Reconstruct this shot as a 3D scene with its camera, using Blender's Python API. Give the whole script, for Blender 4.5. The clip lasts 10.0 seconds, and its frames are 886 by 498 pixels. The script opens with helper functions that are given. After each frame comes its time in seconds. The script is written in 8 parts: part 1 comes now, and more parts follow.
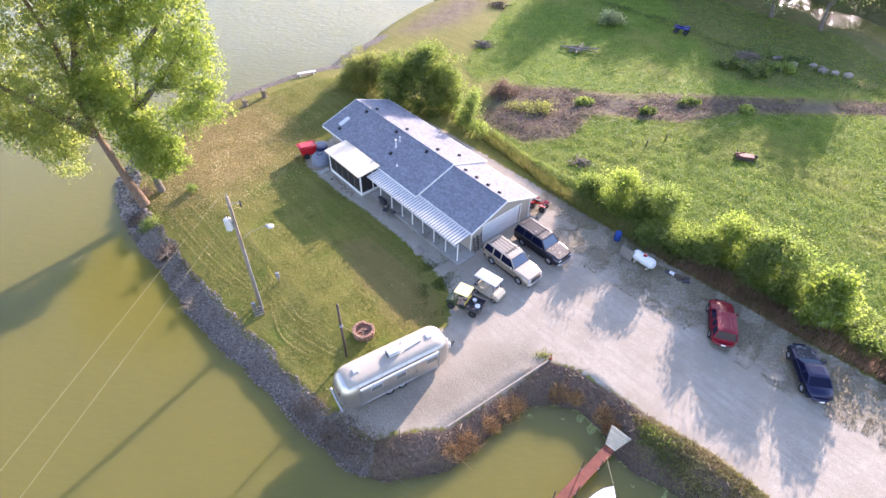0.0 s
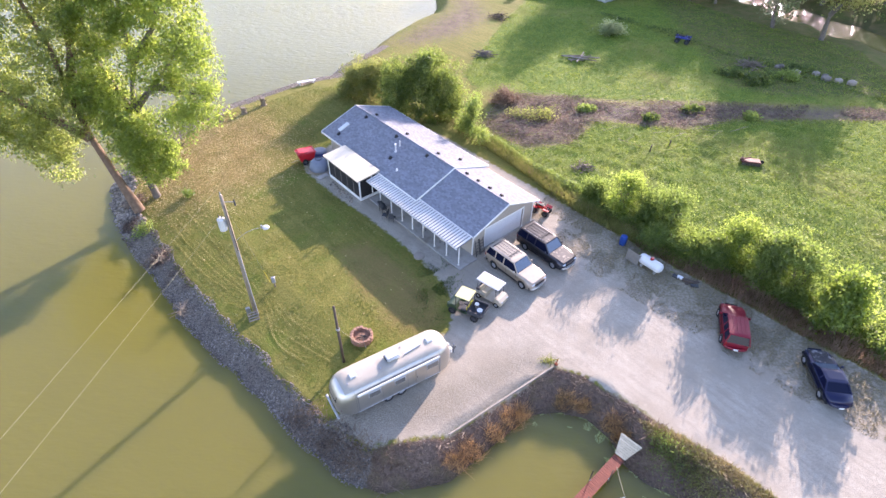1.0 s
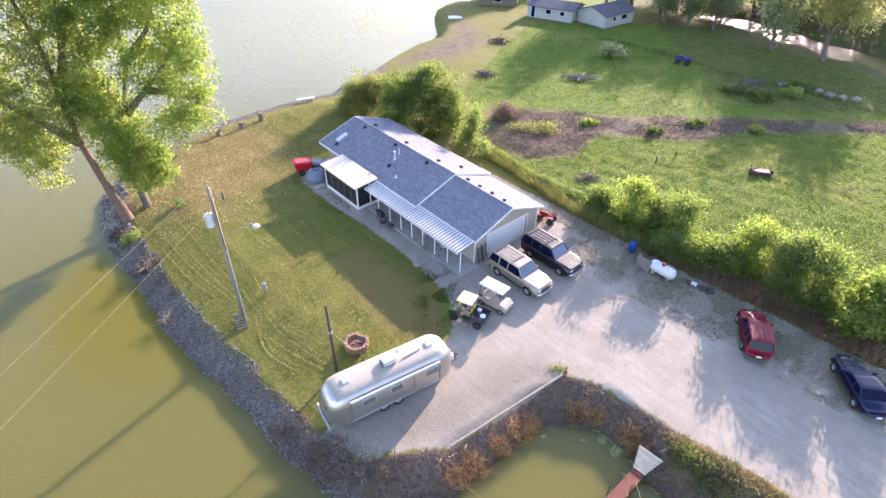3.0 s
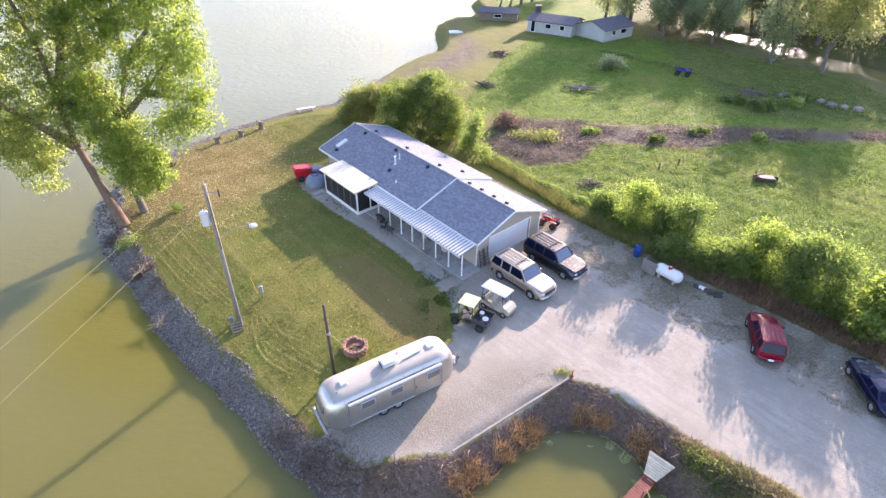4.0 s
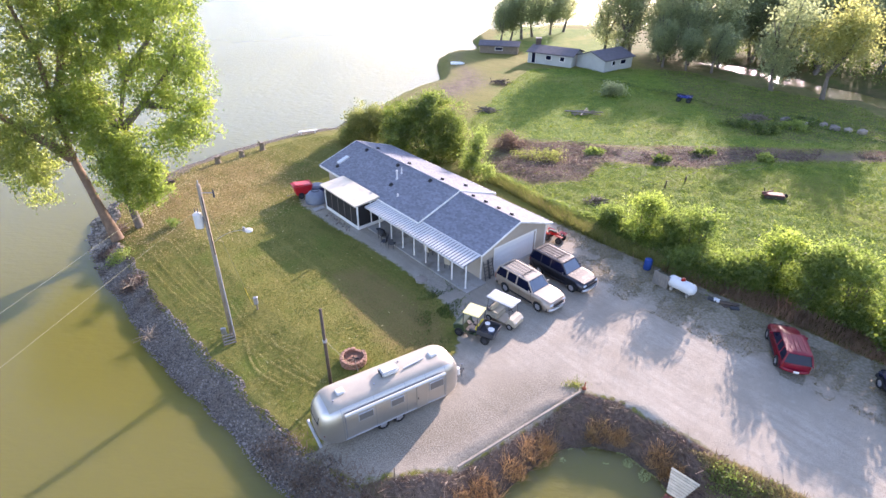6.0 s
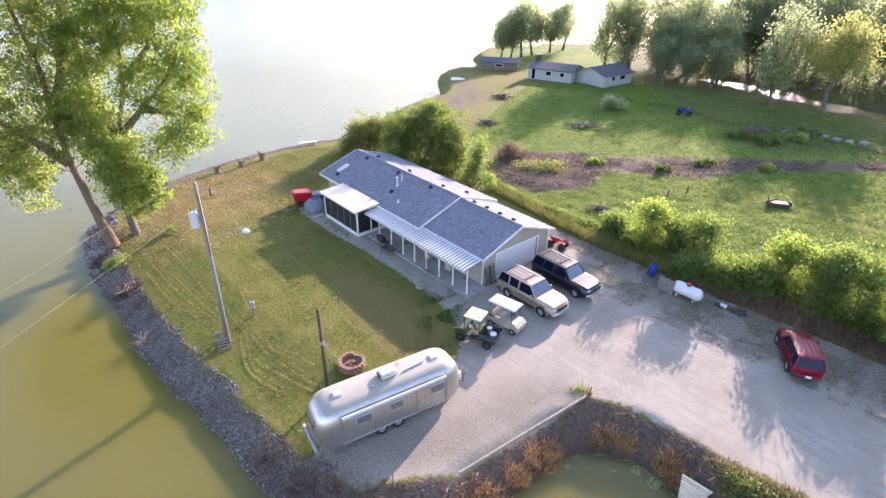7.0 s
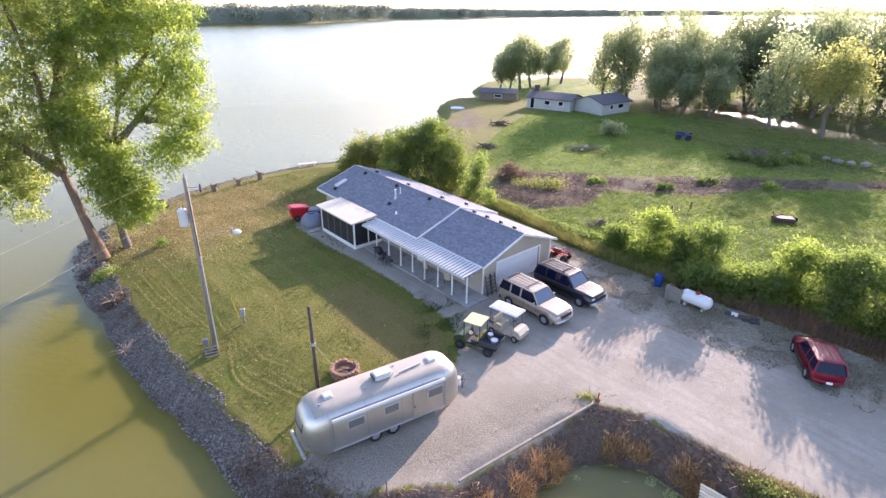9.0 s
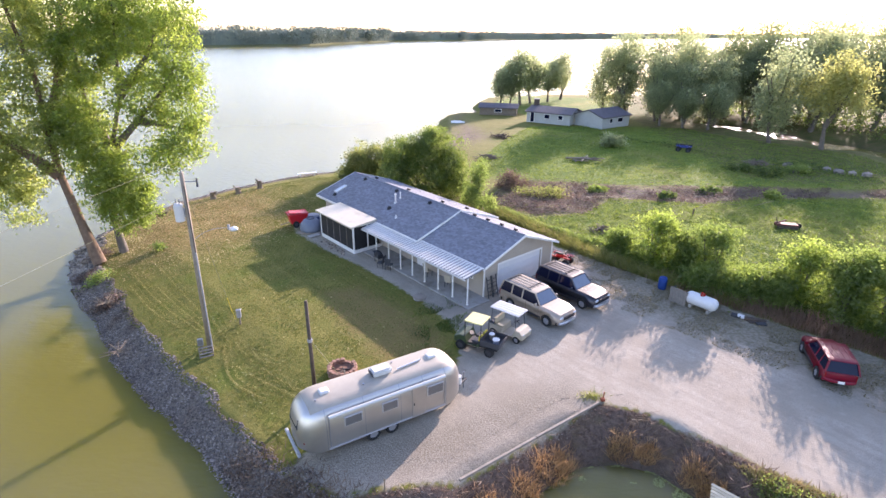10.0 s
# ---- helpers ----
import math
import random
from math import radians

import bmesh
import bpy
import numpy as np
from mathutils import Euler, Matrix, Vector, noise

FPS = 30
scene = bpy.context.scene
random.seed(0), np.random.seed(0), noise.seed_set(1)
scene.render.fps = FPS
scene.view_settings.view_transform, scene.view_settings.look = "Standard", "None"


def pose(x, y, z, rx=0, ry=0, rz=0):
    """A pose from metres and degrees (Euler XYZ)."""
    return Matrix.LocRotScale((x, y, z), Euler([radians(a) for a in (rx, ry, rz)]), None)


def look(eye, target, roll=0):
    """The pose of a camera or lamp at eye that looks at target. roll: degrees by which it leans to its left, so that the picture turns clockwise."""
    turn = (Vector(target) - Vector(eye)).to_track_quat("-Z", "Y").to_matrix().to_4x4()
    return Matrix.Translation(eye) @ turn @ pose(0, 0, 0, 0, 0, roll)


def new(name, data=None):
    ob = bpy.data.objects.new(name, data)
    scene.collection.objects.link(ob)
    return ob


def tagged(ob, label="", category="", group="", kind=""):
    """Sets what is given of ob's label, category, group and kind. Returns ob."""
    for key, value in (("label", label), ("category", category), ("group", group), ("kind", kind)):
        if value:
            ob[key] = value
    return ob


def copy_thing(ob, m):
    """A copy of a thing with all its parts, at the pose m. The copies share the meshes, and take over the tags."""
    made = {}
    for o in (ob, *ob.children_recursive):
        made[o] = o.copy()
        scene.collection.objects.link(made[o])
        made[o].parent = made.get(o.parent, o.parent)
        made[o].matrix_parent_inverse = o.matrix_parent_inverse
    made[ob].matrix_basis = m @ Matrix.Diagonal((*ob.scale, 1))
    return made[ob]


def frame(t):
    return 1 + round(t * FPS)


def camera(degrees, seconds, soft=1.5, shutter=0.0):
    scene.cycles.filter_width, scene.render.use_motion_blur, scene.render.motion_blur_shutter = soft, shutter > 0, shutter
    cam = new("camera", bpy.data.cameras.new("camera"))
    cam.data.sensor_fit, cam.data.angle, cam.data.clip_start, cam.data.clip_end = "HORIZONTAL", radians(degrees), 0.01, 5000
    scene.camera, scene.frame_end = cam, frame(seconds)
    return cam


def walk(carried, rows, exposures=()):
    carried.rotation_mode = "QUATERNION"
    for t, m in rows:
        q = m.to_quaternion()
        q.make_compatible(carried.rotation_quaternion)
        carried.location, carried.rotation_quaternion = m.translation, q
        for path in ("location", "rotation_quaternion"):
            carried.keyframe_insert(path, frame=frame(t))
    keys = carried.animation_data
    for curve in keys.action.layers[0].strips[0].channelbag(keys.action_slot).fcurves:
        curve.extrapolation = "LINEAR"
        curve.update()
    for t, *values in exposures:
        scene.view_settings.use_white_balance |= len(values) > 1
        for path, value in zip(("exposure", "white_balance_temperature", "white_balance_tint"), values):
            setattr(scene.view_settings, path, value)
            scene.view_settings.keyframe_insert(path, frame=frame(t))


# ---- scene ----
cam = camera(79.6, 10.0)
PATH = [
    (0, (-0.179, 0.059, 31.433), (-0.173, 1.513, 30.06), 1.4),
    (0.5, (-0.166, 0.155, 30.554), (-0.163, 1.632, 29.206), 1.3),
    (1, (-0.121, 0.147, 29.747), (-0.121, 1.648, 28.425), 1.1),
    (1.5, (-0.068, 0.143, 28.88), (-0.071, 1.667, 27.585), 1.0),
    (2, (-0.066, 0.137, 28.076), (-0.07, 1.683, 26.808), 1.0),
    (2.5, (-0.039, 0.146, 27.266), (-0.044, 1.715, 26.026), 0.9),
    (4, (-0.107, 0.106, 24.928), (-0.115, 1.741, 23.776), 0.8),
    (4.5, (-0.134, 0.091, 24.266), (-0.144, 1.747, 23.145), 0.7),
    (5, (-0.182, 0.107, 23.617), (-0.194, 1.784, 22.528), 0.8),
    (5.5, (-0.211, 0.158, 23.03), (-0.224, 1.854, 21.97), 0.7),
    (7, (-0.247, 0.214, 21.076), (-0.264, 1.967, 20.114), 0.7),
    (7.5, (-0.191, 0.241, 20.477), (-0.209, 2.012, 19.546), 0.6),
    (8, (-0.154, 0.275, 19.872), (-0.174, 2.062, 18.973), 0.6),
    (8.5, (-0.137, 0.295, 19.248), (-0.157, 2.098, 18.382), 0.6),
    (9, (-0.112, 0.314, 18.572), (-0.133, 2.132, 17.74), 0.6),
    (9.5, (-0.134, 0.295, 17.813), (-0.154, 2.13, 17.018), 0.6),
    (10, (-0.105, 0.301, 17.181), (-0.128, 2.15, 16.417), 0.6),
]
walk(cam, [(t, look(eye, target, roll)) for t, eye, target, roll in PATH], exposures=[(0, 2.5, 6780, 32), (4, 2.43, 6780, 32), (7, 2.28, 6780, 32), (10, 2.14, 6780, 32)])

# ---- daylight: low hazy sun ahead and to the right ----
SUN_AZ, SUN_EL = 31.0, 17.3
world = bpy.data.worlds.new("sky")
scene.world = world
world.use_nodes = True
_wn, _wl = world.node_tree.nodes, world.node_tree.links
_sky = _wn.new("ShaderNodeTexSky")
_sky.sky_type, _sky.sun_disc = "NISHITA", False
_sky.sun_elevation, _sky.sun_rotation = radians(SUN_EL), radians(SUN_AZ)
_sky.air_density, _sky.dust_density, _sky.ozone_density = 1.0, 0.65, 2.2
_wl.new(_sky.outputs[0], _wn["Background"].inputs[0])
_wn["Background"].inputs[1].default_value = 0.13

_lamp = bpy.data.lights.new("sun", "SUN")
_lamp.energy, _lamp.angle, _lamp.color = 2.9, radians(0.6), (1.0, 0.93, 0.84)
sun = new("sun", _lamp)
_d = Vector((math.sin(radians(SUN_AZ)) * math.cos(radians(SUN_EL)), math.cos(radians(SUN_AZ)) * math.cos(radians(SUN_EL)), math.sin(radians(SUN_EL))))
sun.matrix_world = look(_d * 200, (0, 0, 0))

# ---- small mesh toolkit ----
def rgb(r, g, b):
    """sRGB 0-255 to linear."""
    out = []
    for v in (r, g, b):
        v /= 255.0
        out.append(v / 12.92 if v <= 0.04045 else ((v + 0.055) / 1.055) ** 2.4)
    return (*out, 1.0)


def link_mesh(name, me, mat, parent=None, label="", smooth=False):
    me.materials.clear()
    for m in (mat if isinstance(mat, (list, tuple)) else [mat]):
        me.materials.append(m)
    if smooth:
        me.polygons.foreach_set("use_smooth", [True] * len(me.polygons))
    ob = new(name, me)
    if parent is not None:
        ob.parent = parent
    if label:
        ob["label"] = label
    return ob


def part(name, bm, mat, parent=None, label="", smooth=False):
    me = bpy.data.meshes.new(name)
    bmesh.ops.recalc_face_normals(bm, faces=bm.faces)
    bm.to_mesh(me)
    bm.free()
    return link_mesh(name, me, mat, parent, label, smooth)


def pymesh(name, verts, faces, mat, parent=None, label="", smooth=False):
    me = bpy.data.meshes.new(name)
    me.from_pydata([tuple(v) for v in verts], [], [tuple(f) for f in faces])
    me.update()
    return link_mesh(name, me, mat, parent, label, smooth)


def quads_mesh(name, q, mat, parent=None, label=""):
    """q: array n x 4 x 3 of loose quads."""
    q = np.asarray(q, dtype=np.float32)
    n = len(q)
    me = bpy.data.meshes.new(name)
    me.vertices.add(n * 4)
    me.vertices.foreach_set("co", q.reshape(-1))
    me.loops.add(n * 4)
    me.loops.foreach_set("vertex_index", np.arange(n * 4, dtype=np.int32))
    me.polygons.add(n)
    me.polygons.foreach_set("loop_start", np.arange(0, n * 4, 4, dtype=np.int32))
    me.update(calc_edges=True)
    return link_mesh(name, me, mat, parent, label)


def thing(name, m, label, category, group="", kind=""):
    """An Empty at the thing's base, posed by m."""
    ob = new(name)
    ob.matrix_basis = m
    return tagged(ob, label, category, group, kind)


def box(bm, c, s, bevel=0.0, rot=None, seg=1):
    m = Matrix.Translation(c)
    if rot is not None:
        m = m @ rot
    r = bmesh.ops.create_cube(bm, size=1.0, matrix=m @ Matrix.Diagonal((*s, 1)))
    if bevel:
        es = list({e for v in r["verts"] for e in v.link_edges})
        bmesh.ops.bevel(bm, geom=es, offset=bevel, segments=seg, affect="EDGES", clamp_overlap=True)
    return bm


def rod(bm, a, b, r0, r1=None, seg=10, caps=True):
    a, b = Vector(a), Vector(b)
    d = b - a
    m = Matrix.Translation((a + b) / 2) @ d.to_track_quat("Z", "Y").to_matrix().to_4x4()
    bmesh.ops.create_cone(bm, cap_ends=caps, segments=seg, radius1=r0, radius2=r0 if r1 is None else r1, depth=d.length, matrix=m)
    return bm


def prism(bm, pts, a, b, axis="y"):
    """Extrude the outline pts (two coordinates each) from a to b along an axis."""
    def at(p, k):
        return {"y": (p[0], k, p[1]), "x": (k, p[0], p[1]), "z": (p[0], p[1], k)}[axis]
    lo = [bm.verts.new(at(p, a)) for p in pts]
    hi = [bm.verts.new(at(p, b)) for p in pts]
    n = len(pts)
    bm.faces.new(lo)
    bm.faces.new(hi)
    side = [bm.faces.new((lo[i], lo[(i + 1) % n], hi[(i + 1) % n], hi[i])) for i in range(n)]
    return lo, hi, side


def loft(bm, rings, cap=True):
    vs = [[bm.verts.new(p) for p in r] for r in rings]
    n = len(rings[0])
    for a, b in zip(vs, vs[1:]):
        for i in range(n):
            bm.faces.new((a[i], a[(i + 1) % n], b[(i + 1) % n], b[i]))
    if cap:
        bm.faces.new(vs[0])
        bm.faces.new(vs[-1])
    return vs


def quad(bm, *pts):
    return bm.faces.new([bm.verts.new(p) for p in pts])


def BM():
    return bmesh.new()


# ---- materials ----
MAT = {}


def mat(name, color, rough=0.7, metal=0.0, vary=0.12, scale=3.0, bump=0.0, bscale=40.0, coat=0.0, color2=None, island=0.0, stain=None, stain_scale=0.8, stain_amt=0.0, rnd=0.0, spec=0.5):
    """A procedural surface: base colour, two scales of variation, relief, per-object or per-island change."""
    m = bpy.data.materials.new(name)
    MAT[name] = m
    m.use_nodes = True
    nt = m.node_tree
    N, L = nt.nodes, nt.links
    b = N["Principled BSDF"]
    b.inputs["Roughness"].default_value = rough
    b.inputs["Metallic"].default_value = metal
    b.inputs["Coat Weight"].default_value = coat
    b.inputs["Coat Roughness"].default_value = 0.06
    b.inputs["Specular IOR Level"].default_value = spec
    tc = N.new("ShaderNodeTexCoord")
    src = tc.outputs["Object"]

    def noise_tex(sc, detail=4.0):
        t = N.new("ShaderNodeTexNoise")
        t.inputs["Scale"].default_value = sc
        t.inputs["Detail"].default_value = detail
        L.new(src, t.inputs["Vector"])
        return t.outputs["Fac"]

    def mix(fac, a, c2, mode="MIX"):
        x = N.new("ShaderNodeMix")
        x.data_type, x.blend_type = "RGBA", mode
        for sock, val in ((x.inputs["Factor"], fac), (x.inputs["A"], a), (x.inputs["B"], c2)):
            if hasattr(val, "is_linked"):
                L.new(val, sock)
            else:
                sock.default_value = val
        return x.outputs["Result"]

    def ramp(v, lo, hi):
        r = N.new("ShaderNodeMapRange")
        r.inputs["From Min"].default_value, r.inputs["From Max"].default_value = lo, hi
        L.new(v, r.inputs["Value"])
        return r.outputs["Result"]

    c2 = color2 or tuple(min(1, v * (1 - 2.2 * vary)) for v in color[:3]) + (1,)
    hi = tuple(min(1, v * (1 + vary)) for v in color[:3]) + (1,)
    col = mix(ramp(noise_tex(scale), 0.3, 0.7), hi, c2)
    col = mix(ramp(noise_tex(scale * 9, 2.0), 0.25, 0.75), col, tuple(min(1, v * (1 - vary)) for v in color[:3]) + (1,))
    if stain is not None:
        f = ramp(noise_tex(stain_scale, 6.0), 0.62 - stain_amt * 0.25, 0.72)
        col = mix(f, col, stain)
    if island or rnd:
        g = N.new("ShaderNodeNewGeometry") if island else N.new("ShaderNodeObjectInfo")
        v = g.outputs["Random Per Island"] if island else g.outputs["Random"]
        k = island or rnd
        hs = N.new("ShaderNodeHueSaturation")
        rr = N.new("ShaderNodeMapRange")
        rr.inputs["To Min"].default_value, rr.inputs["To Max"].default_value = 1 - k, 1 + k
        L.new(v, rr.inputs["Value"])
        L.new(rr.outputs["Result"], hs.inputs["Value"])
        L.new(col, hs.inputs["Color"])
        col = hs.outputs["Color"]
    L.new(col, b.inputs["Base Color"])
    if bump:
        bp = N.new("ShaderNodeBump")
        bp.inputs["Strength"].default_value = min(1.0, bump)
        bp.inputs["Distance"].default_value = 0.02
        L.new(noise_tex(bscale), bp.inputs["Height"])
        L.new(bp.outputs["Normal"], b.inputs["Normal"])
    rv = N.new("ShaderNodeMapRange")
    rv.inputs["To Min"].default_value, rv.inputs["To Max"].default_value = max(0.02, rough - 0.08), min(1, rough + 0.08)
    L.new(noise_tex(scale * 2.3), rv.inputs["Value"])
    L.new(rv.outputs["Result"], b.inputs["Roughness"])
    return m


def leaf_mat(name, a, bcol, ccol=None, trans=0.5, rough=0.5):
    """Leaves: colour differs leaf by leaf and in large drifts; light passes through."""
    m = bpy.data.materials.new(name)
    MAT[name] = m
    m.use_nodes = True
    nt = m.node_tree
    N, L = nt.nodes, nt.links
    N.remove(N["Principled BSDF"])
    g = N.new("ShaderNodeNewGeometry")
    tc = N.new("ShaderNodeTexCoord")
    nz = N.new("ShaderNodeTexNoise")
    nz.inputs["Scale"].default_value = 0.45
    nz.inputs["Detail"].default_value = 3
    L.new(tc.outputs["Object"], nz.inputs["Vector"])
    add = N.new("ShaderNodeMath")
    add.operation = "MULTIPLY_ADD"
    L.new(g.outputs["Random Per Island"], add.inputs[0])
    add.inputs[1].default_value = 0.42
    sub = N.new("ShaderNodeMath")
    sub.operation = "MULTIPLY_ADD"
    L.new(nz.outputs["Fac"], sub.inputs[0])
    sub.inputs[1].default_value, sub.inputs[2].default_value = 1.6, -0.55
    L.new(sub.outputs[0], add.inputs[2])
    cr = N.new("ShaderNodeValToRGB")
    cr.color_ramp.elements[0].color, cr.color_ramp.elements[1].color = a, bcol
    cr.color_ramp.elements[0].position, cr.color_ramp.elements[1].position = 0.1, 0.65
    if ccol:
        e = cr.color_ramp.elements.new(0.95)
        e.color = ccol
    L.new(add.outputs[0], cr.inputs["Fac"])
    d = N.new("ShaderNodeBsdfDiffuse")
    t = N.new("ShaderNodeBsdfTranslucent")
    gl = N.new("ShaderNodeBsdfGlossy")
    gl.inputs["Roughness"].default_value = rough
    gl.inputs["Color"].default_value = (0.5, 0.5, 0.5, 1)
    hs = N.new("ShaderNodeHueSaturation")
    hs.inputs["Value"].default_value, hs.inputs["Saturation"].default_value = 1.35, 1.0
    hs.inputs["Hue"].default_value = 0.49
    L.new(cr.outputs["Color"], hs.inputs["Color"])
    L.new(cr.outputs["Color"], d.inputs["Color"])
    L.new(hs.outputs["Color"], t.inputs["Color"])
    mx = N.new("ShaderNodeMixShader")
    mx.inputs[0].default_value = trans
    L.new(d.outputs[0], mx.inputs[1])
    L.new(t.outputs[0], mx.inputs[2])
    m2 = N.new("ShaderNodeMixShader")
    m2.inputs[0].default_value = 0.06
    L.new(mx.outputs[0], m2.inputs[1])
    L.new(gl.outputs[0], m2.inputs[2])
    L.new(m2.outputs[0], N["Material Output"].inputs["Surface"])
    return m


mat("siding", rgb(186, 176, 160), 0.6, vary=0.05, scale=1.2, stain=rgb(160, 150, 134), stain_amt=0.2)
mat("white_trim", rgb(226, 224, 218), 0.45, vary=0.05, scale=2.0, stain=rgb(190, 186, 176), stain_amt=0.25)
mat("white_metal", rgb(200, 199, 195), 0.38, vary=0.05, scale=1.5, stain=rgb(196, 190, 178), stain_scale=1.2, stain_amt=0.3)
mat("cream_panel", rgb(200, 190, 168), 0.55, vary=0.06, scale=1.0, stain=rgb(176, 164, 142), stain_amt=0.3)
mat("rib_shadow", rgb(112, 116, 124), 0.5, vary=0.1)
mat("garage_white", rgb(206, 206, 206), 0.5, vary=0.03, scale=1.0)
mat("dark_screen", rgb(34, 33, 36), 0.6, vary=0.2, scale=2.0)
mat("concrete", rgb(168, 164, 156), 0.9, vary=0.14, scale=0.9, bump=0.3, bscale=30, stain=rgb(120, 112, 100), stain_amt=0.4)
mat("vent_black", rgb(30, 30, 34), 0.6)
mat("pvc", rgb(205, 205, 205), 0.4)
mat("steel", rgb(150, 152, 156), 0.4, metal=0.8, vary=0.1)
mat("galv", rgb(170, 172, 176), 0.5, metal=0.5, vary=0.15, scale=6)
mat("old_wood", rgb(132, 118, 100), 0.85, vary=0.25, scale=4, bump=0.4, bscale=25)
mat("pole_wood", rgb(150, 136, 118), 0.85, vary=0.2, scale=3, bump=0.4, bscale=20)
mat("dark_post", rgb(86, 73, 62), 0.85, vary=0.25, scale=4, bump=0.4)
mat("beam_wood", rgb(150, 138, 124), 0.85, vary=0.15, scale=3, bump=0.3)
mat("dock_red", rgb(124, 66, 50), 0.8, vary=0.2, scale=3, bump=0.2, rnd=0.12)
mat("dock_pale", rgb(206, 190, 160), 0.8, vary=0.15, scale=3, rnd=0.1)
mat("tyre", rgb(30, 30, 30), 0.8, vary=0.2)
mat("alloy", rgb(190, 190, 194), 0.3, metal=0.7, vary=0.08)
mat("chrome", rgb(215, 215, 218), 0.12, metal=1.0, vary=0.03)
mat("car_glass", rgb(16, 21, 44), 0.12, vary=0.1, spec=0.22)
# blue-grey base carries the sky's reflection on the windscreens
mat("windscreen", rgb(88, 100, 116), 0.2, vary=0.1, coat=0.5, spec=0.6)
mat("rubber_trim", rgb(38, 38, 40), 0.6)
mat("headlight", rgb(205, 210, 214), 0.12, vary=0.05, coat=0.6)
mat("tail_red", rgb(150, 18, 20), 0.2, vary=0.1, coat=0.5)
mat("paint_tan", rgb(170, 154, 138), 0.42, metal=0.2, vary=0.06, coat=0.25, stain=rgb(146, 130, 112), stain_amt=0.2)
mat("paint_white", rgb(166, 154, 138), 0.55, vary=0.08, coat=0.0, spec=0.25)
mat("paint_dark", rgb(44, 44, 52), 0.38, metal=0.2, vary=0.1, coat=0.35)
# dark paint; its pale speckle is sun highlight put into the colour
mat("paint_speckled", rgb(50, 47, 48), 0.5, vary=0.3, scale=4, spec=0.35, stain=rgb(122, 112, 104), stain_scale=3.0, stain_amt=0.15)
mat("paint_red", rgb(122, 20, 38), 0.45, vary=0.1, coat=0.2, spec=0.2)
mat("paint_blue", rgb(16, 23, 58), 0.42, metal=0.1, vary=0.08, coat=0.3, spec=0.3)
mat("cloth_cream", rgb(172, 160, 136), 0.6, vary=0.05)
mat("roof_yellow", rgb(200, 194, 134), 0.5, vary=0.06, stain=rgb(200, 190, 140), stain_amt=0.2)
mat("deere_green", rgb(50, 68, 42), 0.5, vary=0.1)
mat("bed_gray", rgb(60, 62, 66), 0.7, vary=0.15)
mat("seat_yellow", rgb(214, 190, 60), 0.6)
mat("beige_plastic", rgb(178, 167, 146), 0.5, vary=0.05)
mat("atv_red", rgb(176, 26, 28), 0.35, vary=0.06, coat=0.4)
mat("bin_red", rgb(188, 30, 38), 0.45, vary=0.08)
mat("tarp_gray", rgb(112, 120, 134), 0.6, vary=0.1, scale=2)
mat("tarp_blue", rgb(66, 84, 140), 0.55, vary=0.1)
mat("barrel_blue", rgb(32, 68, 132), 0.75, vary=0.1, spec=0.2)
mat("tank_white", rgb(208, 208, 206), 0.4, vary=0.04, stain=rgb(190, 184, 172), stain_amt=0.15)
mat("pallet_gray", rgb(128, 122, 114), 0.85, vary=0.15)
mat("aluminium", rgb(192, 188, 182), 0.36, metal=0.84, vary=0.06, scale=1.5, stain=rgb(190, 186, 180), stain_amt=0.25)
# cream of the trailer's top stands for sun on its aluminium
mat("trailer_sunlit", rgb(168, 160, 145), 0.55, metal=0.2, vary=0.06, scale=1.2, stain=rgb(150, 142, 128), stain_amt=0.3)
mat("aluminium_dull", rgb(205, 206, 208), 0.42, metal=0.7, vary=0.06, scale=2)
mat("trailer_glass", rgb(104, 102, 100), 0.14, vary=0.1, coat=0.6)
mat("seam", rgb(168, 168, 170), 0.5, metal=0.7)
mat("pit_stone", rgb(156, 118, 98), 0.85, vary=0.2, scale=5, bump=0.5, bscale=20, rnd=0.12)
mat("ash", rgb(140, 102, 82), 0.95, vary=0.25, scale=4)
mat("stone", rgb(128, 119, 110), 0.9, vary=0.2, scale=0.6, bump=0.5, bscale=12, island=0.6, stain=rgb(92, 78, 66), stain_scale=0.5, stain_amt=0.5)
mat("stone_pale", rgb(170, 158, 142), 0.9, vary=0.2, scale=3, bump=0.5, bscale=12, island=0.4)
mat("stone_piece", rgb(140, 129, 116), 0.9, vary=0.2, scale=3, bump=0.5, bscale=12, rnd=0.45)
mat("bark", rgb(122, 98, 78), 0.9, vary=0.25, scale=3, bump=0.8, bscale=10)
mat("bark_gray", rgb(112, 102, 92), 0.9, vary=0.25, scale=3, bump=0.8, bscale=10)
mat("wire", rgb(150, 146, 112), 0.7)
mat("orange_rust", rgb(150, 74, 48), 0.8, vary=0.2)
mat("machine_rust", rgb(110, 58, 44), 0.75, vary=0.2)
mat("far_wall", rgb(166, 168, 162), 0.7, vary=0.08, scale=0.8)
mat("far_roof", rgb(96, 92, 96), 0.85, vary=0.15, scale=1.5)
mat("atv_blue", rgb(38, 60, 150), 0.4, vary=0.08)
mat("hull_white", rgb(232, 232, 228), 0.3, vary=0.03, coat=0.4)

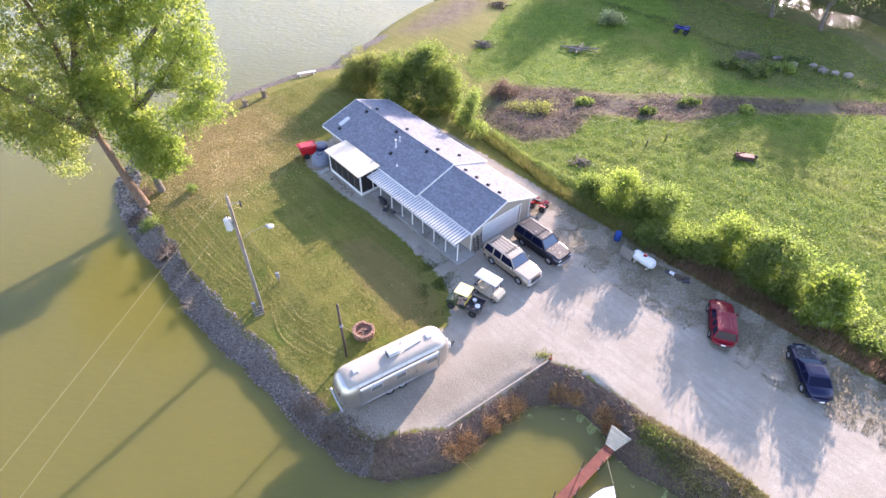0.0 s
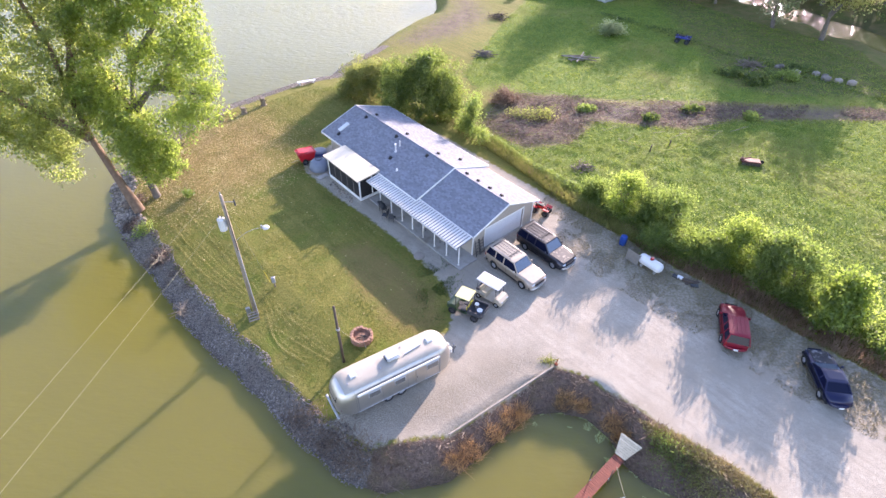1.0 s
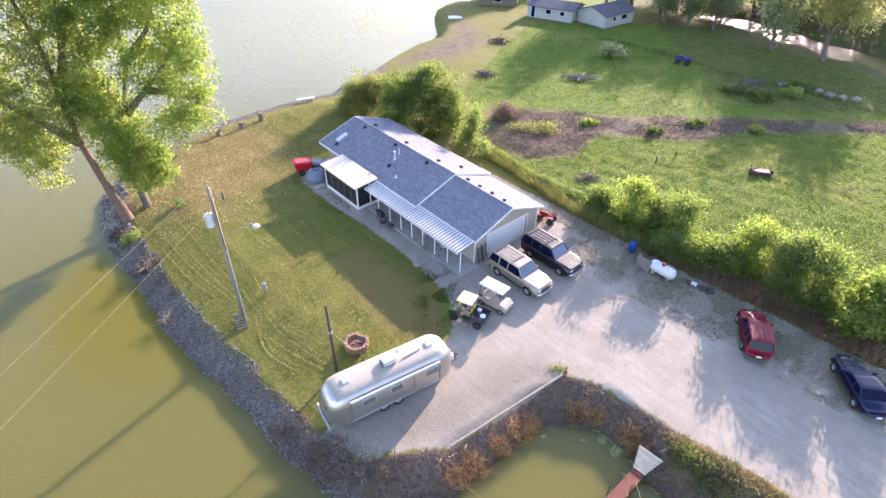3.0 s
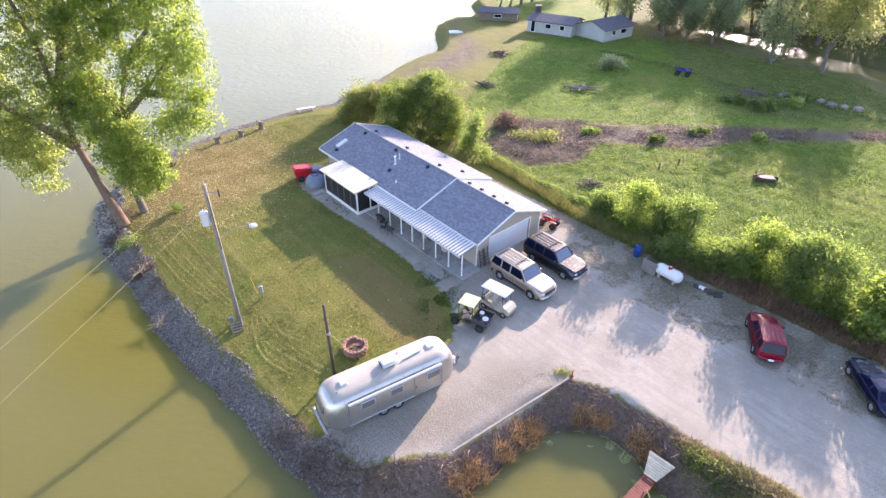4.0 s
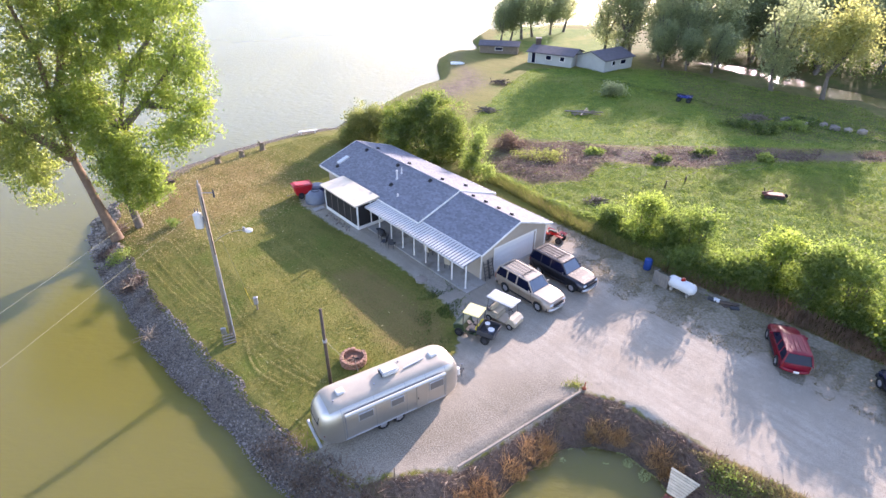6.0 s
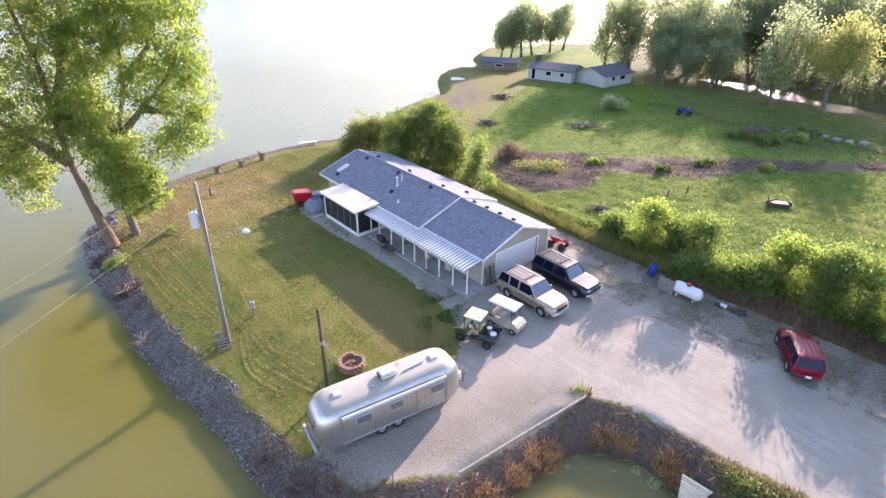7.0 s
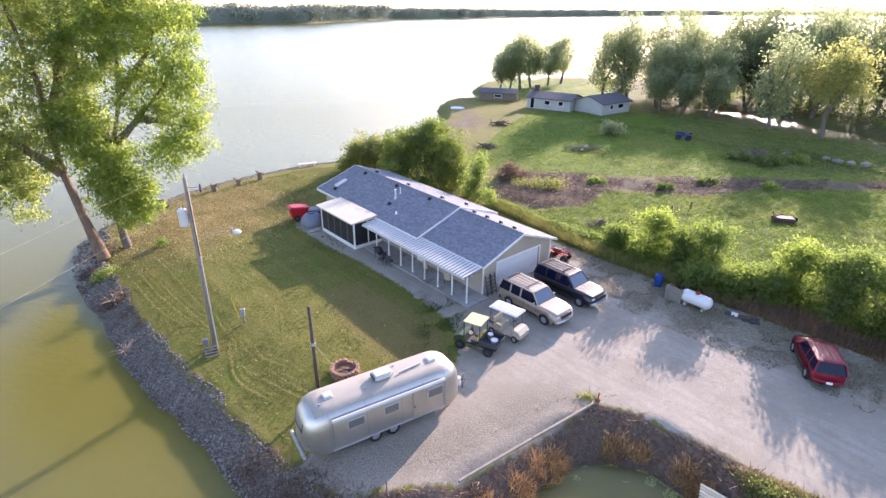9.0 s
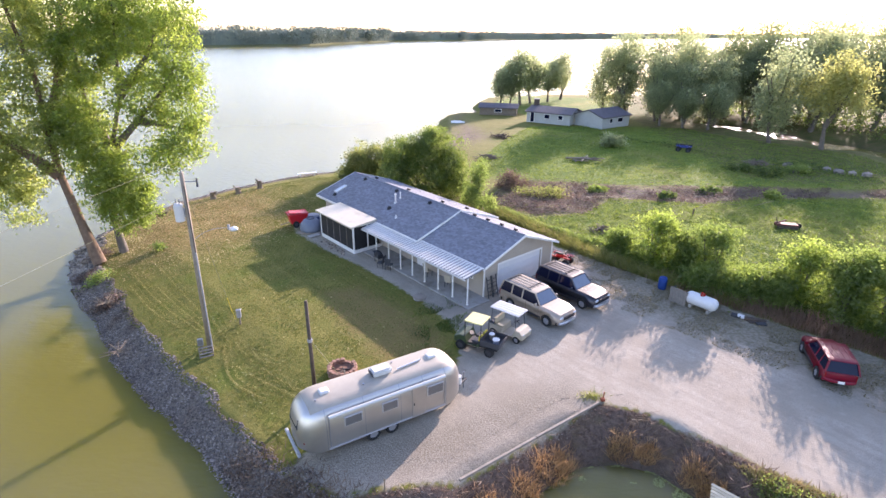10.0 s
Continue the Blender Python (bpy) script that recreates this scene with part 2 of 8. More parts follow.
leaf_mat("leaf_big", rgb(108, 124, 66), rgb(146, 160, 86), rgb(182, 184, 106), 0.86)
leaf_mat("leaf_mid", rgb(78, 98, 44), rgb(114, 134, 60), rgb(150, 156, 80), 0.72)
leaf_mat("leaf_shade", rgb(54, 72, 34), rgb(98, 120, 54), rgb(138, 146, 70), 0.7)
leaf_mat("leaf_bright", rgb(104, 128, 54), rgb(138, 158, 70), rgb(172, 178, 92), 0.78)
leaf_mat("leaf_yellow", rgb(112, 132, 46), rgb(148, 164, 64), rgb(184, 180, 84), 0.6)
leaf_mat("leaf_hedge", rgb(94, 116, 52), rgb(126, 147, 70), rgb(150, 160, 84), 0.72)
leaf_mat("leaf_olive", rgb(100, 112, 56), rgb(130, 138, 74), rgb(156, 150, 92), 0.74)
leaf_mat("weed_field", rgb(96, 116, 42), rgb(120, 138, 52), rgb(140, 150, 66), 0.55)
leaf_mat("brush_brown", rgb(90, 76, 68), rgb(120, 102, 88), rgb(144, 130, 104), 0.4)
leaf_mat("reed_orange", rgb(166, 130, 86), rgb(192, 156, 104), rgb(212, 184, 134), 0.5)
leaf_mat("straw", rgb(104, 110, 56), rgb(138, 140, 74), rgb(166, 160, 100), 0.45)
leaf_mat("bank_dead", rgb(96, 78, 66), rgb(126, 106, 88), rgb(158, 138, 112), 0.4)
leaf_mat("clipping", rgb(146, 136, 76), rgb(160, 150, 88), rgb(176, 166, 106), 0.3)
# far trees' leaves, lightened past real foliage so the colour stands for haze
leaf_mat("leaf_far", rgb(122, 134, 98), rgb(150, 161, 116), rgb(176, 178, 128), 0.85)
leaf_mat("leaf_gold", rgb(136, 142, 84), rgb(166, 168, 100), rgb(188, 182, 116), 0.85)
leaf_mat("slope_straw", rgb(104, 108, 56), rgb(146, 134, 90), rgb(176, 160, 120), 0.5)
leaf_mat("leaf_litter", rgb(156, 132, 90), rgb(190, 168, 118), rgb(222, 206, 160), 0.25)
leaf_mat("lawn_blade", rgb(80, 96, 34), rgb(110, 116, 50), rgb(150, 144, 80), 0.4)
leaf_mat("drive_weed", rgb(112, 106, 72), rgb(144, 132, 100), rgb(168, 156, 126), 0.4)
# woods across the lake: the haze over them is mixed into this grey-green
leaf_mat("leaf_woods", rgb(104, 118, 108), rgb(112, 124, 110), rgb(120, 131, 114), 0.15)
leaf_mat("stem_red", rgb(128, 104, 86), rgb(158, 132, 108), rgb(178, 158, 126), 0.65)
mat("duckweed", rgb(158, 164, 96), 0.8, vary=0.15, island=0.2)
mat("gravel_lump", rgb(160, 150, 136), 0.95, vary=0.15, island=0.3)

# ---- the lie of the land: a spit in a lake, with an inlet and a far channel ----
WATER = -1.5
LAND = [(-5.5, 14.6), (-8.2, 16.4), (-10.6, 18.5), (-13.4, 21.0), (-17.0, 24.1), (-20.4, 27.3), (-23.6, 30.9), (-26.8, 34.1), (-30.0, 38.0), (-32.4, 41.5),
        (-33.6, 45.5), (-33.4, 50.0), (-31.6, 56.5), (-28.3, 61.6), (-26.4, 63.7), (-24.1, 66.0), (-20.3, 69.6), (-16.2, 71.6), (-15.2, 76.2), (-11.8, 80.6),
        (-9.8, 86.3), (-6.7, 92.5), (-2.7, 97.4), (-1.9, 103.0), (-3.0, 110.0), (-2.4, 122.0), (6.5, 128.0), (5.0, 142.0), (9.0, 156.0), (34.0, 166.0), (70.0, 166.0), (150.0, 140.0),
        (400.0, 120.0), (900.0, 60.0), (900.0, -300.0), (18.5, -300.0), (18.2, 4.0), (17.4, 9.6), (15.8, 12.2), (14.3, 13.6), (12.5, 14.8), (11.1, 16.0), (10.6, 17.6),
        (9.4, 19.0), (7.8, 19.5), (6.2, 19.1), (4.6, 18.0), (2.6, 16.4), (0.4, 14.8), (-1.3, 14.1), (-3.4, 13.9)]
LUSH_END = [(17.0, 116.0), (30.0, 113.0), (45.0, 118.0), (48.0, 150.0), (20.0, 158.0), (10.0, 140.0)]
CHANNEL = [(55.0, 116.5), (58.0, 112.5), (62.5, 105.0), (66.0, 96.5), (69.6, 89.6), (79.0, 77.5), (102.0, 62.0), (162.0, 44.0), (420.0, 24.0)]
GRAVEL = [(-7.0, 17.8), (-5.6, 16.9), (-4.4, 16.1), (-2.4, 16.5), (0.4, 16.95), (4.0, 19.5), (7.7, 22.1), (9.6, 21.4), (11.4, 19.9), (13.6, 17.9), (16.3, 15.9), (18.5, 13.7),
          (22.0, 8.0), (25.0, -4.0), (48.0, -10.0), (38.6, 10.5), (31.0, 20.2), (28.8, 22.4), (26.5, 24.6), (23.5, 27.8), (20.0, 31.1), (16.2, 35.2), (12.6, 39.0), (9.6, 42.3),
          (0.0, 52.6), (-6.0, 58.6), (-8.0, 56.6), (-12.6, 50.6), (-14.8, 47.4), (-14.2, 45.4), (-10.4, 41.2), (-7.8, 38.8), (-4.3, 35.2), (-2.0, 32.6), (-0.2, 30.0), (0.8, 27.5), (0.4, 25.0), (-2.3, 23.0), (-5.2, 19.9)]
BROWN = [(3.9, 55.0), (8.5, 50.2), (13.6, 51.4), (17.6, 56.5), (22.0, 56.0), (27.5, 55.0), (34.0, 57.6), (46.0, 58.0), (60.0, 57.5), (60.0, 61.4), (40.0, 62.4), (29.2, 63.0), (22.0, 62.2), (15.0, 64.2), (6.4, 64.0)]
SHORE_BROWN = [(-13.0, 78.0), (-4.0, 77.0), (4.0, 82.0), (10.0, 92.0), (8.0, 104.0), (4.0, 112.0), (6.0, 122.0), (-2.0, 122.0), (-2.4, 98.0), (-8.0, 88.0)]
LUSH = [(3.4, 55.0), (5.0, 51.0), (8.8, 47.2), (11.6, 43.0), (14.6, 39.6), (20.6, 33.6), (27.2, 27.0), (36.6, 17.2), (44.0, 9.0), (70.0, 0.0), (160.0, 0.0), (160.0, 46.0), (70.0, 58.0), (46.0, 58.4), (34.0, 58.0), (27.5, 55.4), (22.0, 56.6), (17.6, 57.0), (13.6, 51.8), (8.6, 50.6)]
LUSH_FAR = [(4.0, 65.0), (20.0, 63.0), (40.0, 62.8), (62.0, 61.5), (80.0, 60.0), (74.0, 70.0), (60.0, 84.0), (52.0, 92.0), (44.0, 104.0), (30.0, 106.0), (15.0, 104.0), (9.5, 92.0), (5.0, 78.0), (2.0, 70.0)]
HEDGE = [(4.4, 51.6), (6.2, 49.2), (8.2, 46.5), (10.6, 42.8), (13.2, 39.4), (16.3, 36.2), (20.0, 32.4), (23.4, 29.2), (26.3, 26.0), (28.8, 23.8), (31.4, 21.4), (36.0, 16.4), (43.0, 8.0)]
INLET_SIDE = [(-4.0, 16.0), (0.4, 16.85), (7.5, 22.0), (9.6, 21.3), (11.4, 19.8), (13.6, 17.8), (16.3, 15.8), (18.5, 13.5), (21.0, 8.0), (22.0, 0.0), (10.0, 0.0), (-6.0, 8.0)]
LITTER = [(-28.5, 40.0), (-24.0, 39.0), (-19.5, 41.0), (-17.5, 46.0), (-18.5, 54.0), (-22.5, 57.5), (-29.0, 54.0), (-32.0, 46.0)]
# dry mower lines on the lawn
RUTS = [[(-12.8, 27.3), (-11.1, 25.4), (-8.8, 23.6), (-7.1, 22.5)], [(-12.8, 26.0), (-12.0, 24.3), (-10.9, 23.2), (-9.3, 22.3)], [(-13.4, 27.2), (-12.5, 25.1), (-11.5, 23.7), (-10.2, 22.8)], [(-11.9, 25.1), (-10.1, 23.8), (-7.6, 22.3)],
        [(-11.7, 26.9), (-10.8, 25.7), (-9.3, 24.9)], [(-25.4, 38.0), (-20.0, 32.4), (-15.4, 28.5)], [(-23.8, 37.2), (-19.5, 32.8), (-15.3, 28.8)], [(-23.5, 38.6), (-18.6, 33.2), (-16.1, 30.5)], [(-23.5, 35.0), (-19.9, 31.3), (-16.9, 29.0)], [(-15.2, 29.8), (-14.2, 28.5), (-13.3, 27.5)]]


def seg_dist(x, y, pts, closed):
    best = np.full(x.shape, 1e9)
    n = len(pts)
    for i in range(n if closed else n - 1):
        (ax, ay), (bx, by) = pts[i], pts[(i + 1) % n]
        dx, dy = bx - ax, by - ay
        k = np.clip(((x - ax) * dx + (y - ay) * dy) / (dx * dx + dy * dy + 1e-9), 0, 1)
        best = np.minimum(best, np.hypot(x - ax - k * dx, y - ay - k * dy))
    return best


def inside(x, y, pts):
    r = np.zeros(x.shape, bool)
    n = len(pts)
    for i in range(n):
        (ax, ay), (bx, by) = pts[i], pts[(i + 1) % n]
        c = (ay > y) != (by > y)
        r ^= c & (x < (bx - ax) * (y - ay) / (by - ay + 1e-12) + ax)
    return r


def signed(x, y, pts):
    return np.where(inside(x, y, pts), 1.0, -1.0) * seg_dist(x, y, pts, True)


def wob(x, y, s, seed=0.0):
    """Smooth cheap unevenness, about -1 to 1."""
    a = np.sin(x / s + 1.3 * np.sin(y / s * 0.83 + seed) + seed * 2.1)
    b = np.sin(y / s * 1.17 + 1.7 * np.sin(x / s * 0.61 - seed) + seed * 0.7)
    c = np.sin((x * 0.8 - y * 0.6) / s * 1.9 + seed * 3.3)
    return (a + b + 0.6 * c) / 2.6


def shore(x, y):
    """Metres from the water's edge, positive on land."""
    d = signed(x, y, LAND)
    d = np.minimum(d, seg_dist(x, y, CHANNEL, False) - 4.3)
    near = np.exp(-((y - 100) / 60) ** 2)
    return d + 0.18 * wob(x, y, 0.9) + 0.22 * near * wob(x, y, 2.6, 1.0)


def height(x, y):
    x, y = np.asarray(x, float), np.asarray(y, float)
    d = shore(x, y)
    k = np.clip(d / 2.3, 0, 1)
    k = k * k * (3 - 2 * k) * 0.6 + k * 0.4
    land = WATER + 1.5 * k + np.clip((d - 2.3) / 12, 0, 1) * 0.06 * wob(x, y, 5.0)
    # the lawn falls gently towards the lake bank
    land = land - 0.55 * np.clip((7.0 - d) / 4.7, 0, 1) * np.clip(d / 2.3, 0, 1) * np.clip((-4.5 - x) / 3.0, 0, 1) * np.clip((80 - y) / 8, 0, 1)
    bed = WATER + np.maximum(d * 0.45, -2.5)
    h = np.where(d > 0, land, bed)
    field = np.clip(signed(x, y, LUSH) / 2.0, 0, 1)
    brown = np.clip(signed(x, y, BROWN) / 1.5, 0, 1)
    return h + np.where(d > 3, field * 0.07 * wob(x, y, 0.5, 2.0) + brown * 0.22 * wob(x, y, 1.3, 3.0), 0)


def zheight(x, y):
    return float(height(np.array([x]), np.array([y]))[0])


def ladder(lo, hi, step, far, grow=1.22):
    a = list(np.arange(lo, hi, step))
    left, right, s = [], [], step
    p, q = lo, a[-1]
    while p > -far or q < far:
        s *= grow
        p -= s
        q += s
        left.append(p)
        right.append(q)
    return np.array(left[::-1] + a + right)


_gx = ladder(-38.0, 42.0, 0.27, 3200)
_gy = ladder(8.0, 66.0, 0.27, 3200, 1.05)
GX, GY = np.meshgrid(_gx, _gy)
_nx, _ny = len(_gx), len(_gy)
_x, _y = GX.ravel(), GY.ravel()
_z = height(_x, _y)
_i = np.arange(_nx * _ny).reshape(_ny, _nx)
_f = np.stack([_i[:-1, :-1], _i[:-1, 1:], _i[1:, 1:], _i[1:, :-1]], -1).reshape(-1, 4)
_me = bpy.data.meshes.new("ground")
_me.vertices.add(len(_x))
_me.vertices.foreach_set("co", np.stack([_x, _y, _z], 1).astype(np.float32).reshape(-1))
_me.loops.add(_f.size)
_me.loops.foreach_set("vertex_index", _f.astype(np.int32).reshape(-1))
_me.polygons.add(len(_f))
_me.polygons.foreach_set("loop_start", np.arange(0, _f.size, 4, dtype=np.int32))
_me.update(calc_edges=True)


def zone(name, values):
    a = _me.attributes.new(name, "FLOAT", "POINT")
    a.data.foreach_set("value", np.clip(values, 0, 1).astype(np.float32))


def soft_zone(poly, w):
    return 0.5 + signed(_x, _y, poly) / (2 * w)


_d = shore(_x, _y)
_hd = seg_dist(_x, _y, HEDGE, False)
zone("gravel", np.maximum(soft_zone(GRAVEL, 0.6), 0))
zone("lush", np.maximum(soft_zone(LUSH, 1.2), np.maximum(soft_zone(LUSH_FAR, 2.0), soft_zone(LUSH_END, 2.0))))
zone("brown", np.maximum(np.maximum(soft_zone(BROWN, 3.0) * 0.85, soft_zone(SHORE_BROWN, 4.0) * 0.55), np.minimum(soft_zone(INLET_SIDE, 0.5), 1)))
zone("bank", np.minimum(soft_zone(INLET_SIDE, 0.4), 1))
_west = np.where(inside(_x, _y, INLET_SIDE), 0.0, 1.0)
zone("rock", np.clip((np.where(_y > 50, 3.8, 2.1) - _d) / 0.9, 0, 1) * np.where((_x < 0) & (_y < 80), 1, 0) * np.maximum(_west, 0.25))
zone("litter", np.clip(0.5 + signed(_x, _y, LITTER) / 8.0, 0, 1))
zone("weedy", np.clip((7.4 - _hd) / 3.4, 0, 1) * np.where(inside(_x, _y, GRAVEL), 1, 0) * np.clip((_x - 9) / 4, 0, 1))
BARE = [(-9.4, 33.6), (-6.6, 29.0), (-3.6, 25.2), (-1.4, 24.4), (0.2, 26.2), (-0.9, 29.0), (-3.8, 32.2), (-6.6, 34.6)]
zone("bare", np.clip(0.5 + signed(_x, _y, BARE) / 3.0, 0, 1))
GRIT = [(-6.4, 17.4), (-4.0, 16.4), (0.4, 17.0), (7.5, 22.1), (6.4, 24.0), (2.6, 22.6), (-1.0, 20.4), (-4.4, 19.6)]
zone("grit", np.clip(0.5 + signed(_x, _y, GRIT) / 2.4, 0, 1))
zone("rough", np.clip((_y - 62) / 6, 0, 1) * np.clip((_x - 34) / 8, 0, 1))
zone("damp", np.clip((0.5 - _d) / 0.7, 0, 1))


def ground_material():
    m = bpy.data.materials.new("ground")
    m.use_nodes = True
    nt = m.node_tree
    N, L = nt.nodes, nt.links
    b = N["Principled BSDF"]
    b.inputs["Roughness"].default_value = 0.95
    b.inputs["Specular IOR Level"].default_value = 0.2
    tc = N.new("ShaderNodeTexCoord")

    def tex(sc, detail=5.0, stretch=None, rough=0.55):
        t = N.new("ShaderNodeTexNoise")
        t.inputs["Scale"].default_value, t.inputs["Detail"].default_value, t.inputs["Roughness"].default_value = sc, detail, rough
        v = tc.outputs["Object"]
        if stretch:
            mp = N.new("ShaderNodeMapping")
            mp.inputs["Scale"].default_value = stretch
            mp.vector_type = "TEXTURE"
            mp.inputs["Rotation"].default_value = (0, 0, radians(133))
            L.new(v, mp.inputs["Vector"])
            v = mp.outputs["Vector"]
        L.new(v, t.inputs["Vector"])
        return t.outputs["Fac"]

    def rng(v, lo, hi, a=0.0, c=1.0):
        r = N.new("ShaderNodeMapRange")
        for k, val in zip(("From Min", "From Max", "To Min", "To Max"), (lo, hi, a, c)):
            r.inputs[k].default_value = val
        L.new(v, r.inputs["Value"])
        return r.outputs["Result"]

    def math_(op, a, c):
        x = N.new("ShaderNodeMath")
        x.operation = op
        for s, v in zip(x.inputs, (a, c)):
            if hasattr(v, "is_linked"):
                L.new(v, s)
            else:
                s.default_value = v
        return x.outputs[0]

    def mix(fac, a, c):
        x = N.new("ShaderNodeMix")
        x.data_type = "RGBA"
        for s, v in ((x.inputs["Factor"], fac), (x.inputs["A"], a), (x.inputs["B"], c)):
            if hasattr(v, "is_linked"):
                L.new(v, s)
            else:
                s.default_value = v
        return x.outputs["Result"]

    def attr(n):
        a = N.new("ShaderNodeAttribute")
        a.attribute_name = n
        return a.outputs["Fac"]

    n_big, n_mid, n_fine, n_grit = tex(0.09), tex(0.7), tex(5.0), tex(30.0, 2.0)
    n_edge = tex(2.2, 6.0)

    def edge(name, amt=0.9, lo=0.4, hi=0.6):
        return rng(math_("ADD", attr(name), math_("MULTIPLY", math_("SUBTRACT", n_edge, 0.5), amt)), lo, hi)

    # mown lawn, drier in drifts
    lawn = mix(rng(n_mid, 0.36, 0.66), rgb(96, 97, 40), rgb(118, 109, 50))
    lawn = mix(rng(n_big, 0.42, 0.66), lawn, rgb(116, 110, 54))
    lawn = mix(rng(n_fine, 0.40, 0.72), lawn, rgb(80, 88, 32))
    lawn = mix(math_("MULTIPLY", rng(n_grit, 0.54, 0.72), 0.5), lawn, rgb(154, 142, 84))
    swath = tex(1.0, 4.0, (7.0, 0.6, 1))
    lawn = mix(math_("MULTIPLY", rng(swath, 0.45, 0.65), 0.22), lawn, rgb(150, 136, 78))
    lawn = mix(math_("MULTIPLY", rng(tex(0.35, 3.0), 0.52, 0.68), 0.6), lawn, rgb(86, 102, 34))
    lit = rng(math_("ADD", math_("MULTIPLY", attr("litter"), 0.8), math_("MULTIPLY", n_fine, 0.75)), 0.62, 1.0)
    lawn = mix(math_("MULTIPLY", lit, 0.62), lawn, rgb(150, 126, 82))
    lawn = mix(math_("MULTIPLY", edge("bare", 1.0, 0.3, 0.75), 0.55), lawn, rgb(118, 96, 64))
    # weedy green field
    lush = mix(rng(n_mid, 0.35, 0.65), rgb(82, 110, 34), rgb(112, 128, 48))
    lush = mix(rng(n_fine, 0.45, 0.75), lush, rgb(64, 88, 26))
    lush = mix(rng(n_big, 0.5, 0.7), lush, rgb(132, 130, 66))
    col = mix(edge("lush"), lawn, lush)
    col = mix(math_("MULTIPLY", edge("rough", 1.0), 0.7), col, mix(rng(n_mid, 0.4, 0.6), rgb(76, 84, 42), rgb(104, 92, 62)))
    # dead brush and bare bank
    brown = mix(rng(n_mid, 0.35, 0.65), rgb(88, 74, 66), rgb(118, 102, 88))
    brown = mix(rng(n_fine, 0.45, 0.7), brown, rgb(86, 74, 68))
    brown = mix(rng(n_edge, 0.5, 0.68), brown, rgb(108, 108, 58))
    col = mix(edge("brown", 1.2, 0.38, 0.66), col, brown)
    # matted dead growth and soil of the inlet's bank
    bank = mix(rng(n_fine, 0.35, 0.65), rgb(112, 94, 82), rgb(78, 64, 56))
    bank = mix(rng(n_mid, 0.5, 0.7), bank, rgb(98, 86, 62))
    bank = mix(math_("MULTIPLY", rng(n_grit, 0.55, 0.75), 0.6), bank, rgb(146, 126, 106))
    col = mix(edge("bank", 0.5), col, bank)
    # crushed limestone drive
    grav = mix(rng(n_mid, 0.3, 0.7), rgb(178, 169, 152), rgb(160, 151, 135))
    grav = mix(math_("MULTIPLY", rng(tex(1.0, 6.0, (3.0, 0.4, 1)), 0.46, 0.66), 0.36), grav, rgb(130, 120, 106))
    grav = mix(math_("MULTIPLY", rng(tex(4.5, 5.0, None, 0.7), 0.52, 0.7), 0.5), grav, rgb(122, 113, 100))
    grav = mix(math_("MULTIPLY", rng(tex(9.0, 4.0, None, 0.7), 0.56, 0.68), 0.45), grav, rgb(190, 180, 164))
    grav = mix(rng(n_grit, 0.44, 0.7), grav, rgb(128, 120, 110))
    grav = mix(math_("MULTIPLY", rng(tex(0.25, 5.0), 0.45, 0.62), 0.6), grav, rgb(146, 136, 120))
    grav = mix(math_("MULTIPLY", rng(n_edge, 0.58, 0.72), 0.4), grav, rgb(174, 166, 151))
    grav = mix(math_("MULTIPLY", attr("grit"), rng(tex(14.0, 4.0, None, 0.75), 0.42, 0.58, 0.1, 0.9)), grav, rgb(104, 97, 82))
    weed = rng(math_("ADD", math_("MULTIPLY", attr("weedy"), 0.62), math_("MULTIPLY", tex(1.3, 7.0, None, 0.68), 1.0)), 0.74, 0.98)
    grav = mix(math_("MULTIPLY", weed, 0.9), grav, mix(rng(n_fine, 0.4, 0.6), rgb(112, 106, 84), rgb(138, 128, 112)))
    col = mix(edge("gravel", 0.8, 0.42, 0.62), col, grav)
    rock = mix(rng(n_fine, 0.35, 0.65), rgb(128, 118, 106), rgb(92, 83, 75))
    col = mix(edge("rock", 0.6, 0.4, 0.6), col, rock)
    col = mix(math_("MULTIPLY", attr("damp"), 0.7), col, rgb(62, 58, 40))
    L.new(col, b.inputs["Base Color"])
    bp = N.new("ShaderNodeBump")
    bp.inputs["Strength"].default_value, bp.inputs["Distance"].default_value = 0.65, 0.06
    smooth_ = math_("SUBTRACT", 1.0, math_("MULTIPLY", attr("gravel"), 0.65))
    L.new(math_("ADD", math_("MULTIPLY", n_fine, smooth_), math_("MULTIPLY", n_grit, 0.6)), bp.inputs["Height"])
    L.new(bp.outputs["Normal"], b.inputs["Normal"])
    return m


ground = link_mesh("ground", _me, ground_material(), smooth=True)
tagged(ground, "mown lawn, pale gravel drive and green weedy field on a lake spit", "ground", kind="structure")


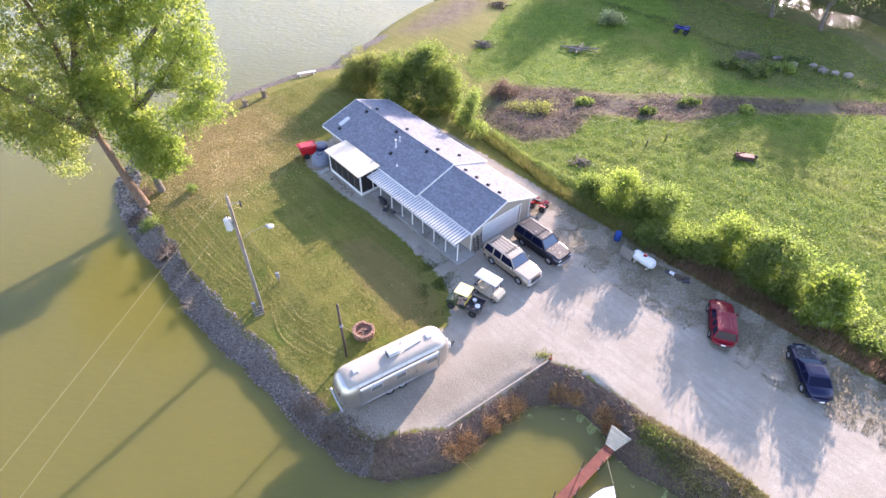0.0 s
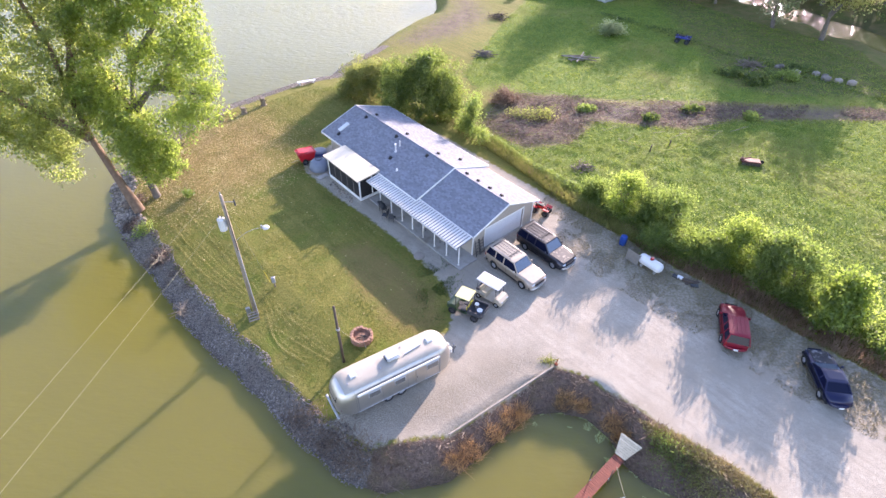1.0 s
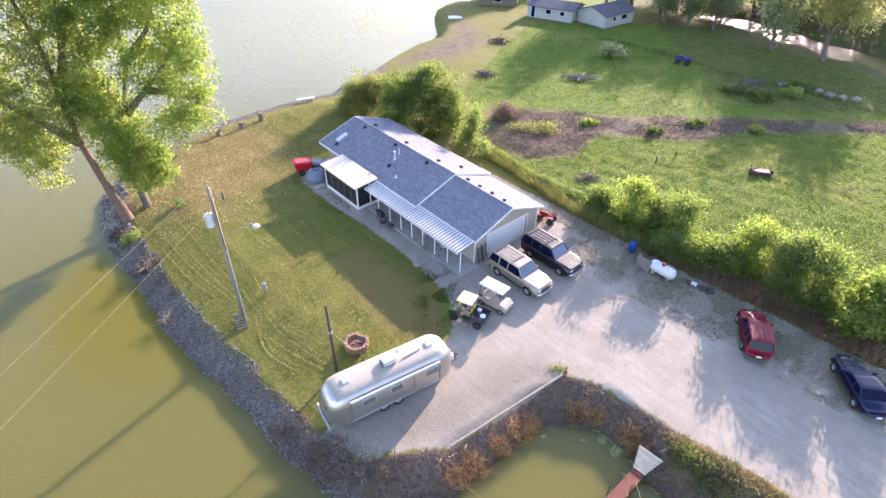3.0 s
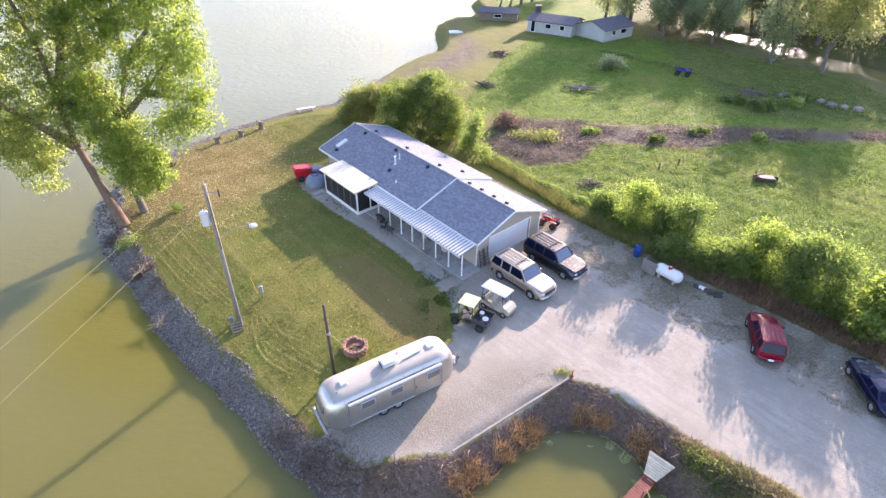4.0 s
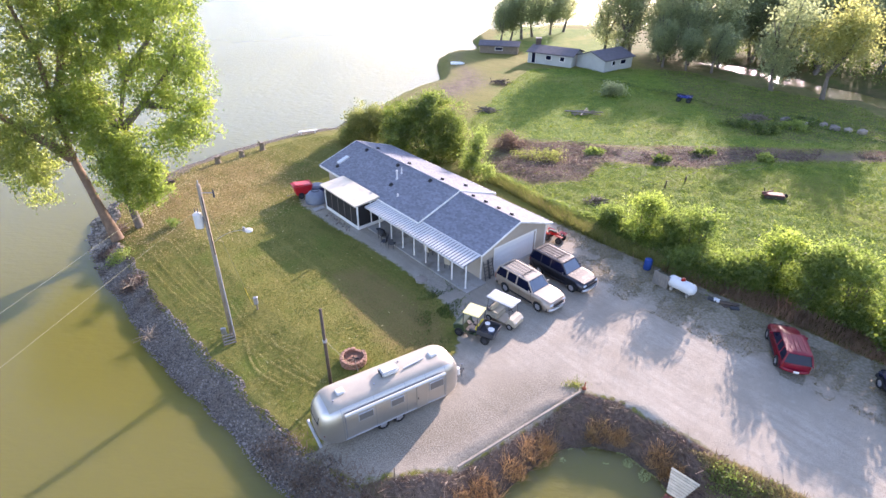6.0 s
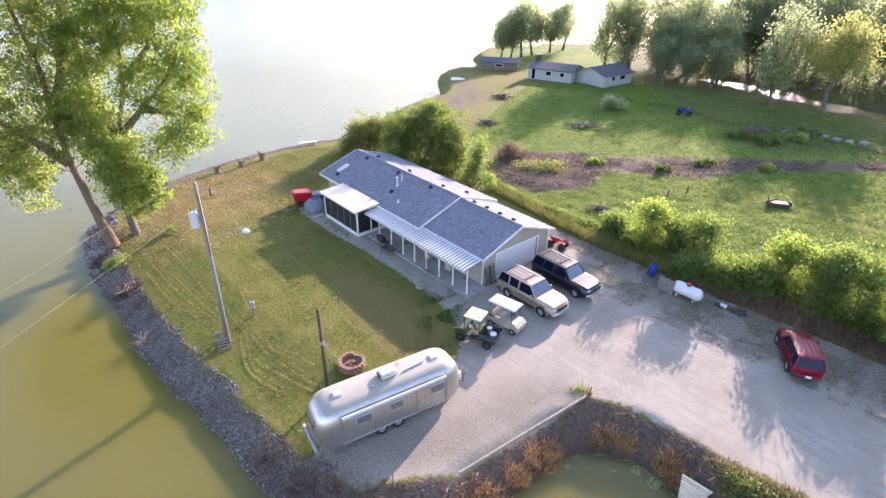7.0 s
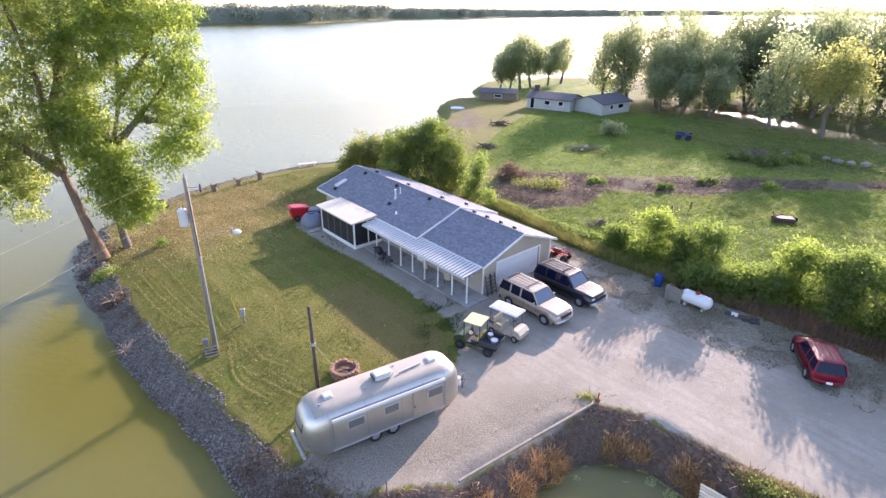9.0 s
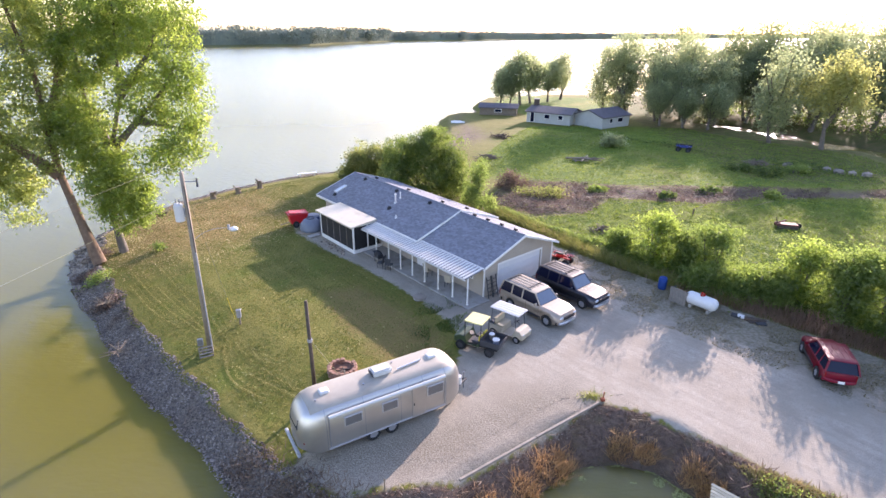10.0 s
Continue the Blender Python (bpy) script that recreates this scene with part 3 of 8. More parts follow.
def water_material():
    m = bpy.data.materials.new("lake_water")
    m.use_nodes = True
    N, L = m.node_tree.nodes, m.node_tree.links
    b = N["Principled BSDF"]
    b.inputs["Roughness"].default_value = 0.17
    b.inputs["IOR"].default_value = 1.33
    b.inputs["Subsurface Weight"].default_value = 1.0
    b.inputs["Subsurface Radius"].default_value = (1.0, 1.0, 0.5)
    b.inputs["Subsurface Scale"].default_value = 5.0
    tc = N.new("ShaderNodeTexCoord")
    t = N.new("ShaderNodeTexNoise")
    t.inputs["Scale"].default_value, t.inputs["Detail"].default_value = 0.05, 4
    L.new(tc.outputs["Object"], t.inputs["Vector"])
    mx = N.new("ShaderNodeMix")
    mx.data_type = "RGBA"
    mx.inputs["A"].default_value, mx.inputs["B"].default_value = rgb(112, 106, 50), rgb(104, 101, 54)
    L.new(t.outputs["Fac"], mx.inputs["Factor"])
    L.new(mx.outputs["Result"], b.inputs["Base Color"])
    w = N.new("ShaderNodeTexNoise")
    w.inputs["Scale"].default_value, w.inputs["Detail"].default_value, w.inputs["Roughness"].default_value = 1.6, 3, 0.6
    mp = N.new("ShaderNodeMapping")
    mp.inputs["Scale"].default_value = (0.6, 1.5, 1)
    L.new(tc.outputs["Object"], mp.inputs["Vector"])
    L.new(mp.outputs["Vector"], w.inputs["Vector"])
    bp = N.new("ShaderNodeBump")
    # sheltered by the spit, choppier out on the open lake
    sep = N.new("ShaderNodeSeparateXYZ")
    L.new(tc.outputs["Object"], sep.inputs[0])
    chop = N.new("ShaderNodeMapRange")
    for k, v in (("From Min", 45.0), ("From Max", 110.0), ("To Min", 0.10), ("To Max", 0.7)):
        chop.inputs[k].default_value = v
    L.new(sep.outputs["Y"], chop.inputs["Value"])
    L.new(chop.outputs["Result"], bp.inputs["Strength"])
    bp.inputs["Distance"].default_value = 0.22
    L.new(w.outputs["Fac"], bp.inputs["Height"])
    L.new(bp.outputs["Normal"], b.inputs["Normal"])
    return m


_bm = BM()
quad(_bm, (-4600, -4600, WATER), (4600, -4600, WATER), (4600, 4600, WATER), (-4600, 4600, WATER))
water = part("water", _bm, water_material())
tagged(water, "calm murky olive green lake water reflecting bright sky", "water", kind="structure")

# the land across the lake
FAR = [(-2600, 330), (-900, 430), (-420, 500), (-250, 560), (-160, 640), (-150, 720), (-90, 900), (20, 1010), (120, 1180), (330, 1390), (900, 1900), (2600, 2700)]
_bm = BM()
_lo = [_bm.verts.new((x, y, WATER - 0.4)) for x, y in FAR]
_hi = [_bm.verts.new((x - 3, y + 6, 0.3)) for x, y in FAR]
_bk = [_bm.verts.new((x * 1.2, y + 2600, 1.0)) for x, y in FAR]
for a, b in ((_lo, _hi), (_hi, _bk)):
    for i in range(len(FAR) - 1):
        _bm.faces.new((a[i], a[i + 1], b[i + 1], b[i]))
mat("far_land", rgb(112, 116, 74), 0.95, vary=0.2, scale=0.02)
far_bank = part("far_bank", _bm, MAT["far_land"])
tagged(far_bank, "low grassy far shore across the lake", "shore", kind="structure")

# ---- the house: long low building with a garage end, porch and screened room ----
def roof_material(name, base, dark):
    m = bpy.data.materials.new(name)
    MAT[name] = m
    m.use_nodes = True
    N, L = m.node_tree.nodes, m.node_tree.links
    b = N["Principled BSDF"]
    b.inputs["Roughness"].default_value = 0.85
    tc = N.new("ShaderNodeTexCoord")
    mp = N.new("ShaderNodeMapping")
    mp.inputs["Rotation"].default_value = (0, 0, radians(90))
    L.new(tc.outputs["Object"], mp.inputs["Vector"])
    br = N.new("ShaderNodeTexBrick")
    for k, v in (("Scale", 1.0), ("Mortar Size", 0.012), ("Mortar Smooth", 0.3), ("Bias", -0.1), ("Brick Width", 0.26), ("Row Height", 0.13)):
        br.inputs[k].default_value = v
    br.inputs["Color1"].default_value = base
    br.inputs["Color2"].default_value = dark
    br.inputs["Mortar"].default_value = tuple(v * 0.55 for v in dark[:3]) + (1,)
    L.new(mp.outputs["Vector"], br.inputs["Vector"])
    nz = N.new("ShaderNodeTexNoise")
    nz.inputs["Scale"].default_value, nz.inputs["Detail"].default_value = 0.8, 5
    L.new(tc.outputs["Object"], nz.inputs["Vector"])
    mx = N.new("ShaderNodeMix")
    mx.data_type, mx.blend_type = "RGBA", "MULTIPLY"
    mx.inputs["Factor"].default_value = 0.45
    L.new(br.outputs["Color"], mx.inputs["A"])
    L.new(nz.outputs["Color"], mx.inputs["B"])
    hs = N.new("ShaderNodeHueSaturation")
    hs.inputs["Saturation"].default_value = 0.75
    hs.inputs["Value"].default_value = 1.25
    L.new(mx.outputs["Result"], hs.inputs["Color"])
    L.new(hs.outputs["Color"], b.inputs["Base Color"])
    bp = N.new("ShaderNodeBump")
    bp.inputs["Strength"].default_value, bp.inputs["Distance"].default_value = 0.5, 0.015
    L.new(br.outputs["Fac"], bp.inputs["Height"])
    bp.invert = True
    L.new(bp.outputs["Normal"], b.inputs["Normal"])
    return m


def siding_material(name, col):
    m = mat(name, col, 0.55, vary=0.05, scale=1.0, stain=tuple(v * 0.82 for v in col[:3]) + (1,), stain_amt=0.15)
    N, L = m.node_tree.nodes, m.node_tree.links
    tc = N.new("ShaderNodeTexCoord")
    w = N.new("ShaderNodeTexWave")
    w.wave_type, w.bands_direction, w.wave_profile = "BANDS", "Z", "SAW"
    w.inputs["Scale"].default_value = 1.6
    L.new(tc.outputs["Object"], w.inputs["Vector"])
    bp = N.new("ShaderNodeBump")
    bp.inputs["Strength"].default_value, bp.inputs["Distance"].default_value = 0.8, 0.02
    L.new(w.outputs["Fac"], bp.inputs["Height"])
    L.new(bp.outputs["Normal"], N["Principled BSDF"].inputs["Normal"])
    return m


roof_material("shingle", rgb(126, 129, 137), rgb(108, 112, 121))
mat("shingle_piece", rgb(120, 123, 131), 0.88, vary=0.10, scale=0.8, bump=0.3, bscale=60, island=0.2)
siding_material("lap_siding", rgb(172, 161, 146))

HOUSE = pose(5.2, 35.3, 0, 0, 0, 41.5)
house = thing("house", HOUSE, "long low beige house with blue-grey shingle roof and white porch", "house")
FW, RW, LEN, STEP = 3.93, 4.35, 22.3, 6.7      # half widths to the eaves, length, where the roof steps
EAVE, RIDGE = 2.45, 3.87
WX = 3.6                                       # half width of the walls at the garage end


def slab(name, xs, zs, y0, y1, t, m, parent, label=""):
    bm = BM()
    prism(bm, [(xs[0], zs[0]), (xs[1], zs[1]), (xs[1], zs[1] - t), (xs[0], zs[0] - t)], y0, y1)
    return part(name, bm, m, parent, label)


# walls
def wall_box(name, x0, x1, y0, y1, z0, z1):
    bm = BM()
    box(bm, ((x0 + x1) / 2, (y0 + y1) / 2, (z0 + z1) / 2), (x1 - x0, y1 - y0, z1 - z0))
    return part(name, bm, MAT["lap_siding"], house)


DX0, DX1, DTOP = -2.2, 2.35, 2.12
bm = BM()
for pts in ([(-WX, 0), (DX0, 0), (DX0, 2.5), (-WX, 2.5)], [(DX1, 0), (WX, 0), (WX, 2.5), (DX1, 2.5)], [(DX0, DTOP), (DX1, DTOP), (DX1, 2.5), (DX0, 2.5)]):
    prism(bm, pts, 0.30, 0.46)
prism(bm, [(-WX, 2.5), (WX, 2.5), (0, 3.76)], 0.30, 0.46)
part("front_wall", bm, MAT["lap_siding"], house)
wall_box("side_wall", WX - 0.16, WX, 0.46, STEP, 0, 2.5)
wall_box("side_wall", RW - 0.5, RW - 0.34, STEP, 21.9, 0, 2.5)
wall_box("side_wall", -WX, -WX + 0.16, 0.46, 21.9, 0, 2.5)
bm = BM()
prism(bm, [(-WX, 0), (RW - 0.34, 0), (RW - 0.34, 2.5), (0, 3.76), (-WX, 2.5)], 21.9, 22.05)
part("rear_wall", bm, MAT["lap_siding"], house)
bm = BM()
box(bm, (0.1, 11.2, 0.03), (7.9, 21.9, 0.06))
part("floor_slab", bm, MAT["concrete"], house)

# roofs
for half, y0, y1, up in ((FW, -0.06, STEP, 0.0), (RW, STEP, LEN, 0.10)):
    for s in (-1, 1):
        slab("roof_slope", (0, s * half), (RIDGE + up, EAVE + up * 0.4), y0, y1, 0.09, MAT["shingle"], house, "blue-grey asphalt shingle roof slope")
        bm = BM()
        prism(bm, [(s * (half + 0.005), EAVE + up * 0.4 - 0.005), (s * (half + 0.07), EAVE + up * 0.4 - 0.02), (s * (half + 0.07), EAVE - 0.16), (s * (half + 0.005), EAVE - 0.16)], y0, y1)
        part("fascia", bm, MAT["white_trim"], house)
    bm = BM()
    prism(bm, [(-0.16, RIDGE + up - 0.025), (0, RIDGE + up + 0.05), (0.16, RIDGE + up - 0.025), (0, RIDGE + up - 0.0)], y0 + 0.02, y1 - 0.02)
    part("ridge_cap", bm, MAT["shingle"], house)
# lapped shingles in courses, each a little thicker or thinner than its neighbour
_rs = np.random.default_rng(5)
for half, y0, y1, up in ((FW, -0.06, STEP, 0.0), (RW, STEP + 0.02, LEN, 0.10)):
    for s in (-1, 1):
        zt, zb = RIDGE + up, EAVE + up * 0.4
        n = 29
        V, F = [], []
        for c in range(n):
            a, b = c / n, (c + 1.12) / n
            y = y0 + _rs.uniform(0, 0.3)
            lo = y0
            while lo < y1 - 0.02:
                hi = min(y + _rs.uniform(0.14, 0.32), y1)
                th = _rs.uniform(0.008, 0.024)
                k = len(V)
                e = min(b, 1.008)
                for yy in (lo + 0.004, hi - 0.004):
                    V += [(s * half * a, yy, zt + (zb - zt) * a + 0.003), (s * half * e, yy, zt + (zb - zt) * e + th), (s * half * e, yy, zt + (zb - zt) * e - 0.004)]
                F += [(k, k + 1, k + 4, k + 3) if s < 0 else (k, k + 3, k + 4, k + 1), (k + 1, k + 2, k + 5, k + 4), (k, k + 2, k + 1), (k + 3, k + 4, k + 5)]
                lo = y = hi
        sh = pymesh("shingles", V, F, MAT["shingle_piece"], house, "lapped blue-grey asphalt shingles")
        tagged(sh, kind="stuff")
for half, y, up in ((FW, -0.12, 0.0), (RW, STEP - 0.05, 0.10), (RW, LEN, 0.1)):
    for s in (-1, 1):
        bm = BM()
        prism(bm, [(0, RIDGE + up + 0.03), (s * half, EAVE + up * 0.4 + 0.03), (s * half, EAVE + up * 0.4 - 0.13), (0, RIDGE + up - 0.13)], y, y + 0.055)
        part("rake_trim", bm, MAT["white_trim"], house)


def on_roof(x, y):
    half, up = (FW, 0.0) if y < STEP else (RW, 0.10)
    return RIDGE + up - (RIDGE + up * 0.6 - EAVE) * abs(x) / half


SLOPE = math.degrees(math.atan2(RIDGE - EAVE, FW))
for x, y in ((0.7, 19.5), (0.7, 14.4), (0.7, 9.7), (2.1, 8.2), (0.52, 5.6), (0.52, 4.15), (0.51, 2.7), (0.5, 1.3), (-0.5, 19.7), (-0.5, 14.6), (-0.45, 10.0), (-3.6, 20.2), (-2.6, 12.8)):
    bm = BM()
    r = pose(0, 0, 0, 0, SLOPE * (1 if x > 0 else -1), 0)
    box(bm, (0, 0, 0.02), (0.34, 0.34, 0.03), 0.008, r)
    box(bm, (0, 0, 0.12), (0.26, 0.24, 0.15), 0.03, r)
    v = part("roof_vent", bm, MAT["vent_black"], house, "black square roof vent")
    v.location = (x, y, on_roof(x, y))
for x, y, h, r in ((-1.75, 13.05, 0.75, 0.07), (-1.05, 13.3, 0.55, 0.05), (-3.2, 11.0, 0.22, 0.06)):
    bm = BM()
    rod(bm, (0, 0, -0.05), (0, 0, h), r, r, 12)
    rod(bm, (0, 0, -0.04), (0, 0, 0.1), r * 2.2, r * 1.2, 12)
    if h > 0.6:
        rod(bm, (0, 0, h - 0.02), (0, 0, h + 0.06), r * 1.5, r * 1.5, 12)
    v = part("vent_pipe", bm, MAT["pvc"], house, "white plastic vent pipe")
    v.location = (x, y, on_roof(x, y))
r = pose(0, 0, 0, 0, -SLOPE, 0)
bm = BM()
box(bm, (0, 0, 0.06), (1.25, 0.5, 0.14), 0.02, r)
sky = part("skylight", bm, MAT["white_metal"], house, "white framed skylight")
sky.location = (-2.7, 20.6, on_roof(-2.7, 20.6))
bm = BM()
box(bm, (0, 0, 0.135), (1.1, 0.36, 0.02), 0.005, r)
part("pane", bm, MAT["headlight"], sky)

# garage door in four panelled sections
gd = part("garage_door", box(BM(), ((DX0 + DX1) / 2, 0.44, DTOP / 2), (DX1 - DX0, 0.03, DTOP)), MAT["garage_white"], house, "closed white sectional garage door")
for k in range(4):
    bm = BM()
    z = 0.01 + k * DTOP / 4
    box(bm, ((DX0 + DX1) / 2, 0.405, z + DTOP / 8), (DX1 - DX0 - 0.04, 0.03, DTOP / 4 - 0.02), 0.008)
    for j in range(8):
        w = (DX1 - DX0 - 0.2) / 8
        box(bm, (DX0 + 0.1 + w * (j + 0.5), 0.388, z + DTOP / 8), (w - 0.12, 0.012, DTOP / 4 - 0.2), 0.005)
    part("door_section", bm, MAT["garage_white"], gd)
for c, s in ((((DX0 - 0.05), 0.285, DTOP / 2), (0.1, 0.03, DTOP)), (((DX1 + 0.05), 0.285, DTOP / 2), (0.1, 0.03, DTOP)), (((DX0 + DX1) / 2, 0.285, DTOP + 0.06), (DX1 - DX0 + 0.2, 0.03, 0.12))):
    part("door_casing", box(BM(), c, s), MAT["white_trim"], house)
for x in (-WX, WX):
    part("corner_trim", box(BM(), (x, 0.29, 1.23), (0.1, 0.06, 2.42)), MAT["white_trim"], house)

# porch: ribbed white metal roof on slender posts
PX0, PX1, PY0, PY1 = -3.95, -5.68, -0.05, 12.35
pr = slab("porch_roof", (PX0 - 0.1, PX1), (2.40, 2.16), PY0, PY1, 0.03, MAT["rib_shadow"], house, "ribbed white metal porch roof")
n = 41
for k in range(n):
    y = PY0 + (k + 0.5) * (PY1 - PY0) / n
    bm = BM()
    prism(bm, [(PX0 - 0.1, 2.455), (PX1 - 0.03, 2.213), (PX1 - 0.03, 2.165), (PX0 - 0.1, 2.405)], y - 0.085, y + 0.085)
    part("roof_panel", bm, MAT["white_metal"], pr)
part("porch_gutter", box(BM(), (PX1 - 0.02, (PY0 + PY1) / 2, 2.09), (0.1, PY1 - PY0, 0.1), 0.01), MAT["white_metal"], house)
for y in (0.12, 1.62, 3.16, 4.68, 6.14, 7.62, 9.2, 10.9):
    bm = BM()
    box(bm, (-5.28, y, 1.05), (0.085, 0.085, 2.1), 0.008)
    box(bm, (-5.28, y, 0.11), (0.14, 0.14, 0.04), 0.008)
    part("porch_post", bm, MAT["white_trim"], house)
part("porch_floor", box(BM(), (-4.6, 6.0, 0.045), (2.0, 12.7, 0.09), 0.01), MAT["concrete"], house, "worn concrete porch slab")
part("porch_door", box(BM(), (-WX - 0.02, 7.2, 1.06), (0.05, 0.92, 2.03), 0.01), MAT["white_trim"], house, "white house door under the porch")
for y, w, h, z in ((4.2, 1.2, 1.0, 1.45), (9.9, 1.5, 1.1, 1.45), (1.8, 0.9, 0.9, 1.5)):
    wf = part("window", box(BM(), (-WX - 0.02, y, z), (0.06, w, h), 0.01), MAT["white_trim"], house)
    for s in (-1, 1):
        part("pane", box(BM(), (-WX - 0.052, y + s * w * 0.235, z), (0.012, w * 0.42, h - 0.16)), MAT["car_glass"], wf)

# screened room
bm = BM()
prism(bm, [(-4.2, 2.66), (-6.72, 2.46), (-6.72, 2.34), (-4.2, 2.54)], 12.3, 18.2)
sr = part("sunroom_roof", bm, MAT["cream_panel"], house, "flat cream insulated panel roof of the screened room")
SX, SY0, SY1 = -6.35, 12.6, 17.95
part("knee_wall", box(BM(), (SX, (SY0 + SY1) / 2, 0.15), (0.1, SY1 - SY0, 0.3), 0.01), MAT["white_trim"], house)
for y in (SY0, SY1):
    part("knee_wall", box(BM(), ((SX - WX) / 2, y, 0.15), (-SX - WX, 0.1, 0.3), 0.01), MAT["white_trim"], house)
for y in (SY0, SY0 + 1.07, SY0 + 2.14, SY0 + 3.21, SY0 + 4.28, SY1):
    w = 0.12 if y in (SY0, SY1) else 0.05
    part("frame_post", box(BM(), (SX, y, 1.3), (w, w, 2.1), 0.01), MAT["white_trim" if w > 0.1 else "pallet_gray"], house)
for y in (SY0, SY1):
    part("frame_post", box(BM(), (-5.0, y, 1.3), (0.1, 0.1, 2.1), 0.01), MAT["white_trim"], house)
    part("top_rail", box(BM(), ((SX - WX) / 2, y, 2.32), (-SX - WX, 0.1, 0.1)), MAT["white_trim"], house)
    for x0, x1 in ((SX + 0.06, -5.06), (-4.94, -4.0)):
        part("screen", box(BM(), ((x0 + x1) / 2, y, 1.28), (x1 - x0, 0.012, 1.96)), MAT["dark_screen"], house, "dark insect screen")
part("top_rail", box(BM(), (SX, (SY0 + SY1) / 2, 2.3), (0.1, SY1 - SY0, 0.1)), MAT["white_trim"], house)
for k in range(5):
    y = SY0 + 1.07 * (k + 0.5)
    part("screen", box(BM(), (SX, y, 1.28), (0.012, 1.0, 1.94)), MAT["dark_screen"], house, "dark insect screen")

def hpose(x, y, z=0.0, rz=0.0):
    return HOUSE @ pose(x, y, z, 0, 0, rz)


# ladders leaning by the garage corner
def ladder_thing(m):
    o = thing("ladder", m, "dark metal ladder leaning on the garage wall", "ladder")
    for s in (-0.2, 0.2):
        part("rail", rod(BM(), (s, 0, 0), (s, 0.32, 1.5), 0.03, seg=6), MAT["bed_gray"], o)
    for k in range(5):
        f = 0.12 + k * 0.18
        part("rung", rod(BM(), (-0.2, 0.32 * f, 1.5 * f), (0.2, 0.32 * f, 1.5 * f), 0.02, seg=6), MAT["bed_gray"], o)
    return o


ladder_thing(hpose(-3.2, -0.06))
ladder_thing(hpose(-2.7, -0.06))


# porch clutter
def patio_chair(m, c):
    o = thing("patio_chair", m, "dark folding patio chair on the porch edge", "chair", "porch chairs")
    part("seat", box(BM(), (0, 0, 0.42), (0.5, 0.5, 0.06), 0.02), c, o)
    part("backrest", box(BM(), (0, -0.25, 0.72), (0.5, 0.06, 0.6), 0.02, pose(0, 0, 0, 12, 0, 0)), c, o)
    for x in (-0.22, 0.22):
        for y in (-0.22, 0.22):
            part("leg", rod(BM(), (x, y, 0), (x, y, 0.42), 0.02, seg=6), MAT["rubber_trim"], o)
    return o


def grill(m):
    o = thing("grill", m, "black barbecue grill beside the porch", "grill")
    part("body", box(BM(), (0, 0, 0.62), (0.75, 0.5, 0.3), 0.04), MAT["rubber_trim"], o)
    bm = BM()
    bmesh.ops.create_uvsphere(bm, u_segments=14, v_segments=8, radius=0.4, matrix=pose(0, 0, 0.76) @ Matrix.Diagonal((0.95, 0.62, 0.62, 1)))
    part("lid", bm, MAT["vent_black"], o, smooth=True)
    part("side_shelf", box(BM(), (0.58, 0, 0.74), (0.4, 0.42, 0.03), 0.01), MAT["bed_gray"], o)
    for x in (-0.32, 0.32):
        for y in (-0.2, 0.2):
            part("leg", rod(BM(), (x, y, 0), (x, y, 0.5), 0.025, seg=6), MAT["rubber_trim"], o)
    part("handle", rod(BM(), (-0.25, -0.28, 0.82), (0.25, -0.28, 0.82), 0.02, seg=6), MAT["steel"], o)
    return o


grill(hpose(-5.75, 9.9, 0.0, 80))
patio_chair(hpose(-6.15, 9.0, 0.0, 30), MAT["bed_gray"])
patio_chair(hpose(-5.9, 8.3, 0.0, -60), MAT["bed_gray"])
patio_chair(hpose(-4.4, 5.4, 0.09, -90), MAT["beige_plastic"])
patio_chair(hpose(-4.4, 3.0, 0.09, -70), MAT["beige_plastic"])

# ---- vehicles: x forward, y to the left ----
def wheel(parent, x, y, r, w, rim="alloy"):
    s = 1 if y > 0 else -1
    bm = BM()
    prof = [(0.6 * r, -0.5), (0.92 * r, -0.5), (r, -0.32), (r, 0.32), (0.92 * r, 0.5), (0.6 * r, 0.5)]
    n = 18
    rings = [[(math.cos(2 * math.pi * k / n) * p, q * w, math.sin(2 * math.pi * k / n) * p) for p, q in prof] for k in range(n)]
    vs = [[bm.verts.new(p) for p in g] for g in rings]
    for k in range(n):
        a, b = vs[k], vs[(k + 1) % n]
        for i in range(len(prof)):
            bm.faces.new((a[i], a[(i + 1) % len(prof)], b[(i + 1) % len(prof)], b[i]))
    t = part("wheel", bm, MAT["tyre"], parent, "black rubber tyre", smooth=True)
    t.location = (x, y, r)
    bm = BM()
    rod(bm, (0, s * (w * 0.34), 0), (0, s * (w * 0.22), 0), 0.62 * r, 0.62 * r, 16)
    rod(bm, (0, s * (w * 0.46), 0), (0, s * (w * 0.30), 0), 0.16 * r, 0.2 * r, 10)
    for k in range(5):
        a = 2 * math.pi * k / 5
        box(bm, (math.cos(a) * 0.36 * r, s * w * 0.39, math.sin(a) * 0.36 * r), (0.5 * r, 0.03, 0.14 * r), 0, pose(0, 0, 0, 0, -math.degrees(a), 0))
    part("rim", bm, MAT[rim], t, "cast alloy rim")
    return t


def arc(cx, r, n=8):
    return [(cx + r * math.cos(a), 0.36 + r * math.sin(a)) for a in [math.pi * k / n for k in range(n + 1)]]


def round_ring(ring, r):
    """A four-cornered ring with its corners rounded by r."""
    out = []
    n = len(ring)
    for i in range(n):
        p, a, b = Vector(ring[i]), Vector(ring[i - 1]), Vector(ring[(i + 1) % n])
        u, v = (a - p).normalized(), (b - p).normalized()
        for k in range(5):
            t = k / 4
            out.append(tuple(p + u * r * (1 - t) ** 2 + v * r * t ** 2))
    return out


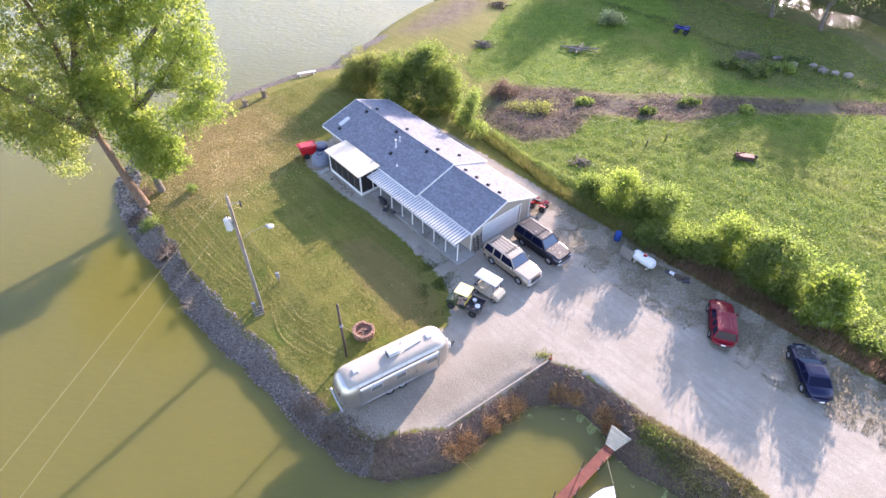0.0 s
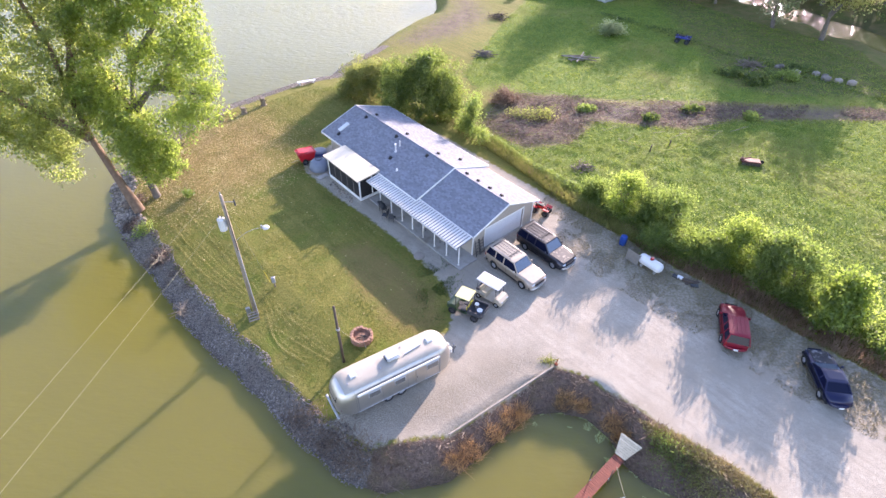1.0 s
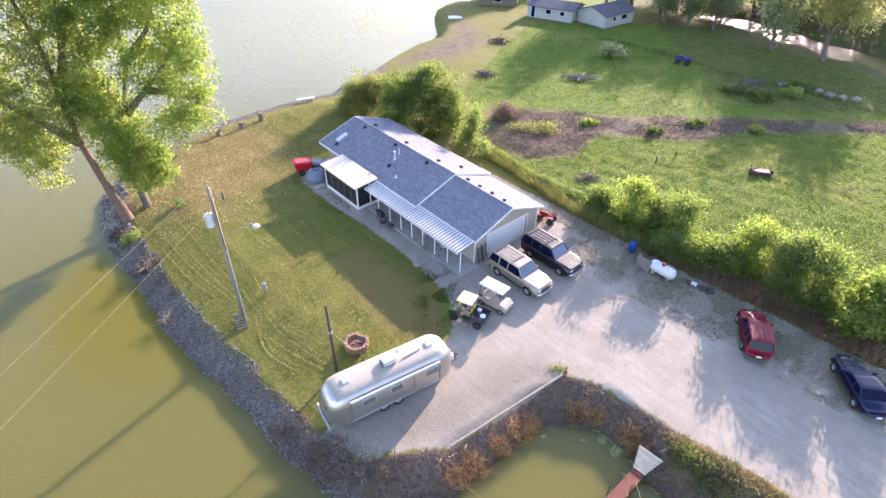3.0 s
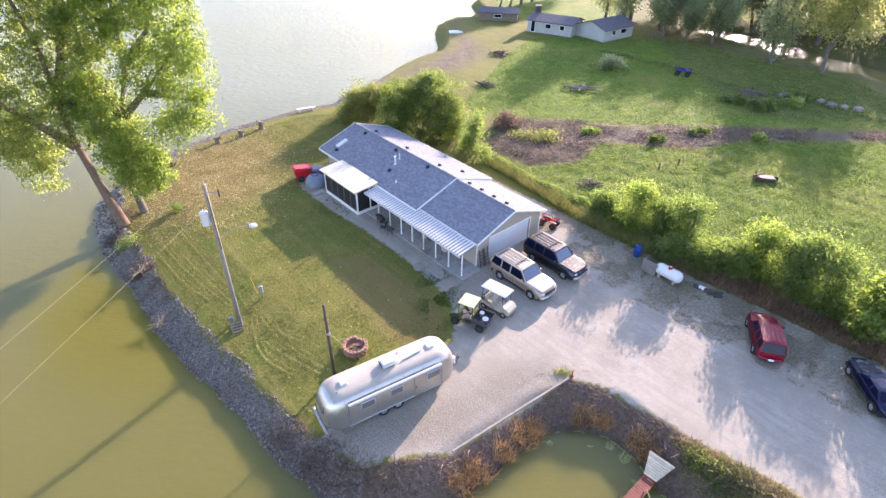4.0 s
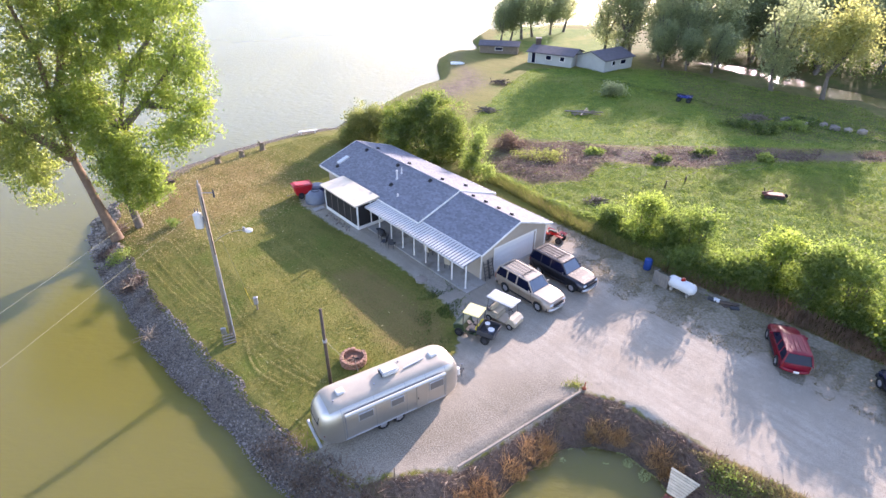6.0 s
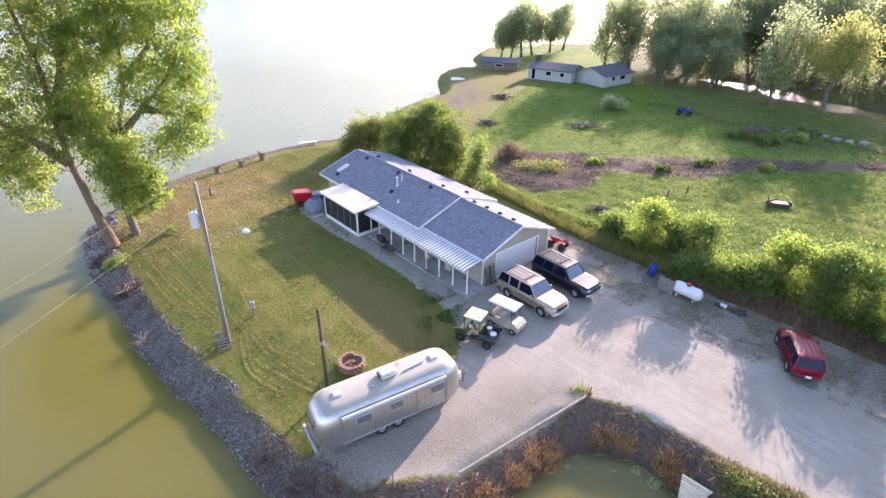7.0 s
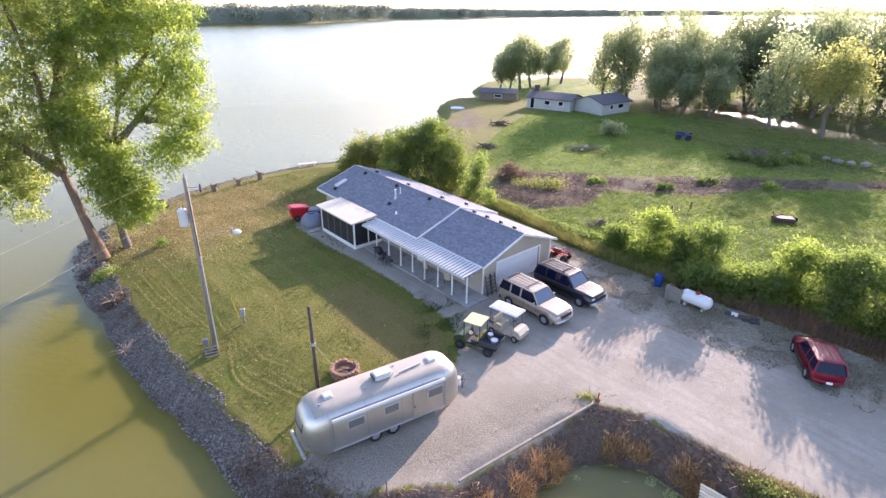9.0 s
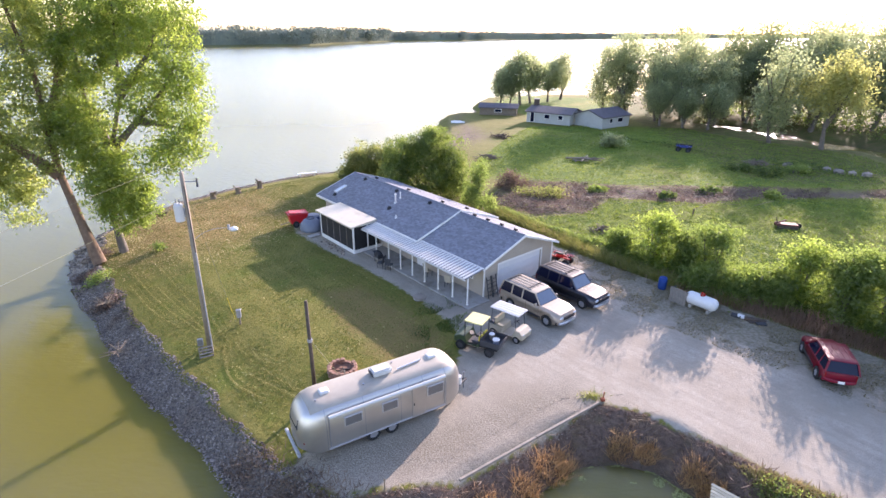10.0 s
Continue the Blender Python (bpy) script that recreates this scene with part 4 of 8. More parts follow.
def car(name, m, label, category, L, W, H, belt, hood, paint, roofp=None, hoodp=None, wr=0.38, wheelbase=3.3, cab=(0.9, 0.35, -2.6, -2.7), rack=False, boot=None, seat_rows=3, ribs=False, taper=0.11, bow=0.10):
    """cab: x of windscreen foot, windscreen top, rear window top, rear window foot, from the car's centre. boot: height of a boot lid."""
    o = thing(name, m, label, category)
    hl = L / 2
    fx, rx = wheelbase / 2 + 0.06, -wheelbase / 2 + 0.06
    sill = 0.34
    ar = wr * 1.22
    side = [(hl - 0.04, sill + 0.1), (hl, sill + 0.25), (hl, hood - 0.26), (hl - 0.06, hood - 0.13), (hl - 0.24, hood - 0.04), ((hl + cab[0]) / 2, (hood + belt) / 2), (cab[0], belt + 0.02)]
    if boot:
        side += [(cab[3], belt + 0.02), (-hl + 0.1, boot), (-hl, boot - 0.2)]
    else:
        side += [(-hl + 0.06, belt + 0.02), (-hl, belt - 0.1)]
    side += [(-hl, sill + 0.2), (-hl + 0.06, sill + 0.05)]
    lower = [(x, z) for x, z in reversed(arc(rx, ar)) if z > sill] + [(x, z) for x, z in reversed(arc(fx, ar)) if z > sill]
    pts = side + [(rx - ar - 0.02, sill)] + lower[:len(lower) // 2] + [(rx + ar + 0.02, sill), (fx - ar - 0.02, sill)] + lower[len(lower) // 2:] + [(fx + ar + 0.02, sill)]
    bm = BM()
    _, _, sd = prism(bm, pts, -W / 2, W / 2)
    top = [e for e in bm.edges if all(v.co.z > sill + 0.06 and abs(abs(v.co.y) - W / 2) < 1e-4 for v in e.verts) and not all(abs(math.hypot(v.co.x - c, v.co.z - 0.36) - ar) < 0.01 for v in e.verts for c in [fx if v.co.x > 0 else rx])
           and abs(e.verts[0].co.y - e.verts[1].co.y) < 1e-4]
    bmesh.ops.bevel(bm, geom=top, offset=0.11, segments=3, affect="EDGES", clamp_overlap=True)
    for v in bm.verts:
        t = max(0.0, (abs(v.co.x) - (hl - 1.1)) / 1.1)
        u = max(0.0, v.co.z - (belt - 0.35)) / 0.4
        v.co.y *= (1 - taper * t * t) * (1 - 0.05 * u)
        if abs(v.co.x) > hl - 0.5:
            v.co.x -= math.copysign(bow * abs(v.co.y / (W / 2)) ** 2 * min(1, (abs(v.co.x) - hl + 0.5) / 0.3), v.co.x)
    body = part("body", bm, paint, o, smooth=True)
    # wheel wells and floor, dark
    part("underbody", box(BM(), (0, 0, 0.46), (L - 0.5, W - 0.12, 0.2)), MAT["rubber_trim"], o)
    # glasshouse
    zb, zt = belt + 0.005, H - 0.07
    wb, wt = W / 2 - 0.05, W / 2 - 0.20
    f0, f1, r1, r0 = cab
    bm = BM()
    lo = [(f0, -wb, zb), (f0, wb, zb), (r0, wb, zb), (r0, -wb, zb)]
    hi = [(f1, -wt, zt), (f1, wt, zt), (r1, wt, zt), (r1, -wt, zt)]
    loft(bm, [round_ring(lo, 0.10), round_ring([tuple(a + (b - a) * 0.6 for a, b in zip(p, q)) for p, q in zip(lo, hi)], 0.13), round_ring(hi, 0.16)])
    part("glass", bm, MAT["car_glass"], o, "dark tinted window glass")
    bm = BM()
    k0, k1 = 0.06, 0.94
    row = lambda k, e: (f0 + (f1 - f0) * k + e, (wb + (wt - wb) * k) * 0.88, zb + (zt - zb) * k + e * 0.6)
    (xa, ya, za), (xb, yb, zc) = row(k0, 0.012), row(k1, 0.012)
    (xc, yc, zd), (xd, yd, ze) = row(k0, -0.01), row(k1, -0.01)
    loft(bm, [[(xa, -ya, za), (xa, ya, za), (xb, yb, zc), (xb, -yb, zc)], [(xc, -yc, zd), (xc, yc, zd), (xd, yd, ze), (xd, -yd, ze)]])
    part("windscreen", bm, MAT["windscreen"], o, "windscreen with pale sky reflection in its colour")
    rp = roofp or paint
    bm = BM()
    e = 0.03
    rings = [[(f1 + e, -wt - e, zt), (f1 + e, wt + e, zt), (r1 - e, wt + e, zt), (r1 - e, -wt - e, zt)],
             [(f1 - 0.02, -wt - 0.01, H - 0.03), (f1 - 0.02, wt + 0.01, H - 0.03), (r1 + 0.02, wt + 0.01, H - 0.03), (r1 + 0.02, -wt - 0.01, H - 0.03)],
             [(f1 - 0.2, -wt + 0.16, H), (f1 - 0.2, wt - 0.16, H), (r1 + 0.2, wt - 0.16, H), (r1 + 0.2, -wt + 0.16, H)]]
    loft(bm, [round_ring(g, 0.2) for g in rings])
    part("roof", bm, rp, o)
    # pillars
    xs = [(f0, f1, 0.07)]
    nd = seat_rows
    for k in range(1, nd):
        xx = f1 + (r1 - f1) * k / nd - 0.05
        xs.append((xx, xx, 0.11))
    xs.append((r0, r1, 0.10))
    for xb, xt, w in xs:
        for s in (-1, 1):
            bm = BM()
            yb, yt = s * (wb + 0.006), s * (wt + 0.006)
            loft(bm, [[(xb - w / 2, yb, zb - 0.02), (xb + w / 2, yb, zb - 0.02), (xb + w / 2, yb - s * 0.07, zb - 0.02), (xb - w / 2, yb - s * 0.07, zb - 0.02)],
                      [(xt - w / 2, yt, zt + 0.01), (xt + w / 2, yt, zt + 0.01), (xt + w / 2, yt - s * 0.07, zt + 0.01), (xt - w / 2, yt - s * 0.07, zt + 0.01)]])
            part("pillar", bm, paint, o)
    if hoodp:
        hw = W / 2 - 0.13
        part("hood", loft_hood(f0, hl, belt, hood, hw), hoodp, o)
    # seams of the doors, cladding, handles
    for s in (-1, 1):
        for k in range(nd):
            xx = f0 - 0.06 + (r1 - f0) * k / nd if k else f0 - 0.1
            if abs(xx - rx) > ar:
                part("door_seam", box(BM(), (xx, s * (W / 2 + 0.001), (belt + sill) / 2 + 0.1), (0.018, 0.006, belt - sill - 0.25)), MAT["rubber_trim"], o)
        part("cladding", box(BM(), (0.06, s * (W / 2 + 0.012), sill + 0.1), (wheelbase - 2 * ar, 0.03, 0.16), 0.01), MAT["rubber_trim"] if not hoodp else MAT["paint_speckled"], o)
        mir = box(BM(), (f0 - 0.25, s * (W / 2 + 0.1), belt + 0.12), (0.1, 0.2, 0.17), 0.03)
        part("mirror", mir, paint, o)
        part("headlight", box(BM(), (hl - 0.06 - bow * 0.55, s * (W / 2 * (1 - taper) - 0.2), hood - 0.24), (0.12, 0.3, 0.15), 0.03), MAT["headlight"], o)
        part("tail_light", box(BM(), (-hl + 0.03 + bow * 0.8, s * (W / 2 * (1 - taper) - 0.08), belt - 0.22), (0.08, 0.16, 0.34 if not boot else 0.16), 0.02), MAT["tail_red"], o)
    bmp = MAT["alloy"] if hoodp or rack else paint
    for nm, e in (("front_bumper", 1), ("rear_bumper", -1)):
        bm = BM()
        rings = []
        for k in range(11):
            u = -1 + k / 5
            y = u * (W / 2 * (1 - taper) - 0.0)
            x = e * (hl + 0.03 - bow * u * u - 0.05 * u ** 6)
            rings.append([(x + e * 0.05, y, sill + 0.10), (x + e * 0.07, y, sill + 0.2), (x + e * 0.03, y, sill + 0.27), (x - e * 0.14, y, sill + 0.27), (x - e * 0.14, y, sill + 0.08)])
        loft(bm, rings)
        part(nm, bm, bmp, o, smooth=False)
    part("grille", box(BM(), (hl - 0.005, 0, hood - 0.27), (0.06, W - 0.86, 0.22), 0.02), MAT["vent_black"], o)
    part("plate", box(BM(), (-hl - 0.115, 0, sill + 0.2), (0.012, 0.3, 0.15)), MAT["white_trim"], o)
    if ribs:
        for k in range(4):
            part("roof_rib", box(BM(), ((f1 + r1) / 2, -wt * 0.6 + wt * 0.4 * k, H + 0.008), (abs(r1 - f1) * 0.7, 0.05, 0.02), 0.006), paint, o)
    if rack:
        for s in (-1, 1):
            part("roof_rail", rod(BM(), (f1 - 0.35, s * (wt - 0.05), H + 0.05), (r1 + 0.25, s * (wt - 0.05), H + 0.05), 0.025, seg=6), MAT["steel"], o)
        for k in range(4):
            part("roof_strip", box(BM(), ((f1 + r1) / 2 - 0.15, -wt * 0.62 + wt * 0.413 * k, H + 0.012), (abs(r1 - f1) * 0.72, 0.07, 0.024), 0.006), rp, o)
            part("roof_groove", box(BM(), ((f1 + r1) / 2 - 0.15, -wt * 0.62 + wt * 0.413 * k + 0.075, H + 0.004), (abs(r1 - f1) * 0.72, 0.05, 0.014)), MAT["rubber_trim"], o)
        for k in range(2):
            xx = f1 - 0.7 + (r1 - f1 + 1.0) * k
            part("cross_bar", box(BM(), (xx, 0, H + 0.05), (0.06, 2 * wt - 0.1, 0.035), 0.01), MAT["paint_speckled"], o)
    for x in (fx, rx):
        for s in (-1, 1):
            wheel(o, x, s * (W / 2 - 0.12), wr, 0.25)
    return o


def loft_hood(f0, hl, belt, hood, hw):
    bm = BM()
    loft(bm, [[(f0 + 0.02, -hw, belt + 0.012), (f0 + 0.02, hw, belt + 0.012), (f0 + 0.02, hw, belt + 0.04), (f0 + 0.02, -hw, belt + 0.04)],
              [((f0 + hl) / 2, -hw, (belt + hood) / 2 - 0.01), ((f0 + hl) / 2, hw, (belt + hood) / 2 - 0.01), ((f0 + hl) / 2, hw - 0.05, (belt + hood) / 2 + 0.03), ((f0 + hl) / 2, -hw + 0.05, (belt + hood) / 2 + 0.03)],
              [(hl - 0.15, -hw + 0.03, hood - 0.06), (hl - 0.15, hw - 0.03, hood - 0.06), (hl - 0.15, hw - 0.1, hood - 0.03), (hl - 0.15, -hw + 0.1, hood - 0.03)]])
    return bm


car("suv", pose(5.66, 31.2, 0, 0, 0, -48.0), "tan full-size sport utility wagon with a pale hood parked on gravel", "car", 5.2, 1.9, 1.84, 1.13, 1.1,
    MAT["paint_tan"], MAT["paint_white"], MAT["paint_white"], 0.37, 3.0, (1.0, 0.42, -2.25, -2.46), rack=True)
car("suv", pose(8.42, 33.55, 0, 0, 0, -48.5), "dark full-size sport utility wagon with sun highlights painted on hood and roof", "car", 5.2, 1.9, 1.84, 1.13, 1.1,
    MAT["paint_dark"], MAT["paint_speckled"], MAT["paint_speckled"], 0.37, 3.0, (1.0, 0.42, -2.25, -2.46), rack=True)
car("suv", pose(20.85, 25.45, 0, 0, 0, 73.0), "dark red sport utility vehicle parked by the hedge", "car", 4.25, 1.72, 1.6, 0.98, 0.92,
    MAT["paint_red"], None, None, 0.34, 2.6, (0.8, 0.2, -1.8, -2.04), rack=False, ribs=True, taper=0.14, bow=0.14)
_sedan = car("sedan", pose(25.4, 21.25, 0, 0, 0, 82.0), "dark blue four-door sedan with a peeling grey front", "car", 4.6, 1.74, 1.34, 0.9, 0.82,
    MAT["paint_blue"], None, None, 0.33, 2.75, (0.85, 0.1, -0.95, -1.5), boot=0.88, seat_rows=2, taper=0.24, bow=0.26)
mat("peeling_hood", rgb(30, 32, 40), 0.6, vary=0.2, scale=2.0, stain=rgb(150, 150, 152), stain_scale=2.4, stain_amt=0.35)
part("hood", loft_hood(0.85, 2.15, 0.9, 0.84, 0.62), MAT["peeling_hood"], _sedan, "dark hood with peeling clear coat")


def golf_cart(m):
    o = thing("golf_cart", m, "white and beige golf cart with a long ribbed white canopy", "golf cart")
    c = MAT["beige_plastic"]
    bm = BM()
    prism(bm, [(1.2, 0.3), (1.22, 0.62), (0.98, 0.82), (0.66, 0.84), (0.56, 0.34), (-0.2, 0.34), (-0.24, 0.62), (-0.9, 0.66), (-1.18, 0.6), (-1.2, 0.32)], -0.56, 0.56)
    bmesh.ops.bevel(bm, geom=[e for e in bm.edges if abs(e.verts[0].co.y - e.verts[1].co.y) < 1e-5], offset=0.04, segments=2, affect="EDGES", clamp_overlap=True)
    part("body", bm, c, o)
    part("seat", box(BM(), (-0.42, 0, 0.72), (0.52, 1.0, 0.14), 0.04, seg=2), MAT["cloth_cream"], o)
    part("backrest", box(BM(), (-0.72, 0, 0.98), (0.12, 1.0, 0.4), 0.04, pose(0, 0, 0, 0, -10, 0), 2), MAT["cloth_cream"], o)
    part("rear_seat", box(BM(), (-0.98, 0, 0.74), (0.34, 0.98, 0.12), 0.04), MAT["bed_gray"], o)
    cn = part("canopy", box(BM(), (-0.12, 0, 1.80), (2.0, 1.1, 0.07), 0.03, seg=2), MAT["white_metal"], o, "long white canopy with raised ribs")
    for k in range(4):
        part("rib", box(BM(), (-0.12, -0.36 + 0.24 * k, 1.845), (1.9, 0.09, 0.03), 0.01), MAT["tank_white"], cn)
    for x, x2 in ((0.75, 0.62), (-1.0, -0.95)):
        for s in (-0.5, 0.5):
            part("strut", rod(BM(), (x, s, 0.7), (x2, s, 1.78), 0.02, seg=6), MAT["rubber_trim"], o)
    bm2 = BM()
    rod(bm2, (0.55, 0.25, 0.84), (0.35, 0.25, 1.0), 0.02, seg=6)
    rod(bm2, (0.36, 0.25, 0.98), (0.33, 0.25, 1.02), 0.18, 0.18, 14)
    part("steering_wheel", bm2, MAT["rubber_trim"], o)
    for s in (-0.35, 0.35):
        part("headlight", box(BM(), (1.2, s, 0.62), (0.05, 0.16, 0.1), 0.02), MAT["headlight"], o)
    for x in (0.82, -0.8):
        for s in (-0.5, 0.5):
            wheel(o, x, s, 0.23, 0.2)
    return o


golf_cart(pose(3.62, 28.3, 0, 0, 0, -38.0))


def utility_cart(m):
    o = thing("utility_vehicle", m, "green utility vehicle with a pale yellow roof and dark cargo bed", "utility vehicle")
    bm = BM()
    prism(bm, [(1.3, 0.4), (1.3, 0.72), (0.95, 0.9), (0.6, 0.92), (0.5, 0.42), (-0.15, 0.42), (-0.2, 0.6), (-0.3, 0.6), (-0.3, 0.38)], -0.6, 0.6)
    bmesh.ops.bevel(bm, geom=[e for e in bm.edges if abs(e.verts[0].co.y - e.verts[1].co.y) < 1e-5], offset=0.04, segments=1, affect="EDGES", clamp_overlap=True)
    part("body", bm, MAT["deere_green"], o)
    for s in (-0.3, 0.3):
        part("seat", box(BM(), (-0.02, s, 0.68), (0.45, 0.5, 0.14), 0.04), MAT["bed_gray"], o, "dark vinyl seat")
        part("backrest", box(BM(), (-0.28, s, 0.9), (0.12, 0.42, 0.32), 0.04), MAT["seat_yellow"], o)
    part("roof", box(BM(), (0.12, 0, 1.88), (1.15, 1.2, 0.07), 0.03, seg=2), MAT["roof_yellow"], o, "pale yellow moulded roof")
    for x in (0.62, -0.38):
        for s in (-0.55, 0.55):
            part("cab_post", rod(BM(), (x, s, 0.55), (x, s, 1.86), 0.028, seg=6), MAT["rubber_trim"], o)
    bed = part("bed_floor", box(BM(), (-0.95, 0, 0.66), (1.15, 1.3, 0.05)), MAT["bed_gray"], o)
    for c, s in (((-0.95, 0.64, 0.82), (1.15, 0.04, 0.3)), ((-0.95, -0.64, 0.82), (1.15, 0.04, 0.3)), ((-0.39, 0, 0.84), (0.04, 1.3, 0.34)), ((-1.52, 0, 0.8), (0.04, 1.3, 0.26))):
        part("bed_side", box(BM(), c, s, 0.008), MAT["bed_gray"], o)
    bm = BM()
    rod(bm, (0.5, 0.3, 0.9), (0.3, 0.3, 1.06), 0.02, seg=6)
    rod(bm, (0.31, 0.3, 1.03), (0.28, 0.3, 1.07), 0.18, 0.18, 14)
    part("steering_wheel", bm, MAT["rubber_trim"], o)
    part("headlight", box(BM(), (1.3, 0.35, 0.66), (0.05, 0.2, 0.1), 0.02), MAT["headlight"], o)
    part("headlight", box(BM(), (1.3, -0.35, 0.66), (0.05, 0.2, 0.1), 0.02), MAT["headlight"], o)
    part("chassis", box(BM(), (-0.1, 0, 0.4), (2.5, 0.8, 0.12)), MAT["rubber_trim"], o)
    for x in (0.85, -0.95):
        for s in (-0.58, 0.58):
            wheel(o, x, s, 0.3, 0.26, "bed_gray")
    return o


UT = pose(1.68, 26.9, 0, 0, 0, 152.0)
utility_cart(UT)
for k, (x, y, r, c) in enumerate(((-1.2, 0.25, 0.2, "tarp_gray"), (-0.75, -0.2, 0.16, "pallet_gray"))):
    o = thing("bucket", UT @ pose(x, y, 0.685), "grey plastic bucket in the cargo bed", "bucket", "buckets in the bed")
    part("shell", rod(BM(), (0, 0, 0), (0, 0, 0.34), r * 0.85, r, 14), MAT[c], o)
    part("lid", rod(BM(), (0, 0, 0.34), (0, 0, 0.37), r * 1.05, r * 1.05, 14), MAT["tank_white"], o)


def quad_bike(name, m, label, c):
    o = thing(name, m, label, "quad bike")
    bm = BM()
    box(bm, (0, 0, 0.62), (1.0, 0.3, 0.3), 0.08, seg=2)
    part("body", bm, MAT[c], o)
    for x in (0.55, -0.55):
        for s in (-1, 1):
            part("fender", box(BM(), (x, s * 0.38, 0.68), (0.62, 0.36, 0.08), 0.035, pose(0, 0, 0, s * 12, 0, 0), 2), MAT[c], o)
            wheel(o, x, s * 0.42, 0.29, 0.24, "bed_gray")
    part("seat", box(BM(), (-0.2, 0, 0.82), (0.75, 0.3, 0.14), 0.05, seg=2), MAT["rubber_trim"], o)
    for x, w in ((0.68, 0.7), (-0.72, 0.8)):
        bm = BM()
        for k in range(5):
            rod(bm, (x - 0.22, -w / 2 + w * k / 4, 0.82), (x + 0.22, -w / 2 + w * k / 4, 0.82), 0.016, seg=5)
        for d in (-0.22, 0.22):
            rod(bm, (x + d, -w / 2, 0.82), (x + d, w / 2, 0.82), 0.016, seg=5)
        part("rack", bm, MAT["rubber_trim"], o)
    bm = BM()
    rod(bm, (0.35, 0, 0.75), (0.25, 0, 1.02), 0.03, seg=6)
    rod(bm, (0.22, -0.36, 1.03), (0.22, 0.36, 1.03), 0.02, seg=6)
    part("handlebar", bm, MAT["rubber_trim"], o)
    part("headlight", box(BM(), (0.62, 0, 0.72), (0.06, 0.22, 0.1), 0.02), MAT["headlight"], o)
    return o


quad_bike("quad_bike", pose(8.85, 39.3, 0, 0, 0, -35), "red quad bike parked behind the garage corner", "atv_red")
quad_bike("quad_bike", pose(36.0, 83.0, zheight(36.0, 83.0), 0, 0, -30) @ Matrix.Scale(1.3, 4), "blue quad bike out in the far field", "atv_blue")


# ---- the silver travel trailer ----
def trailer(m):
    o = thing("travel_trailer", m, "polished aluminium travel trailer with rounded ends parked at the lawn edge", "trailer")
    HL, HW, Z0, Z1 = 4.05, 1.2, 0.28, 2.6

    def section(x):
        d = max(0.0, abs(x) - (HL - 1.25)) / 1.25
        f = (1 - min(d, 0.999) ** 2.3) ** (1 / 2.3)
        zc = Z0 + 0.85
        pts = []
        n = 28
        for k in range(n):
            a = 2 * math.pi * k / n
            c, s = math.cos(a), math.sin(a)
            e = 0.44 if s > 0 else 0.22
            yy = math.copysign(abs(c) ** e, c) * HW
            zz = math.copysign(abs(s) ** (0.62 if s > 0 else 0.22), s)
            yy *= (1 - 0.10 * max(0, s) ** 2)
            zz = zc + zz * ((Z1 - zc) if s > 0 else (zc - Z0))
            g = 0.30 + 0.70 * f
            h = f ** 0.75
            hz = zc + (zz - zc) * (h if s > 0 else max(0.7, h))
            pts.append((x, yy * (g if f < 1 else 1.0), hz))
        return pts

    xs = [-HL * math.cos(math.pi * k / 60) for k in range(61)]
    bm = BM()
    loft(bm, [section(x) for x in xs])
    part("shell", bm, MAT["aluminium"], o, "riveted polished aluminium shell", smooth=True)

    # added upper skin: sunlight on the aluminium painted in cream
    V, F = [], []
    xr = [-HL + 0.55 + (2 * HL - 1.1) * k / 40 for k in range(41)]
    for x in xr:
        V += [(p[0], p[1], p[2] + 0.008) for p in section(x)[4:11]]
    for k in range(40):
        for j in range(6):
            a = k * 7 + j
            F.append((a, a + 1, a + 8, a + 7))
    pymesh("roof_skin", V, F, MAT["trailer_sunlit"], o, "cream sunlight on the aluminium roof, laid on as a skin", smooth=True)

    def band(x, w, name="seam"):
        bm = BM()
        a, b = section(x - w / 2), section(x + w / 2)
        cy, cz = 0, 1.35
        ring = lambda pts, k: [(p[0], cy + (p[1] - cy) * k, cz + (p[2] - cz) * k) for p in pts]
        loft(bm, [ring(a, 0.99), ring(a, 1.004), ring(b, 1.004), ring(b, 0.99)], cap=False)
        return part(name, bm, MAT["seam"], o, smooth=False)

    for x in (-2.95, -1.2, 0.55, 1.75, 2.95):
        band(x, 0.028)
    # belt moulding and rub rail
    for z in (0.5,):
        for s in (-1, 1):
            part("rub_rail", box(BM(), (0, s * (HW + 0.012), z), (5.8, 0.03, 0.05), 0.008), MAT["aluminium_dull"], o)
    # near side is -y
    for s in (-1, 1):
        for x, w, h in ((-1.75, 0.85, 0.5), (0.0, 0.8, 0.5), (2.35, 0.9, 0.55)):
            fr = part("window", box(BM(), (x, s * (HW + 0.0), 1.62), (w, 0.05, h), 0.02), MAT["aluminium_dull"], o)
            part("pane", box(BM(), (x, s * (HW + 0.025), 1.62), (w - 0.1, 0.012, h - 0.1), 0.004), MAT["trailer_glass"], fr)
    d = part("door", box(BM(), (1.45, -HW - 0.008, 1.3), (0.68, 0.04, 1.6), 0.015), MAT["aluminium"], o)
    part("handle", box(BM(), (1.2, -HW - 0.04, 1.2), (0.05, 0.03, 0.12), 0.008), MAT["rubber_trim"], d)
    part("awning_roll", rod(BM(), (-2.85, -HW - 0.03, 2.16), (2.85, -HW - 0.03, 2.16), 0.085, seg=12), MAT["white_metal"], o, "rolled white awning")
    for x in (-2.85, 2.85):
        part("awning_arm", box(BM(), (x, -HW - 0.05, 1.4), (0.05, 0.04, 1.55), 0.01), MAT["seam"], o)
